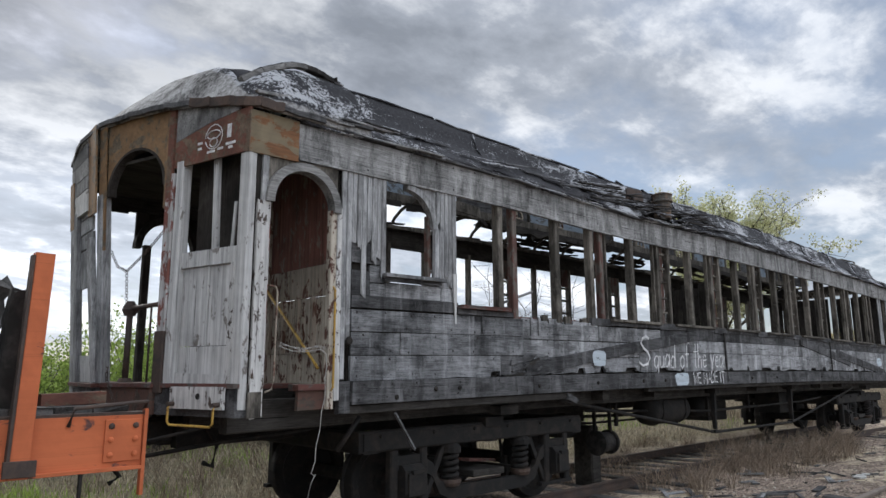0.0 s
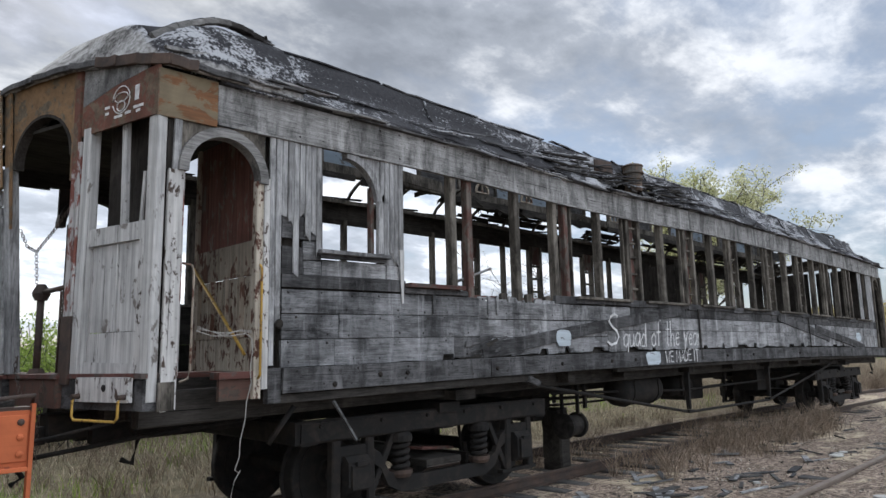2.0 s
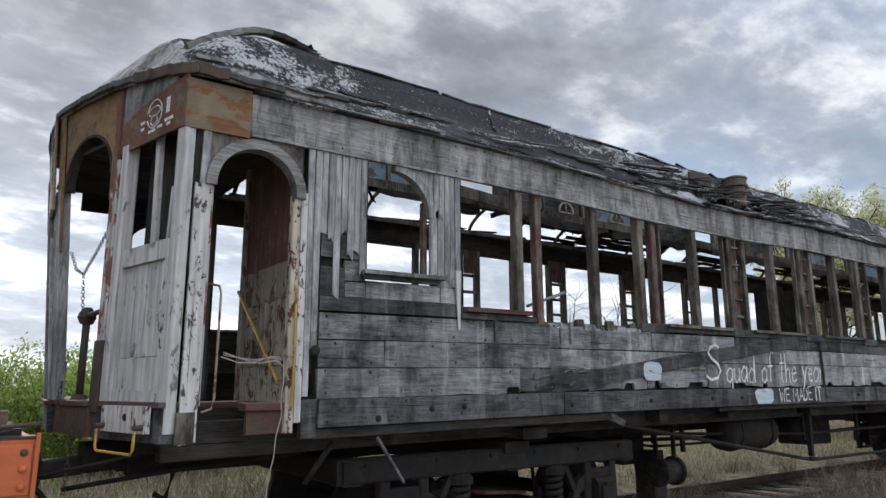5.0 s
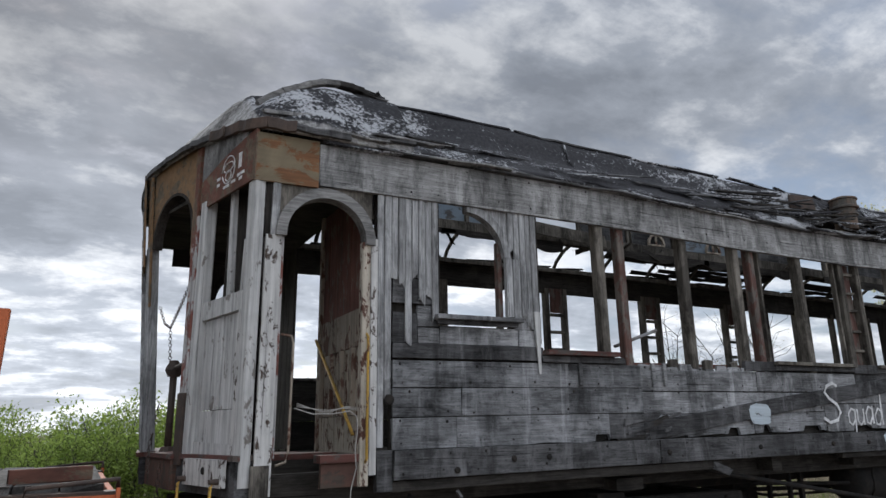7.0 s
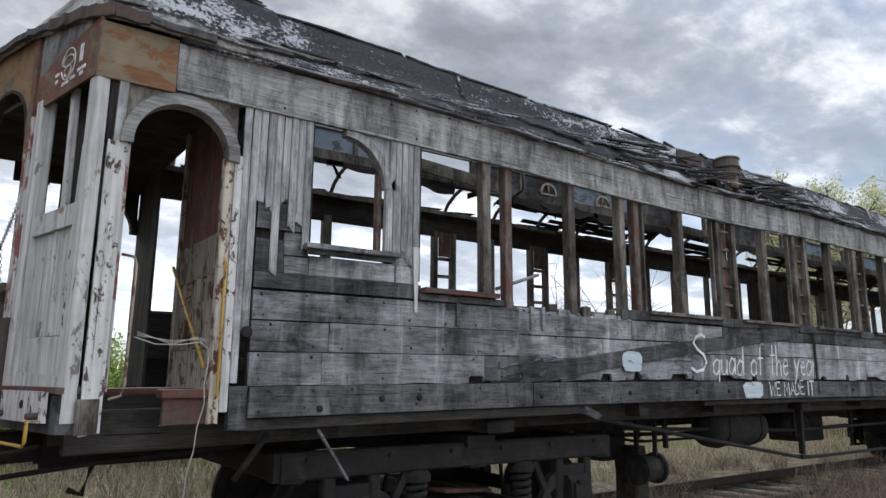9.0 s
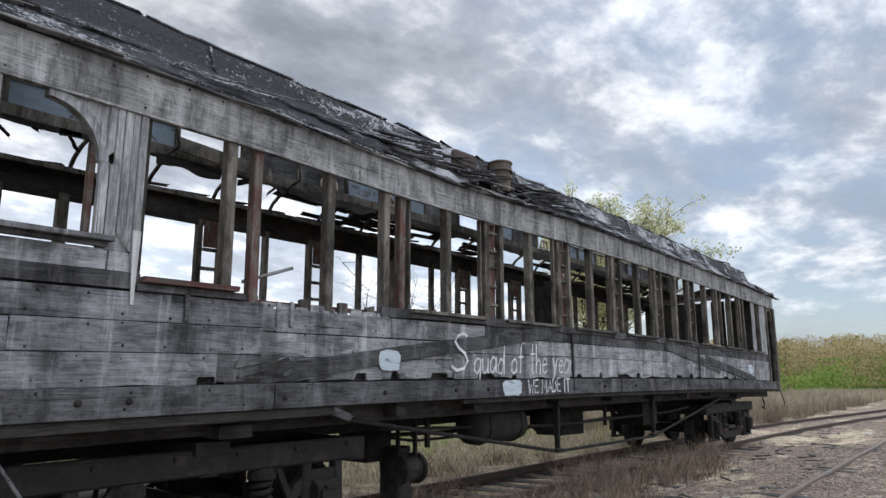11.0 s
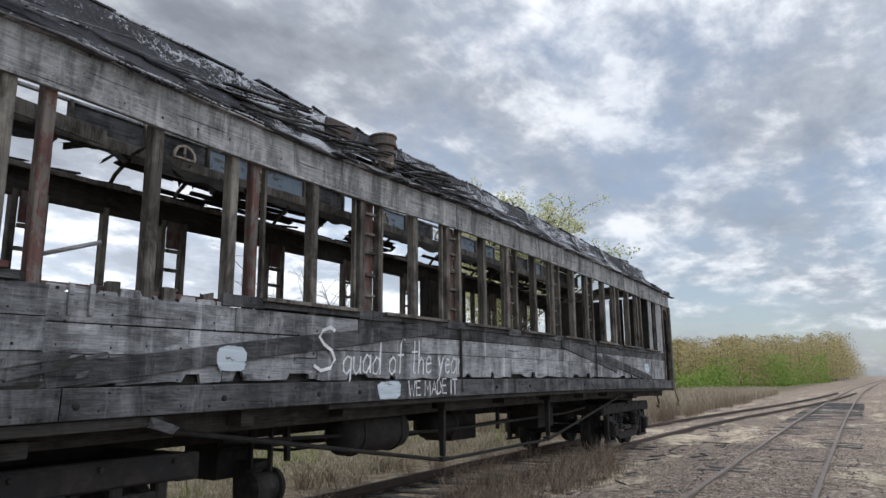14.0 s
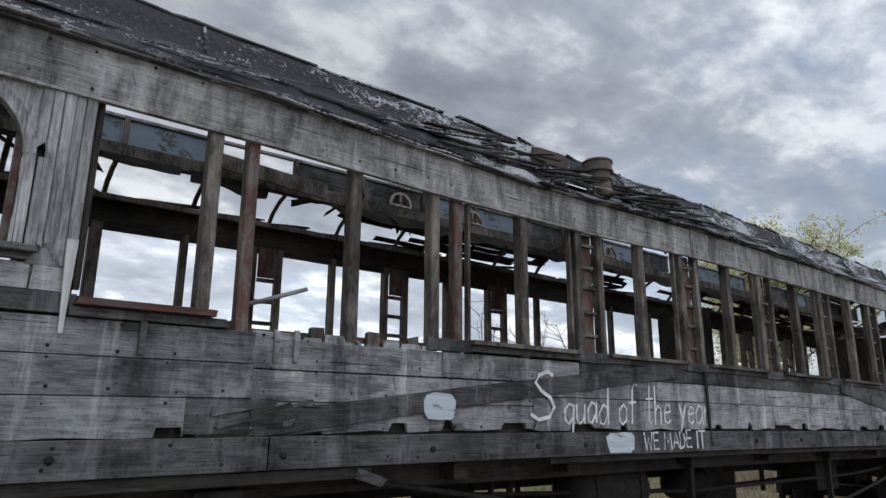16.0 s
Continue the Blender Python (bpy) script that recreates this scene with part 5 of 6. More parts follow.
# moulding that rounds off the raised deck, its end broken
moulding = [(-0.93, 0.27, 3.98), (-0.84, 0.27, 4.055), (-0.74, 0.27, 4.125), (-0.63, 0.27, 4.185), (-0.52, 0.275, 4.245), (-0.4, 0.28, 4.29), (-0.28, 0.29, 4.315), (-0.15, 0.31, 4.32), (-0.05, 0.33, 4.312), (0.06, 0.34, 4.295)]
for k in range(len(moulding) - 1):
    (xa, ya, za), (xb, yb, zb) = moulding[k], moulding[k + 1]
    m = W_ARCH if k < 6 else CHARRED
    beam("roof_moulding", (xa - 0.004, ya, za), (xb + 0.004, yb, zb), 0.06, 0.05, m, coach, rag=0.006, wob=0.004, n=1, label="curved grey roof moulding" if k < 6 else "charred end of the roof moulding")
    beam("roof_moulding", (xa, ya + 0.06, za + 0.03), (xb, yb + 0.06, zb + 0.03), 0.1, 0.03, W_BELT if k < 6 else CHARRED, coach, rag=0.012, wob=0.005, n=1)
for k in range(4):
    cbeam("broken_lath", (-0.1 + 0.06 * k, 0.33 - 0.01 * k, 4.26 + 0.014 * k), (0.2 - 0.03 * k, 0.34, 4.245 + 0.02 * k), 0.03, 0.016, W_BELT, rag=0.04)
# gutter strip along the foot of the felt, and the torn pale edge below it
beam("gutter_strip", (-0.95, -0.045, 3.765), (-0.02, 0.16, 3.955), 0.045, 0.03, W_FASCIA, coach, rag=0.02, n=4, wob=0.006, label="grey wooden gutter strip")
for k in range(7):
    x = -0.45 + 0.11 * k
    beam("eave_strip", (x, -0.07 + 0.01 * (k % 3), 3.7 + 0.012 * k), (x + R.uniform(0.3, 0.6), -0.06, 3.69 + 0.014 * k), 0.07, 0.016, (W_FASCIA, FELT, W_BELT, W_BELT)[k % 4], coach, rag=0.05, n=3, wob=0.01)
# end walls of the far vestibule
for k in range(8):
    y0 = 0.06 + 0.36 * k
    if k not in (3, 4):
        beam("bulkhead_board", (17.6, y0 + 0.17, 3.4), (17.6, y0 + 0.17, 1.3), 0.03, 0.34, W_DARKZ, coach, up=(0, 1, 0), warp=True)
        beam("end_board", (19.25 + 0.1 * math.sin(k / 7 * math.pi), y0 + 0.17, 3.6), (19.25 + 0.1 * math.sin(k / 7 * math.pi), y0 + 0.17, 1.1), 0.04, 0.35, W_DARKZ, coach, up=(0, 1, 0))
for k in range(5):
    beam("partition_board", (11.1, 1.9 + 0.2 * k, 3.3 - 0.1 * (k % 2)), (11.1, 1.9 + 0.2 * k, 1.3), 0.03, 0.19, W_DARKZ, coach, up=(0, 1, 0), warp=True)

# underframe: truss rod, queen posts, air tank, pipes
for y in (0.18, 2.78):
    tube("truss_rod", [(3.35, y, 1.12), (3.6, y, 1.07), (7.55, y, 0.47), (10.9, y, 0.46), (14.6, y, 1.0), (14.9, y, 1.08)], 0.022, IRON, coach, 8, "long iron truss rod under the floor")
    for x in (7.55, 10.9):
        cbeam("queen_post", (x, y, 1.15), (x, y, 0.44), 0.09, 0.07, IRON, up=(1, 0, 0), taper=0.7)
        cbeam("queen_foot", (x - 0.09, y, 0.41), (x + 0.09, y, 0.41), 0.1, 0.04, IRON)
lathe("air_tank", (5.95, 0.55, 0.86), (7.15, 0.55, 0.86), ((0, 0.02), (0.02, 0.14), (0.07, 0.21), (0.12, 0.22), (0.88, 0.22), (0.93, 0.21), (0.98, 0.14), (1, 0.02)), IRON, coach, 24, "black iron air tank", True)
for x in (6.2, 6.9):
    tube("tank_strap", [(x, 0.32, 1.05)] + [(x, 0.55 + 0.228 * math.cos(t), 0.86 + 0.228 * math.sin(t)) for t in np.arange(2.8, 6.6, 0.35)] + [(x, 0.78, 1.05)], 0.012, IRON, coach, 6)
tube("brake_pipe", [(4.4, 0.5, 0.92), (8.0, 0.45, 0.78), (12.5, 0.5, 0.8), (13.6, 0.5, 0.86)], 0.02, IRON, coach, 8)
tube("brake_pipe", [(5.0, 1.2, 0.78), (9.5, 1.2, 0.68), (13.4, 1.2, 0.76)], 0.025, IRON, coach, 8)
lathe("brake_cylinder", (8.4, 1.0, 0.8), (9.3, 1.0, 0.8), ((0, 0.1), (0.05, 0.17), (0.6, 0.17), (0.64, 0.2), (0.7, 0.2), (0.72, 0.1), (1, 0.06)), IRON, coach, 18, "", True)
lathe("brake_drum", (4.78, 0.62, 0.46), (5.16, 0.62, 0.46), ((0, 0.03), (0.01, 0.11), (0.05, 0.17), (0.16, 0.17), (0.17, 0.135), (0.83, 0.135), (0.84, 0.17), (0.95, 0.17), (0.99, 0.11), (1, 0.03)), CHARRED, coach, 20)
for y in (0.5, 0.75):
    cbeam("drum_hanger", (4.97, y, 1.0), (4.97, y, 0.55), 0.05, 0.03, IRON, up=(1, 0, 0))
for x in (5.3, 8.2, 9.9, 12.0):
    cbeam("hanger", (x, 0.6, 1.05), (x, 0.6, 0.6), 0.05, 0.05, IRON, up=(1, 0, 0))
for x0, x1, y, z in ((5.1, 5.5, 1.6, 0.6), (9.6, 10.4, 1.5, 0.62), (11.6, 12.3, 0.9, 0.72)):
    cbeam("equipment_box", (x0, y, z), (x1, y, z), 0.5, 0.42, IRON, chamfer=0.05)
cbeam("dangling_stick", (0.62, -0.02, 1.05), (0.85, -0.03, 0.7), 0.03, 0.02, W_BELT, rag=0.02)
cbeam("dangling_stick", (3.3, -0.03, 1.1), (3.5, -0.02, 1.04), 0.02, 0.07, W_BELT, rag=0.05)
tube("brace_rod", [(0.3, 0.1, 1.05), (0.12, 0.2, 0.75)], 0.025, IRON, coach, 6)
# coupler and draft gear at each end, hoses
for sgn, x in ((-1, -1.2), (1, 19.3)):
    beam("draft_beam", (x + -sgn * 1.3, 1.48, 0.98), (x, 1.48, 0.92), 0.3, 0.22, IRON, coach)
    beam("coupler_shank", (x, 1.48, 0.86), (x + sgn * 0.32, 1.48, 0.84), 0.14, 0.14, IRON, coach)
    beam("coupler_head", (x + sgn * 0.3, 1.48, 0.84), (x + sgn * 0.56, 1.42, 0.84), 0.22, 0.28, IRON, coach, chamfer=0.25)
tube("air_hose", [(19.2, 0.5, 1.1), (19.35, 0.48, 0.95), (19.42, 0.46, 0.75), (19.3, 0.44, 0.66), (19.15, 0.45, 0.7)], 0.022, IRON, coach, 8)
tube("uncoupling_rod", [(19.3, 0.1, 1.12), (19.55, 0.05, 1.1), (19.75, 0.02, 0.8), (19.6, 0.0, 0.7)], 0.014, RUSTY, coach, 6)
tube("uncoupling_rod", [(-1.0, 0.5, 1.0), (-1.55, 0.9, 0.85), (-1.6, 1.3, 0.86)], 0.014, IRON, coach, 6)
tube("slack_rod", [(-1.35, 1.2, 0.72), (-0.6, 0.9, 0.84), (0.4, 0.8, 0.92)], 0.02, IRON, coach, 6)
tube("air_hose", [(-0.75, 1.1, 1.05), (-0.6, 1.05, 0.8), (-0.66, 1.0, 0.62), (-0.75, 1.0, 0.66)], 0.022, IRON, coach, 8)


# painted marks
def blob(name, cxx, cz, rx, rz, y, mat, square=0.0, label=""):
    n = 44
    ring = []
    for k in range(n):
        t = 2 * math.pi * k / n
        c, s = math.cos(t), math.sin(t)
        px_, pz_ = (math.copysign(abs(c) ** (1 - square), c), math.copysign(abs(s) ** (1 - square), s))
        w = 1 + 0.14 * noise.noise((c * 2, s * 2, cxx)) + 0.07 * noise.noise((c * 7, s * 7, cxx))
        ring.append((cxx + rx * px_ * w, cz + rz * pz_ * w))
    return extruded(name, ring, y, y - 0.003, mat, coach, label, True)


blob("paint_patch", 3.97, 1.555, 0.15, 0.1, -0.042, P_SPRAY, 0.4, "round patch of pale spray paint")
blob("paint_patch", 6.1, 1.26, 0.2, 0.09, -0.055, P_SPRAY, 0.6, "square patch of pale spray paint")
blob("paint_patch", 16.55, 1.62, 0.2, 0.1, -0.02, P_SPRAY, 0.3)


STROKES = {
    "S": (0.72, [[(0.58, 0.92), (0.42, 1.0), (0.2, 0.92), (0.1, 0.76), (0.26, 0.6), (0.52, 0.46), (0.64, 0.26), (0.52, 0.06), (0.22, 0.0), (0.0, 0.12)]]),
    "q": (0.5, [[(0.38, 0.45), (0.2, 0.5), (0.03, 0.35), (0.05, 0.1), (0.2, 0.0), (0.36, 0.15), (0.38, 0.48), (0.38, -0.1), (0.34, -0.42), (0.22, -0.46)]]),
    "u": (0.46, [[(0.0, 0.5), (0.02, 0.12), (0.15, 0.0), (0.3, 0.1), (0.34, 0.5), (0.36, 0.0)]]),
    "a": (0.47, [[(0.34, 0.42), (0.18, 0.5), (0.02, 0.3), (0.05, 0.05), (0.2, 0.0), (0.34, 0.2), (0.35, 0.5), (0.38, 0.0)]]),
    "d": (0.48, [[(0.34, 0.4), (0.18, 0.48), (0.02, 0.28), (0.06, 0.03), (0.22, 0.0), (0.34, 0.2), (0.36, 1.0), (0.39, 0.0)]]),
    "o": (0.45, [[(0.2, 0.5), (0.03, 0.35), (0.04, 0.1), (0.18, 0.0), (0.33, 0.1), (0.34, 0.38), (0.2, 0.5)]]),
    "f": (0.4, [[(0.35, 0.93), (0.23, 1.0), (0.14, 0.8), (0.13, 0.0)], [(0.0, 0.5), (0.3, 0.52)]]),
    "t": (0.4, [[(0.15, 0.95), (0.14, 0.06), (0.25, 0.0)], [(0.0, 0.62), (0.32, 0.64)]]),
    "h": (0.43, [[(0.0, 1.0), (0.02, 0.0)], [(0.02, 0.3), (0.15, 0.5), (0.28, 0.4), (0.3, 0.0)]]),
    "e": (0.43, [[(0.02, 0.26), (0.32, 0.3), (0.28, 0.46), (0.15, 0.5), (0.03, 0.32), (0.06, 0.05), (0.2, 0.0), (0.33, 0.08)]]),
    "y": (0.44, [[(0.0, 0.5), (0.15, 0.08)], [(0.32, 0.5), (0.15, 0.05), (0.0, -0.4)]]),
    "r": (0.36, [[(0.0, 0.5), (0.02, 0.0)], [(0.02, 0.3), (0.12, 0.46), (0.26, 0.48)]]),
    "W": (0.72, [[(0.0, 1.0), (0.15, 0.0), (0.3, 0.7), (0.45, 0.0), (0.6, 1.0)]]),
    "E": (0.5, [[(0.4, 1.0), (0.0, 1.0), (0.0, 0.0), (0.42, 0.0)], [(0.0, 0.52), (0.35, 0.52)]]),
    "M": (0.7, [[(0.0, 0.0), (0.05, 1.0), (0.28, 0.4), (0.5, 1.0), (0.56, 0.0)]]),
    "A": (0.6, [[(0.0, 0.0), (0.25, 1.0), (0.5, 0.0)], [(0.1, 0.35), (0.4, 0.35)]]),
    "D": (0.55, [[(0.0, 0.0), (0.0, 1.0), (0.3, 0.85), (0.42, 0.5), (0.3, 0.12), (0.0, 0.0)]]),
    "I": (0.2, [[(0.05, 0.0), (0.05, 1.0)]]),
    "T": (0.6, [[(0.0, 1.0), (0.5, 1.0)], [(0.25, 1.0), (0.25, 0.0)]]),
}


def writing(text, x, z, size, y, mat, pen, stretch=1.0, slant=0.08):
    """Words painted by hand in single strokes, each letter a part, a little uneven."""
    for ch in text:
        if ch == " ":
            x += size * 0.35 * stretch
            continue
        wide, strokes = STROKES[ch]
        k, dz = size * R.uniform(0.92, 1.1), R.uniform(-0.012, 0.012)
        verts, faces = [], []
        for line in strokes:
            pts = [(x + (a + slant * b) * k * stretch, y, z + dz + b * k) for a, b in line]
            v, f = tube_data(pts, pen * R.uniform(0.85, 1.15), 6)
            b0 = len(verts)
            verts += [(p[0], y + (p[1] - y) * 0.15, p[2]) for p in v]
            faces += [tuple(b0 + q for q in fc) for fc in f]
        mesh_part("letter", verts, faces, mat, coach, "white painted letter", warp=True)
        x += wide * k * stretch


writing("S", 4.93, 1.47, 0.42, -0.042, CHALK, 0.02, 1.1)
writing("quad of the year", 5.36, 1.43, 0.36, -0.0235, CHALK, 0.0125, 0.955)
writing("WE MADE IT", 6.46, 1.19, 0.165, -0.0545, CHALK, 0.0105, 1.3, 0.0)
# chalk drawing on the rust panel: a round outline, a block and rows of bars
for rr, dz, ru in ((0.11, 0.0, 1.0), (0.085, 0.02, 0.45), (0.05, -0.05, 0.8)):
    ring = [g(0.42 + rr * math.cos(t), -0.026, 3.45 + dz + rr * ru * math.sin(t)) for t in np.arange(0, 6.4, 0.4)]
    tube("chalk_mark", ring, 0.005, CHALK, coach, 5)
fboard("chalk_mark", F1, 0.2, 0.25, 3.41, 3.53, -0.024, 0.004, CHALK)
for u, z, w in ((0.6, 3.41, 0.06), (0.6, 3.36, 0.05), (0.45, 3.31, 0.1), (0.33, 3.32, 0.07), (0.2, 3.345, 0.12), (0.2, 3.31, 0.05)):
    fboard("chalk_mark", F1, u - w / 2, u + w / 2, z, z + 0.022, -0.024, 0.004, CHALK)


# ---- bogies ----
def bogie(cx):
    e = thing("bogie", (cx, 1.48, RAIL_Z), "black iron four-wheel bogie with coil springs", "bogie", "bogies under the coach")
    rw = 0.44
    zc = RAIL_Z + rw
    for ax in (-1.2, 1.2):
        x = cx + ax
        lathe("axle", (x, 0.3, zc), (x, 2.66, zc), ((0, 0.06), (0.08, 0.06), (0.12, 0.075), (0.88, 0.075), (0.92, 0.06), (1, 0.06)), IRON, e, 12)
        for y, s in ((0.75, 1), (2.21, -1)):
            lathe("wheel", (x, y - 0.07 * s, zc), (x, y + 0.1 * s, zc), ((0, 0.1), (0.02, 0.14), (0.2, 0.15), (0.28, 0.33), (0.05, 0.36), (0.0, rw - 0.01), (0.1, rw), (0.75, rw + 0.005), (0.82, rw + 0.03), (1, rw + 0.025), (1, 0.36), (0.75, 0.33), (0.8, 0.12)), IRON, e, 28)
        for y in (0.36, 2.6):
            b = beam("journal_box", (x - 0.13, y, zc + 0.04), (x + 0.13, y, zc + 0.04), 0.26, 0.32, IRON, e, chamfer=0.2, n=1)
            s = -1 if y < 1 else 1
            mesh_b = beam("box_lid", (x - 0.1, y + s * 0.14, zc + 0.02), (x + 0.1, y + s * 0.14, zc + 0.02), 0.03, 0.22, IRON, b, chamfer=0.3, n=1)
            beam("lid_hinge", (x - 0.06, y + s * 0.15, zc + 0.14), (x + 0.06, y + s * 0.15, zc + 0.14), 0.04, 0.04, IRON, b, n=1)
            for d in (-0.19, 0.19):
                beam("pedestal", (x + d, y, 0.72), (x + d * 1.05, y, 0.14), 0.1, 0.1, IRON, e, up=(1, 0, 0), chamfer=0.15)
            beam("pedestal_tie", (x - 0.3, y, 0.12), (x + 0.3, y, 0.12), 0.08, 0.04, IRON, e)
            beam("pedestal_brace", (x + (0.5 if ax < 0 else -0.5), y, 0.7), (x + (0.22 if ax < 0 else -0.22), y, 0.16), 0.06, 0.05, IRON, e, up=(0, 1, 0))
    for y in (0.36, 2.6):
        beam("side_frame", (cx - 1.85, y, 0.79), (cx + 1.7, y, 0.79), 0.12, 0.2, IRON, e, chamfer=0.08, n=4, label="heavy timber and iron side frame")
        beam("frame_plate", (cx - 1.8, y - 0.07 if y < 1 else y + 0.07, 0.79), (cx + 1.65, y - 0.07 if y < 1 else y + 0.07, 0.79), 0.015, 0.16, IRON, e, n=4)
        # equaliser: dips between the axle boxes
        pts = [(-1.35, 0.56), (-1.05, 0.56), (-0.88, 0.46), (-0.78, 0.28), (-0.6, 0.2), (0.6, 0.2), (0.78, 0.28), (0.88, 0.46), (1.05, 0.56), (1.35, 0.56)]
        up_, dn_ = [(cx + a, z + 0.07) for a, z in pts], [(cx + a, z - 0.07) for a, z in pts]
        verts, faces = [], []
        for (a, b), (c, d) in zip(up_, dn_):
            verts += [(a, y - 0.035, b), (a, y + 0.035, b), (c, y + 0.035, d), (c, y - 0.035, d)]
        for k in range(len(pts) - 1):
            for q in range(4):
                faces.append((4 * k + q, 4 * k + (q + 1) % 4, 4 * k + 4 + (q + 1) % 4, 4 * k + 4 + q))
        faces += [(0, 1, 2, 3), tuple(4 * (len(pts) - 1) + q for q in range(4))]
        mesh_part("equaliser", verts, faces, IRON, e, "drop-shaped equaliser bar")
        for d in (-0.6, 0.55):
            hel = [(cx + d + 0.075 * math.cos(t), y + 0.075 * math.sin(t), 0.33 + 0.29 * t / 28.2) for t in np.arange(0, 28.3, 0.52)]
            tube("coil_spring", hel, 0.026, IRON, e, 6)
            lathe("spring_seat", (cx + d, y, 0.27), (cx + d, y, 0.34), ((0, 0.1), (0.5, 0.12), (1, 0.12)), RUSTY, e, 14)
            lathe("spring_cap", (cx + d, y, 0.61), (cx + d, y, 0.7), ((0, 0.12), (0.6, 0.12), (1, 0.09)), IRON, e, 14)
        for d in (-1.6, -0.9, -0.3, 0.25, 0.85, 1.45):
            s = -1 if y < 1 else 1
            lathe("bolt_head", (cx + d, y + s * 0.076, 0.84), (cx + d, y + s * 0.1, 0.84), ((0, 0.025), (1, 0.018)), IRON, e, 6)
    for d in (-1.7, 0, 1.6):
        beam("transom", (cx + d, 0.3, 0.78), (cx + d, 2.66, 0.78), 0.2, 0.2, IRON, e)
    beam("spring_plank", (cx - 0.05, 0.3, 0.36), (cx - 0.05, 2.66, 0.36), 0.5, 0.07, W_DARK, e)
    beam("bolster_beam", (cx, 0.25, 0.9), (cx, 2.7, 0.9), 0.3, 0.1, IRON, e)
    for d in (-0.62, 0.62):
        beam("brake_beam", (cx + d, 0.6, 0.3), (cx + d, 2.36, 0.3), 0.07, 0.09, IRON, e)
        for y in (0.75, 2.21):
            beam("brake_shoe", (cx + d * 1.12, y, 0.44), (cx + d * 1.16, y, 0.16), 0.09, 0.06, IRON, e, up=(1, 0, 0))
            beam("brake_hanger", (cx + d, y, 0.8), (cx + d * 1.1, y, 0.32), 0.03, 0.03, IRON, e, up=(1, 0, 0))
    return e


b1 = bogie(2.29)
b2 = copy_thing(b1, pose(15.9, 1.48, RAIL_Z, 0, 0, 0))
# fallen plank lying in the bogie
tagged(beam("fallen_board", (1.95, 0.45, 0.5), (2.7, 0.75, 0.41), 0.2, 0.03, W_REDX, None, rag=0.03), "reddish broken board lying on the bogie", "board")

# ---- the orange flat wagon coupled in front ----
wagon = thing("flat_wagon", (-6.5, 1.48, RAIL_Z), "orange flat wagon with rusty frame and stake posts", "flat wagon")


def wb(name, a, b, w, h, mat, **kw):
    return beam(name, a, b, w, h, mat, kw.pop("parent", wagon), **kw)


for y in (0.02, 2.86):
    s = -1 if y < 1 else 1
    wb("side_sill", (-11.5, y, 0.985), (-1.66, y, 0.985), 0.03, 0.35, P_ORANGE, chamfer=0.05, n=8, wob=0.003)
    wb("sill_flange", (-11.5, y - s * 0.06, 1.165), (-1.66, y - s * 0.06, 1.165), 0.13, 0.025, RUSTY, n=8)
    wb("sill_flange", (-11.5, y + s * 0.0, 0.81), (-1.66, y + s * 0.0, 0.81), 0.09, 0.025, P_ORANGE, n=8)
    wb("end_plate", (-1.92, y + s * 0.024, 0.995), (-1.68, y + s * 0.024, 0.995), 0.016, 0.28, P_ORANGE, chamfer=0.2)
    for dx in (-1.88, -1.72):
        for z in (0.9, 1.0, 1.09):
            lathe("rivet", (dx, y + s * 0.032, z), (dx, y + s * 0.05, z), ((0, 0.022), (0.6, 0.019), (1, 0.008)), P_ORANGE if z < 1.05 else RUSTY, wagon, 8)
    wb("stirrup", (-1.66, y + s * 0.02, 1.2), (-1.66, y + s * 0.02, 0.62), 0.05, 0.025, P_ORANGE, up=(1, 0, 0))
    wb("stirrup", (-2.05, y + s * 0.02, 0.81), (-2.05, y + s * 0.02, 0.3), 0.03, 0.02, IRON, up=(1, 0, 0))
    tube("grab_iron", [(-2.15, y + s * 0.03, 1.1), (-2.13, y + s * 0.06, 1.215), (-1.75, y + s * 0.06, 1.245), (-1.66, y + s * 0.05, 1.25), (-1.66, y, 1.2)], 0.014, RUSTY, wagon, 6, "bent rusty grab iron")
    for x in ((-2.42, -4.6, -6.8, -9.0, -11.0) if y < 1 else ()):
        post = wb("stake_post", (x, y + s * 0.03, 0.8), (x + 0.03, y + s * 0.03, 2.22), 0.08, 0.115, P_ORANGE, up=(1, 0, 0), chamfer=0.06, label="upright orange stake post")
        wb("post_flange", (x - 0.07, y + s * 0.05, 0.83), (x - 0.04, y + s * 0.05, 2.2), 0.06, 0.02, RUSTY, up=(1, 0, 0), parent=post)
        wb("stake_pocket", (x - 0.09, y + s * 0.08, 0.86), (x + 0.09, y + s * 0.08, 0.86), 0.03, 0.1, RUSTY, parent=post)
wb("end_sill", (-1.68, 0.12, 0.985), (-1.68, 2.84, 0.985), 0.04, 0.35, P_ORANGE)
for k in range(40):
    x = -11.4 + k * 0.245
    wb("deck_board", (x, 0.12, 1.2), (x, 2.84, 1.2), 0.23, 0.05, W_CROSS, rag=0.03)
wb("deck_curb", (-2.25, 0.35, 1.26), (-1.8, 0.45, 1.27), 0.06, 0.09, P_RUST)
for y in (0.9, 2.06):
    wb("centre_sill", (-11.4, y, 0.95), (-1.7, y, 0.95), 0.1, 0.3, IRON)
wb("coupler", (-1.7, 1.48, 0.86), (-1.9, 1.48, 0.86), 0.2, 0.22, IRON)
tube("air_hose", [(-1.7, 1.1, 0.9), (-1.5, 1.1, 0.72), (-1.42, 1.1, 0.6), (-1.5, 1.1, 0.55)], 0.022, IRON, wagon, 8)
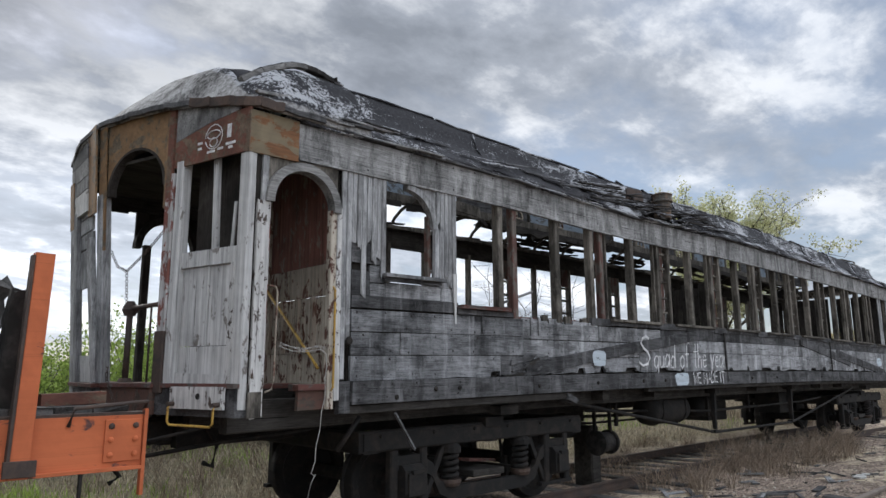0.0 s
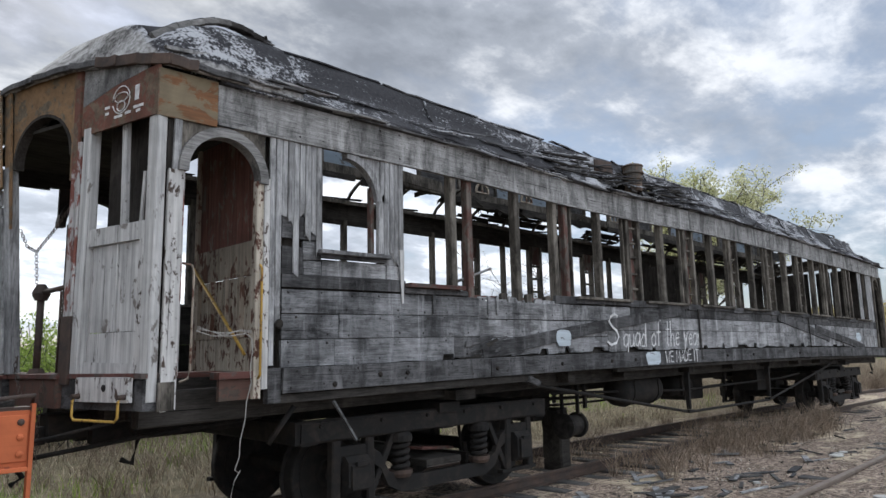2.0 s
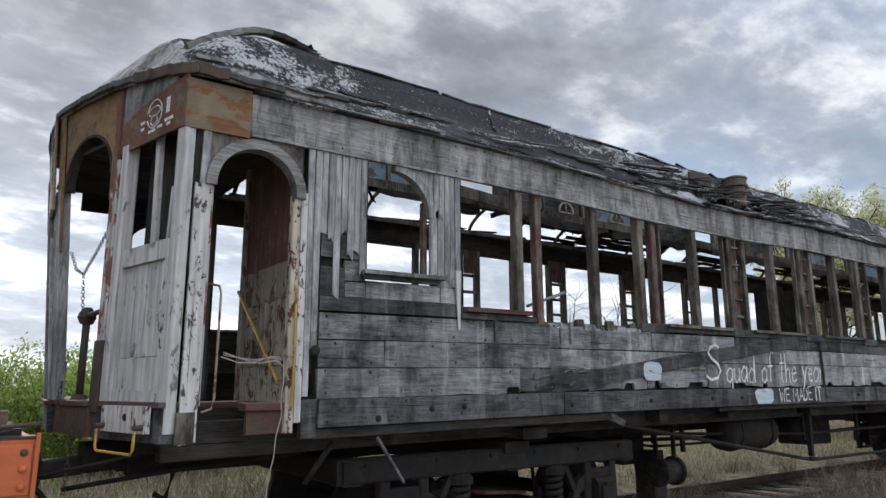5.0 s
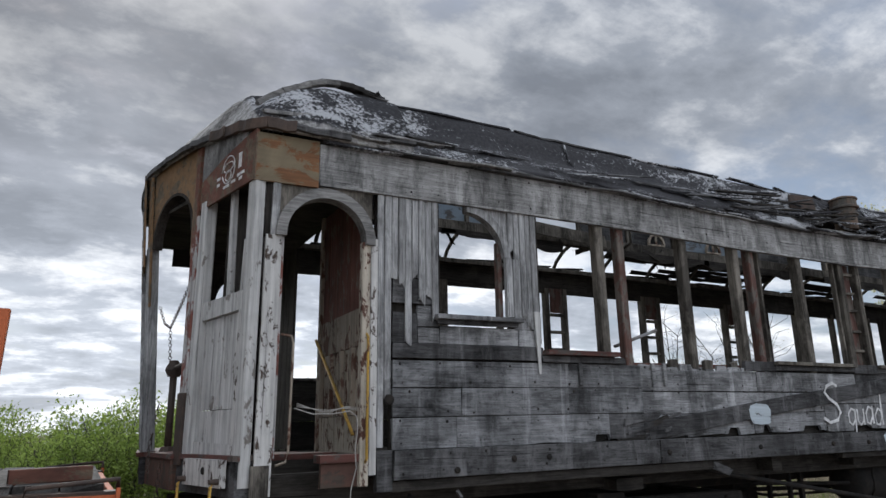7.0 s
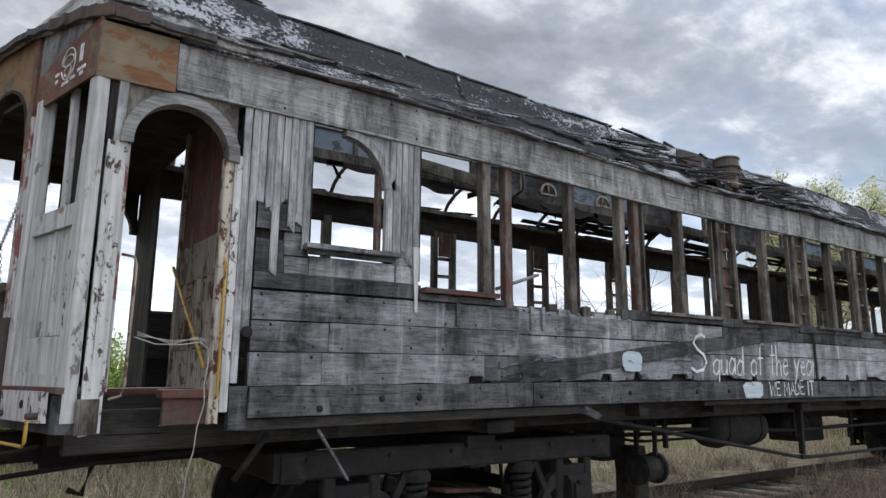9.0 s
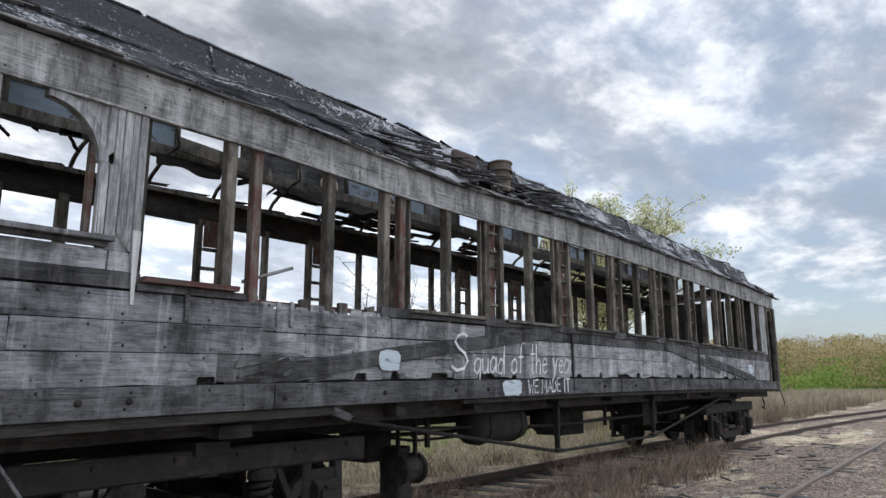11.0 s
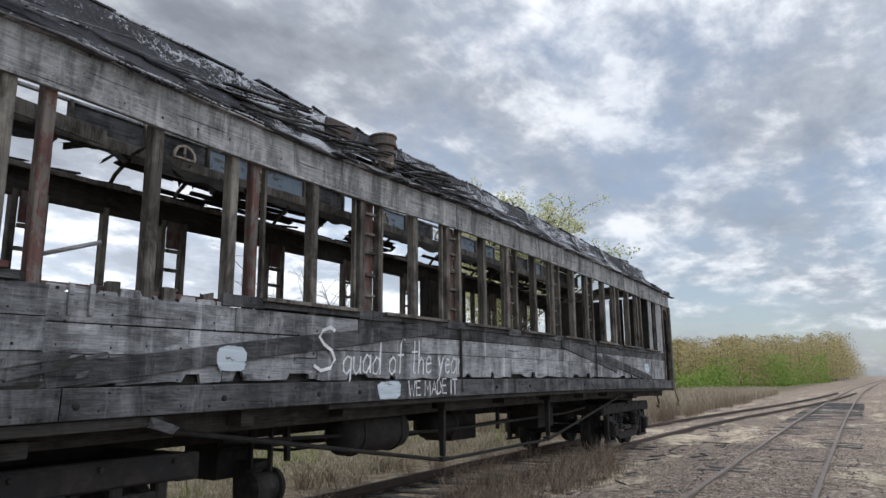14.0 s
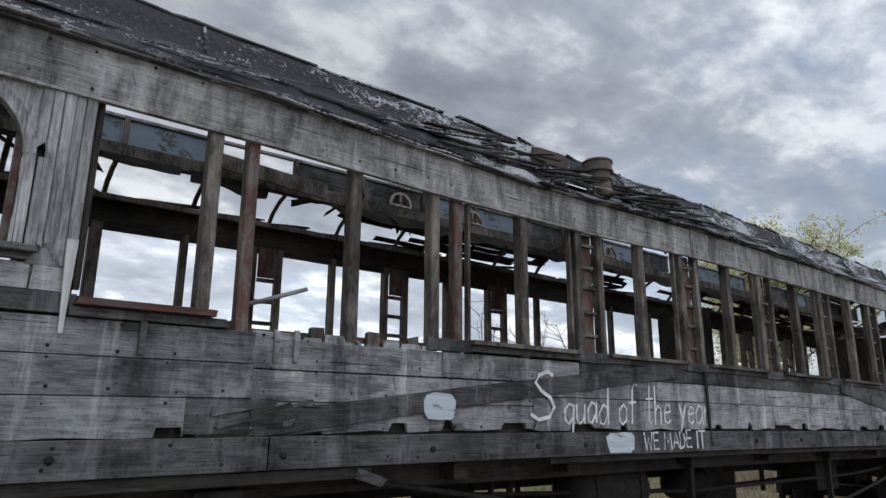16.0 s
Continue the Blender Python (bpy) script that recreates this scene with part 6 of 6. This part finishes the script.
for cxw in (-3.6, -9.6):
    for ax in (-0.85, 0.85):
        for y, s in ((0.75, 1), (2.21, -1)):
            lathe("wheel", (cxw + ax, y - 0.07 * s, 0.32), (cxw + ax, y + 0.08 * s, 0.32), ((0, 0.1), (0.2, 0.14), (0.28, 0.32), (0.0, 0.41), (0.75, 0.42), (0.82, 0.45), (1, 0.44), (0.75, 0.3), (0.8, 0.12)), RUSTY, wagon, 24)
        lathe("axle", (cxw + ax, 0.35, 0.32), (cxw + ax, 2.6, 0.32), ((0, 0.06), (1, 0.06)), IRON, wagon, 10)
    for y in (0.42, 2.54):
        wb("bogie_frame", (cxw - 1.2, y, 0.5), (cxw + 1.2, y, 0.5), 0.14, 0.22, P_ORANGE, chamfer=0.25)
        for ax in (-0.85, 0.85):
            lathe("journal_cover", (cxw + ax, y - 0.12, 0.36), (cxw + ax, y + 0.12, 0.36), ((0, 0.12), (0.2, 0.15), (0.8, 0.15), (1, 0.12)), P_ORANGE, wagon, 14)
    wb("bolster", (cxw, 0.3, 0.72), (cxw, 2.66, 0.72), 0.35, 0.2, IRON)
# burnt timber stacked on the wagon
for k in range(16):
    y = 0.35 + 0.27 * (k % 8)
    z = 1.36 if k < 8 else 1.62
    t = beam("charred_beam", (-8.0 + R.uniform(-1, 1), y, z), (-2.62 + R.uniform(-0.12, 0.08), y + R.uniform(-0.02, 0.02), z), 0.25, 0.25, CHARRED, None, n=14, wob=0.05, rag=0.09)
    tagged(t, "charred black timber beam stacked on the wagon", "timber", "burnt timbers on the wagon")
for k in range(7):
    x = -2.6 - 0.22 * k
    t = beam("charred_post", (x, 0.42 + R.uniform(-0.05, 0.1), 1.75), (x + R.uniform(-0.06, 0.06), 0.42, R.uniform(1.92, 2.06)), 0.2, 0.2, CHARRED if k % 3 else W_CROSS, None, n=3, wob=0.03, rag=0.06)
    tagged(t, "broken charred timber end on the wagon", "timber", "burnt timbers on the wagon")
t = beam("charred_post", (-2.5, 0.16, 1.24), (-2.47, 0.16, 1.99), 0.1, 0.12, CHARRED, None, n=4, wob=0.012, rag=0.03, up=(1, 0, 0))
tagged(t, "grey and black scorched plank upright beside the stake", "timber", "burnt timbers on the wagon")


# ---- plants ----
def leaf_quads(centres, size, rnd, flat_up=0.0):
    n = len(centres)
    c = np.array(centres, float)
    a = rnd.normal(size=(n, 3))
    a /= np.linalg.norm(a, axis=1, keepdims=True)
    b = np.cross(a, rnd.normal(size=(n, 3)))
    b /= np.linalg.norm(b, axis=1, keepdims=True)
    s = size * rnd.uniform(0.6, 1.4, (n, 1))
    v = np.stack([c - a * s, c + b * s * 0.5, c + a * s, c - b * s * 0.5], 1).reshape(-1, 3)
    f = np.arange(4 * n).reshape(n, 4)
    return v, f


def quick_mesh(name, v, f, mat, parent=None):
    me = bpy.data.meshes.new(name)
    me.from_pydata([tuple(p) for p in v], [], [tuple(q) for q in f])
    me.materials.append(mat)
    ob = new(name, me)
    if parent is not None:
        ob.parent = parent
        ob.matrix_parent_inverse = Matrix.Translation(-ORIGIN[parent])
    return ob


def grow(base, height, spread, n_limbs, twigs, rnd, lean=0.0, levels=2):
    """Limb lines of a plant: trunks or stems that fork; returns lines and twig tips."""
    lines, tips = [], []
    for _ in range(n_limbs):
        az = rnd.uniform(0, 2 * math.pi)
        out_r = spread * rnd.uniform(0.25, 1.0)
        top = Vector(base) + Vector((math.cos(az) * out_r, math.sin(az) * out_r, height * rnd.uniform(0.55, 1.0)))
        b = Vector(base) + Vector((rnd.uniform(-1, 1), rnd.uniform(-1, 1), 0)) * lean
        pts = [b.lerp(top, k / 5) + Vector(rnd.normal(size=3)) * (0.035 * height * (k > 0)) - Vector((0, 0, 0.08 * height * math.sin(k / 5 * math.pi) * 0.3)) for k in range(6)]
        lines.append((pts, 1.0))
        for _ in range(twigs):
            s = rnd.uniform(0.3, 1.0)
            i = min(4, int(s * 5))
            p = pts[i].lerp(pts[i + 1], s * 5 - i)
            d = Vector(rnd.normal(size=3))
            d.z = abs(d.z) * 0.7 + 0.2
            q = p + d.normalized() * height * rnd.uniform(0.1, 0.24)
            mid_p = p.lerp(q, 0.5) + Vector(rnd.normal(size=3)) * 0.02 * height
            lines.append(([p, mid_p, q], 0.35))
            tips += [p.lerp(q, u) for u in (0.35, 0.6, 0.8, 1.0)]
    return lines, tips


def plant_meshes(e, lines, tips, r0, leaf, per_tip, leaf_size, spread, rnd, bark=None, crown="crown", stem="stem"):
    v_all, f_all = [], []
    for pts, k in lines:
        v, f = tube_data(pts, r0 * k, 5 if k > 0.5 else 3, r0 * k * 0.3)
        b0 = len(v_all)
        v_all += v
        f_all += [tuple(b0 + q for q in fc) for fc in f]
    quick_mesh(stem, v_all, f_all, bark or BARK, e)
    cs = []
    for p in tips:
        cs += [tuple(Vector(p) + Vector(rnd.normal(size=3)) * spread) for _ in range(per_tip)]
    v, f = leaf_quads(cs, leaf_size, rnd)
    quick_mesh(crown, v, f, leaf, e)


bushes = []
for k in range(3):
    rnd = np.random.default_rng(20 + k)
    e = thing("bush", (0, 0, 0), "light green spring bush of many thin stems", "bush", "bushes beyond the coach")
    lines, tips = grow((0, 0, 0), 2.7, 1.25, 22, 9, rnd, 0.6)
    plant_meshes(e, lines, tips, 0.018, LEAF, 5, 0.045, 0.11, rnd)
    bushes.append(e)
spots = []
rnd = np.random.default_rng(3)
for k in range(46):
    x = -16 + 0.95 * k * 0.9 + rnd.uniform(-0.5, 0.5)
    if x < 26:
        spots.append((x, rnd.uniform(12.5, 16.5), rnd.uniform(0.75, 1.08)))
for k in range(14):
    spots.append((-7 + 0.75 * k + rnd.uniform(-0.4, 0.4), rnd.uniform(10.5, 12), rnd.uniform(0.4, 0.65)))
for k in range(26):
    spots.append((-9 + 0.55 * k + rnd.uniform(-0.3, 0.3), rnd.uniform(9.2, 11.5), rnd.uniform(0.6, 0.95)))
for k in range(40):
    spots.append((27 + 1.2 * k + rnd.uniform(-0.6, 0.6), 9.5 + 0.09 * 1.2 * k + rnd.uniform(-1.2, 2.0), rnd.uniform(0.55, 0.85)))
for k, (x, y, s) in enumerate(spots):
    m = pose(x, y, land(x, y) - 0.03, 0, 0, rnd.uniform(0, 360)) @ Matrix.Scale(s, 4)
    src = bushes[k % 3]
    if k < 3:
        src.matrix_basis = m
    else:
        c = copy_thing(src, m)
        c.scale = (s, s, s)
# blossoming tree behind the far end of the coach
rnd = np.random.default_rng(11)
tree = thing("tree", (28.5, 9.0, LAND), "young tree with pale green blossom and bare twigs", "tree")
trunk_pts = [(28.5, 9.0, LAND - 0.05), (28.45, 9.0, 1.2), (28.6, 9.1, 2.6), (28.4, 9.2, 4.2), (28.4, 9.3, 6.2)]
tube("trunk", trunk_pts, 0.17, BARK, tree, 8, r_end=0.06)
lines, tips = [], []
for k in range(5):
    l2, t2 = grow((28.4, 9.4, 1.7 + 1.1 * k), 7.6 - 1.05 * k, 5.6 - 0.4 * k, 10, 20, rnd, 0.1)
    lines += l2
    tips += t2
plant_meshes(tree, lines, tips, 0.045, BLOSSOM, 15, 0.062, 0.15, rnd, crown="crown", stem="limb_work")
# bare thorn tree seen through the windows
rnd = np.random.default_rng(12)
bare = thing("bare_tree", (17.5, 11.5, LAND), "small bare tree with thin branching twigs", "tree")
lines, tips = grow((17.5, 11.5, LAND), 6.2, 2.6, 12, 22, rnd, 0.2)
plant_meshes(bare, lines, tips, 0.035, BUDS, 1, 0.025, 0.1, rnd, crown="buds", stem="limb_work")
# grass, straw and brambles
def blades(name, spots_n, area, h, mat, label, rnd, width=0.006, bend=0.35, keep=None):
    v, f = [], []
    for _ in range(spots_n):
        x, y = rnd.uniform(area[0], area[1]), rnd.uniform(area[2], area[3])
        if keep and not keep(x, y):
            continue
        z = land(x, y) - 0.01
        hh = h * rnd.uniform(0.35, 1.0)
        az = rnd.uniform(0, 6.28)
        d = np.array([math.cos(az), math.sin(az)])
        w = np.array([-d[1], d[0]]) * width * rnd.uniform(0.6, 1.4)
        b0 = len(v)
        for s in (0, 0.5, 1.0):
            o = d * bend * hh * s * s
            k = 1 - 0.85 * s
            v += [(x + o[0] - w[0] * k, y + o[1] - w[1] * k, z + hh * s * (1 - 0.25 * bend * s)), (x + o[0] + w[0] * k, y + o[1] + w[1] * k, z + hh * s * (1 - 0.25 * bend * s))]
        f += [(b0, b0 + 1, b0 + 3, b0 + 2), (b0 + 2, b0 + 3, b0 + 5, b0 + 4)]
    return tagged(quick_mesh(name, v, f, mat), label, "grass", kind="stuff")


rnd = np.random.default_rng(5)
blades("dry_grass", 26000, (-9, 24, 3.6, 10.5), 0.28, STRAW, "dry straw-coloured grass behind the coach", rnd, 0.007, 0.7)
blades("green_grass", 9000, (-6, 20, 4.2, 11), 0.28, LEAF, "green spring grass behind the coach", rnd, 0.009, 0.5, lambda x, y: noise.noise((x * 0.5, y * 0.5, 1)) > 0.05)
def tufts(name, n_tufts, area, h, mat, label, rnd, per=55):
    v, f = [], []
    for _ in range(n_tufts):
        x, y = rnd.uniform(area[0], area[1]), rnd.uniform(area[2], area[3])
        hh, sp = h * rnd.uniform(0.5, 1.0), rnd.uniform(0.1, 0.28)
        for _ in range(per):
            az, out_r = rnd.uniform(0, 6.28), rnd.uniform(0.2, 1.0)
            L = hh * rnd.uniform(0.5, 1.1)
            b = Vector((x + rnd.normal() * sp * 0.5, y + rnd.normal() * sp * 0.5, 0))
            b.z = land(b.x, b.y) - 0.01
            d = Vector((math.cos(az) * out_r * 0.6, math.sin(az) * out_r * 0.6, 1)).normalized()
            pts = [b, b + d * L * 0.5, b + d * L * 0.85 + Vector((math.cos(az), math.sin(az), 0)) * L * 0.15, b + d * L * 0.95 + Vector((math.cos(az), math.sin(az), -0.25)) * L * 0.3 * out_r]
            tv_, tf_ = tube_data(pts, 0.0035, 3, 0.0012)
            b0 = len(v)
            v += tv_
            f += [tuple(b0 + q for q in fc) for fc in tf_]
    return tagged(quick_mesh(name, v, f, mat), label, "weeds", kind="stuff")


tufts("dry_weeds", 64, (5.2, 14.0, -0.5, 0.5), 0.68, BRAMBLE, "dry brown weeds beside the rail", rnd, 34)
tufts("dry_weeds", 30, (4.6, 14.5, 1.0, 3.6), 0.5, BRAMBLE, "dry brown weeds between the rails", rnd, 40)
tufts("dry_weeds", 300, (19, 52, 2.0, 7.0), 1.15, BRAMBLE, "tall dry weeds along the curving track", rnd, 30)
blades("tall_dry_grass", 42000, (20, 75, 2.6, 9.0), 1.0, STRAW, "tall dry grass along the curving track", rnd, 0.012, 0.4, lambda x, y: y > 3.4 - 0.0029 * max(0, x - 17) ** 2 * (x < 42) - (1.8 + 0.03 * (x - 42)) * (x >= 42))
blades("straw_litter", 9000, (-3, 30, -6, 0.2), 0.05, STRAW, "scattered straw on the cinders", rnd, 0.006, 2.2)
rnd = np.random.default_rng(31)
tufts("brushwood", 120, (-9, 6, 3.2, 9.5), 0.8, BRAMBLE, "tangled dry brushwood behind the coach", rnd, 22)
blades("fresh_grass", 5200, (-3.6, -0.6, 3.4, 6.2), 0.34, LEAF, "patch of fresh green grass behind the coach", rnd, 0.01, 0.5, lambda x, y: noise.noise((x * 0.9, y * 0.9, 4)) > -0.1)
# distant wood: thin trunks with budding twigs
rnd = np.random.default_rng(9)
tv, tf, lv = [], [], []
for k in range(560):
    s = rnd.uniform(0, 1)
    x = 85 + 330 * s ** 1.3 + rnd.uniform(-5, 5)
    y = -3 + 19 * (1 - s) ** 1.2 + rnd.uniform(0, 1) ** 1.7 * (60 + 30 * s)
    h = (1.0 + 0.054 * math.hypot(x, y) * rnd.uniform(0.62, 1.1)) * (0.55 if s > 0.95 else 1)
    v, f = tube_data([(x, y, LAND), (x + rnd.uniform(-0.3, 0.3), y, h * 0.5), (x + rnd.uniform(-0.6, 0.6), y, h * 0.95)], 0.07, 4, 0.02)
    b0 = len(tv)
    tv += v
    tf += [tuple(b0 + q for q in fc) for fc in f]
    n = 300
    th, rr, zz = rnd.uniform(0, 6.28, n), rnd.uniform(0.2, 1, n) ** 0.6, rnd.uniform(0.08, 1.0, n)
    rad = 2.6 * (1 + 1.3 * s) * np.sqrt(np.clip(1.02 - zz ** 2, 0.02, 1))
    lv += list(np.stack([x + np.cos(th) * rr * rad, y + np.sin(th) * rr * rad, LAND + zz * h], 1))
wv, wf = leaf_quads(lv, 0.24, rnd)
tagged(quick_mesh("far_wood", wv, wf, BUDS), "distant brown wood just coming into leaf", "wood", kind="stuff")
tagged(quick_mesh("far_trunks", tv, tf, BARK), "grey trunks of the distant wood", "wood", kind="stuff")
lv = []
for k in range(150):
    x = rnd.uniform(48, 230)
    y = 11.5 - 0.052 * (x - 45) + rnd.uniform(0, 9)
    n = 190
    c, w, h = np.array([x, y, LAND]), rnd.uniform(1.4, 2.6), rnd.uniform(2.2, 6.4) * (0.6 + x / 120)
    q = rnd.normal(size=(n, 3)) * np.array([w, w, h]) * 0.42
    q[:, 2] = np.clip(np.abs(q[:, 2]), 0, 0.55 * h) * np.clip(1.25 - 0.4 * np.hypot(q[:, 0], q[:, 1]) / w, 0.4, 1.0)
    lv += list(c + q)
wv, wf = leaf_quads(lv, 0.2, rnd)
tagged(quick_mesh("green_thicket", wv, wf, LEAF_FAR), "fresh green thicket before the distant wood", "thicket", kind="stuff")

tagged(beam("timber_block", (5.5, 1.25, -0.3), (5.46, 1.25, 0.62), 0.34, 0.24, W_DARK, None, up=(1, 0, 0), n=3, wob=0.01, rag=0.02), "dark upright timber block standing between the rails", "timber block")
# ---- litter on the ground ----
for k in range(46):
    x, y = R.uniform(3.4, 8.5), R.uniform(-1.7, 0.1)
    L, a = R.uniform(0.12, 0.6), R.uniform(-0.9, 0.9)
    z = land(x, y) + 0.018
    t = beam("loose_board", (x, y, z), (x + L * math.cos(a), y + L * math.sin(a), z + R.uniform(0, 0.02)), R.uniform(0.03, 0.1), 0.02, R.choice((W_GREY, W_CROSS, W_VERT, W_BELT)), None, rag=0.02, n=1)
    tagged(t, "broken piece of grey board lying on the cinders", "board", "broken boards on the ground")
for k in range(40):
    x, y = R.uniform(8.5, 24), R.uniform(-1.6, 0.4)
    L, a = R.uniform(0.1, 0.7), R.uniform(-1.5, 1.5)
    z = land(x, y) + 0.015
    t = beam("loose_board", (x, y, z), (x + L * math.cos(a), y + L * math.sin(a), z + 0.01), R.uniform(0.02, 0.06), 0.02, R.choice((W_CROSS, W_BELT)), None, rag=0.02, n=1)
    tagged(t, "broken piece of dark wood lying on the cinders", "board", "broken boards on the ground")
WHITE_LITTER = flat("pale_litter", (0.55, 0.55, 0.53))
for x, y, s in ((5.9, -2.75, 0.09), (8.6, -1.55, 0.1), (8.9, -1.5, 0.07), (9.3, -1.45, 0.06), (24.5, -1.2, 0.15), (6.2, -1.3, 0.05)):
    z = land(x, y) + 0.012
    n = 7
    ring = [(x + s * (0.7 + 0.5 * R.random()) * math.cos(6.28 * q / n), y + s * (0.7 + 0.5 * R.random()) * math.sin(6.28 * q / n)) for q in range(n)]
    vv = [(a, b, z) for a, b in ring] + [(a, b, z + 0.018) for a, b in ring]
    t = mesh_part("paper_scrap", vv, [tuple(range(n)), tuple(range(n, 2 * n))] + [(q, (q + 1) % n, n + (q + 1) % n, n + q) for q in range(n)], WHITE_LITTER)
    tagged(t, "pale scrap of rubbish on the cinders", "scrap", "scraps on the ground")
pv, pf = [], []
for k in range(5200):
    x, y = R.uniform(0, 26), R.uniform(-6, 0.2)
    s, z = R.uniform(0.008, 0.026), land(x, y)
    b0 = len(pv)
    pv += [(x - s, y - s * 0.7, z - 0.004), (x + s, y - s * 0.5, z - 0.004), (x + s * 0.4, y + s, z - 0.004), (x + R.uniform(-s, s) * 0.4, y, z + s * R.uniform(0.6, 1.1))]
    pf += [(b0, b0 + 1, b0 + 3), (b0 + 1, b0 + 2, b0 + 3), (b0 + 2, b0, b0 + 3)]
GRAVEL = Mat("loose_gravel", 0.95)
GRAVEL.color(GRAVEL.ramp(GRAVEL.island(), (0.0, (0.04, 0.036, 0.033)), (0.6, (0.2, 0.178, 0.155)), (1.0, (0.62, 0.57, 0.5))))
tagged(quick_mesh("gravel", pv, pf, GRAVEL.m), "loose dark gravel on the track bed", "gravel", kind="stuff")
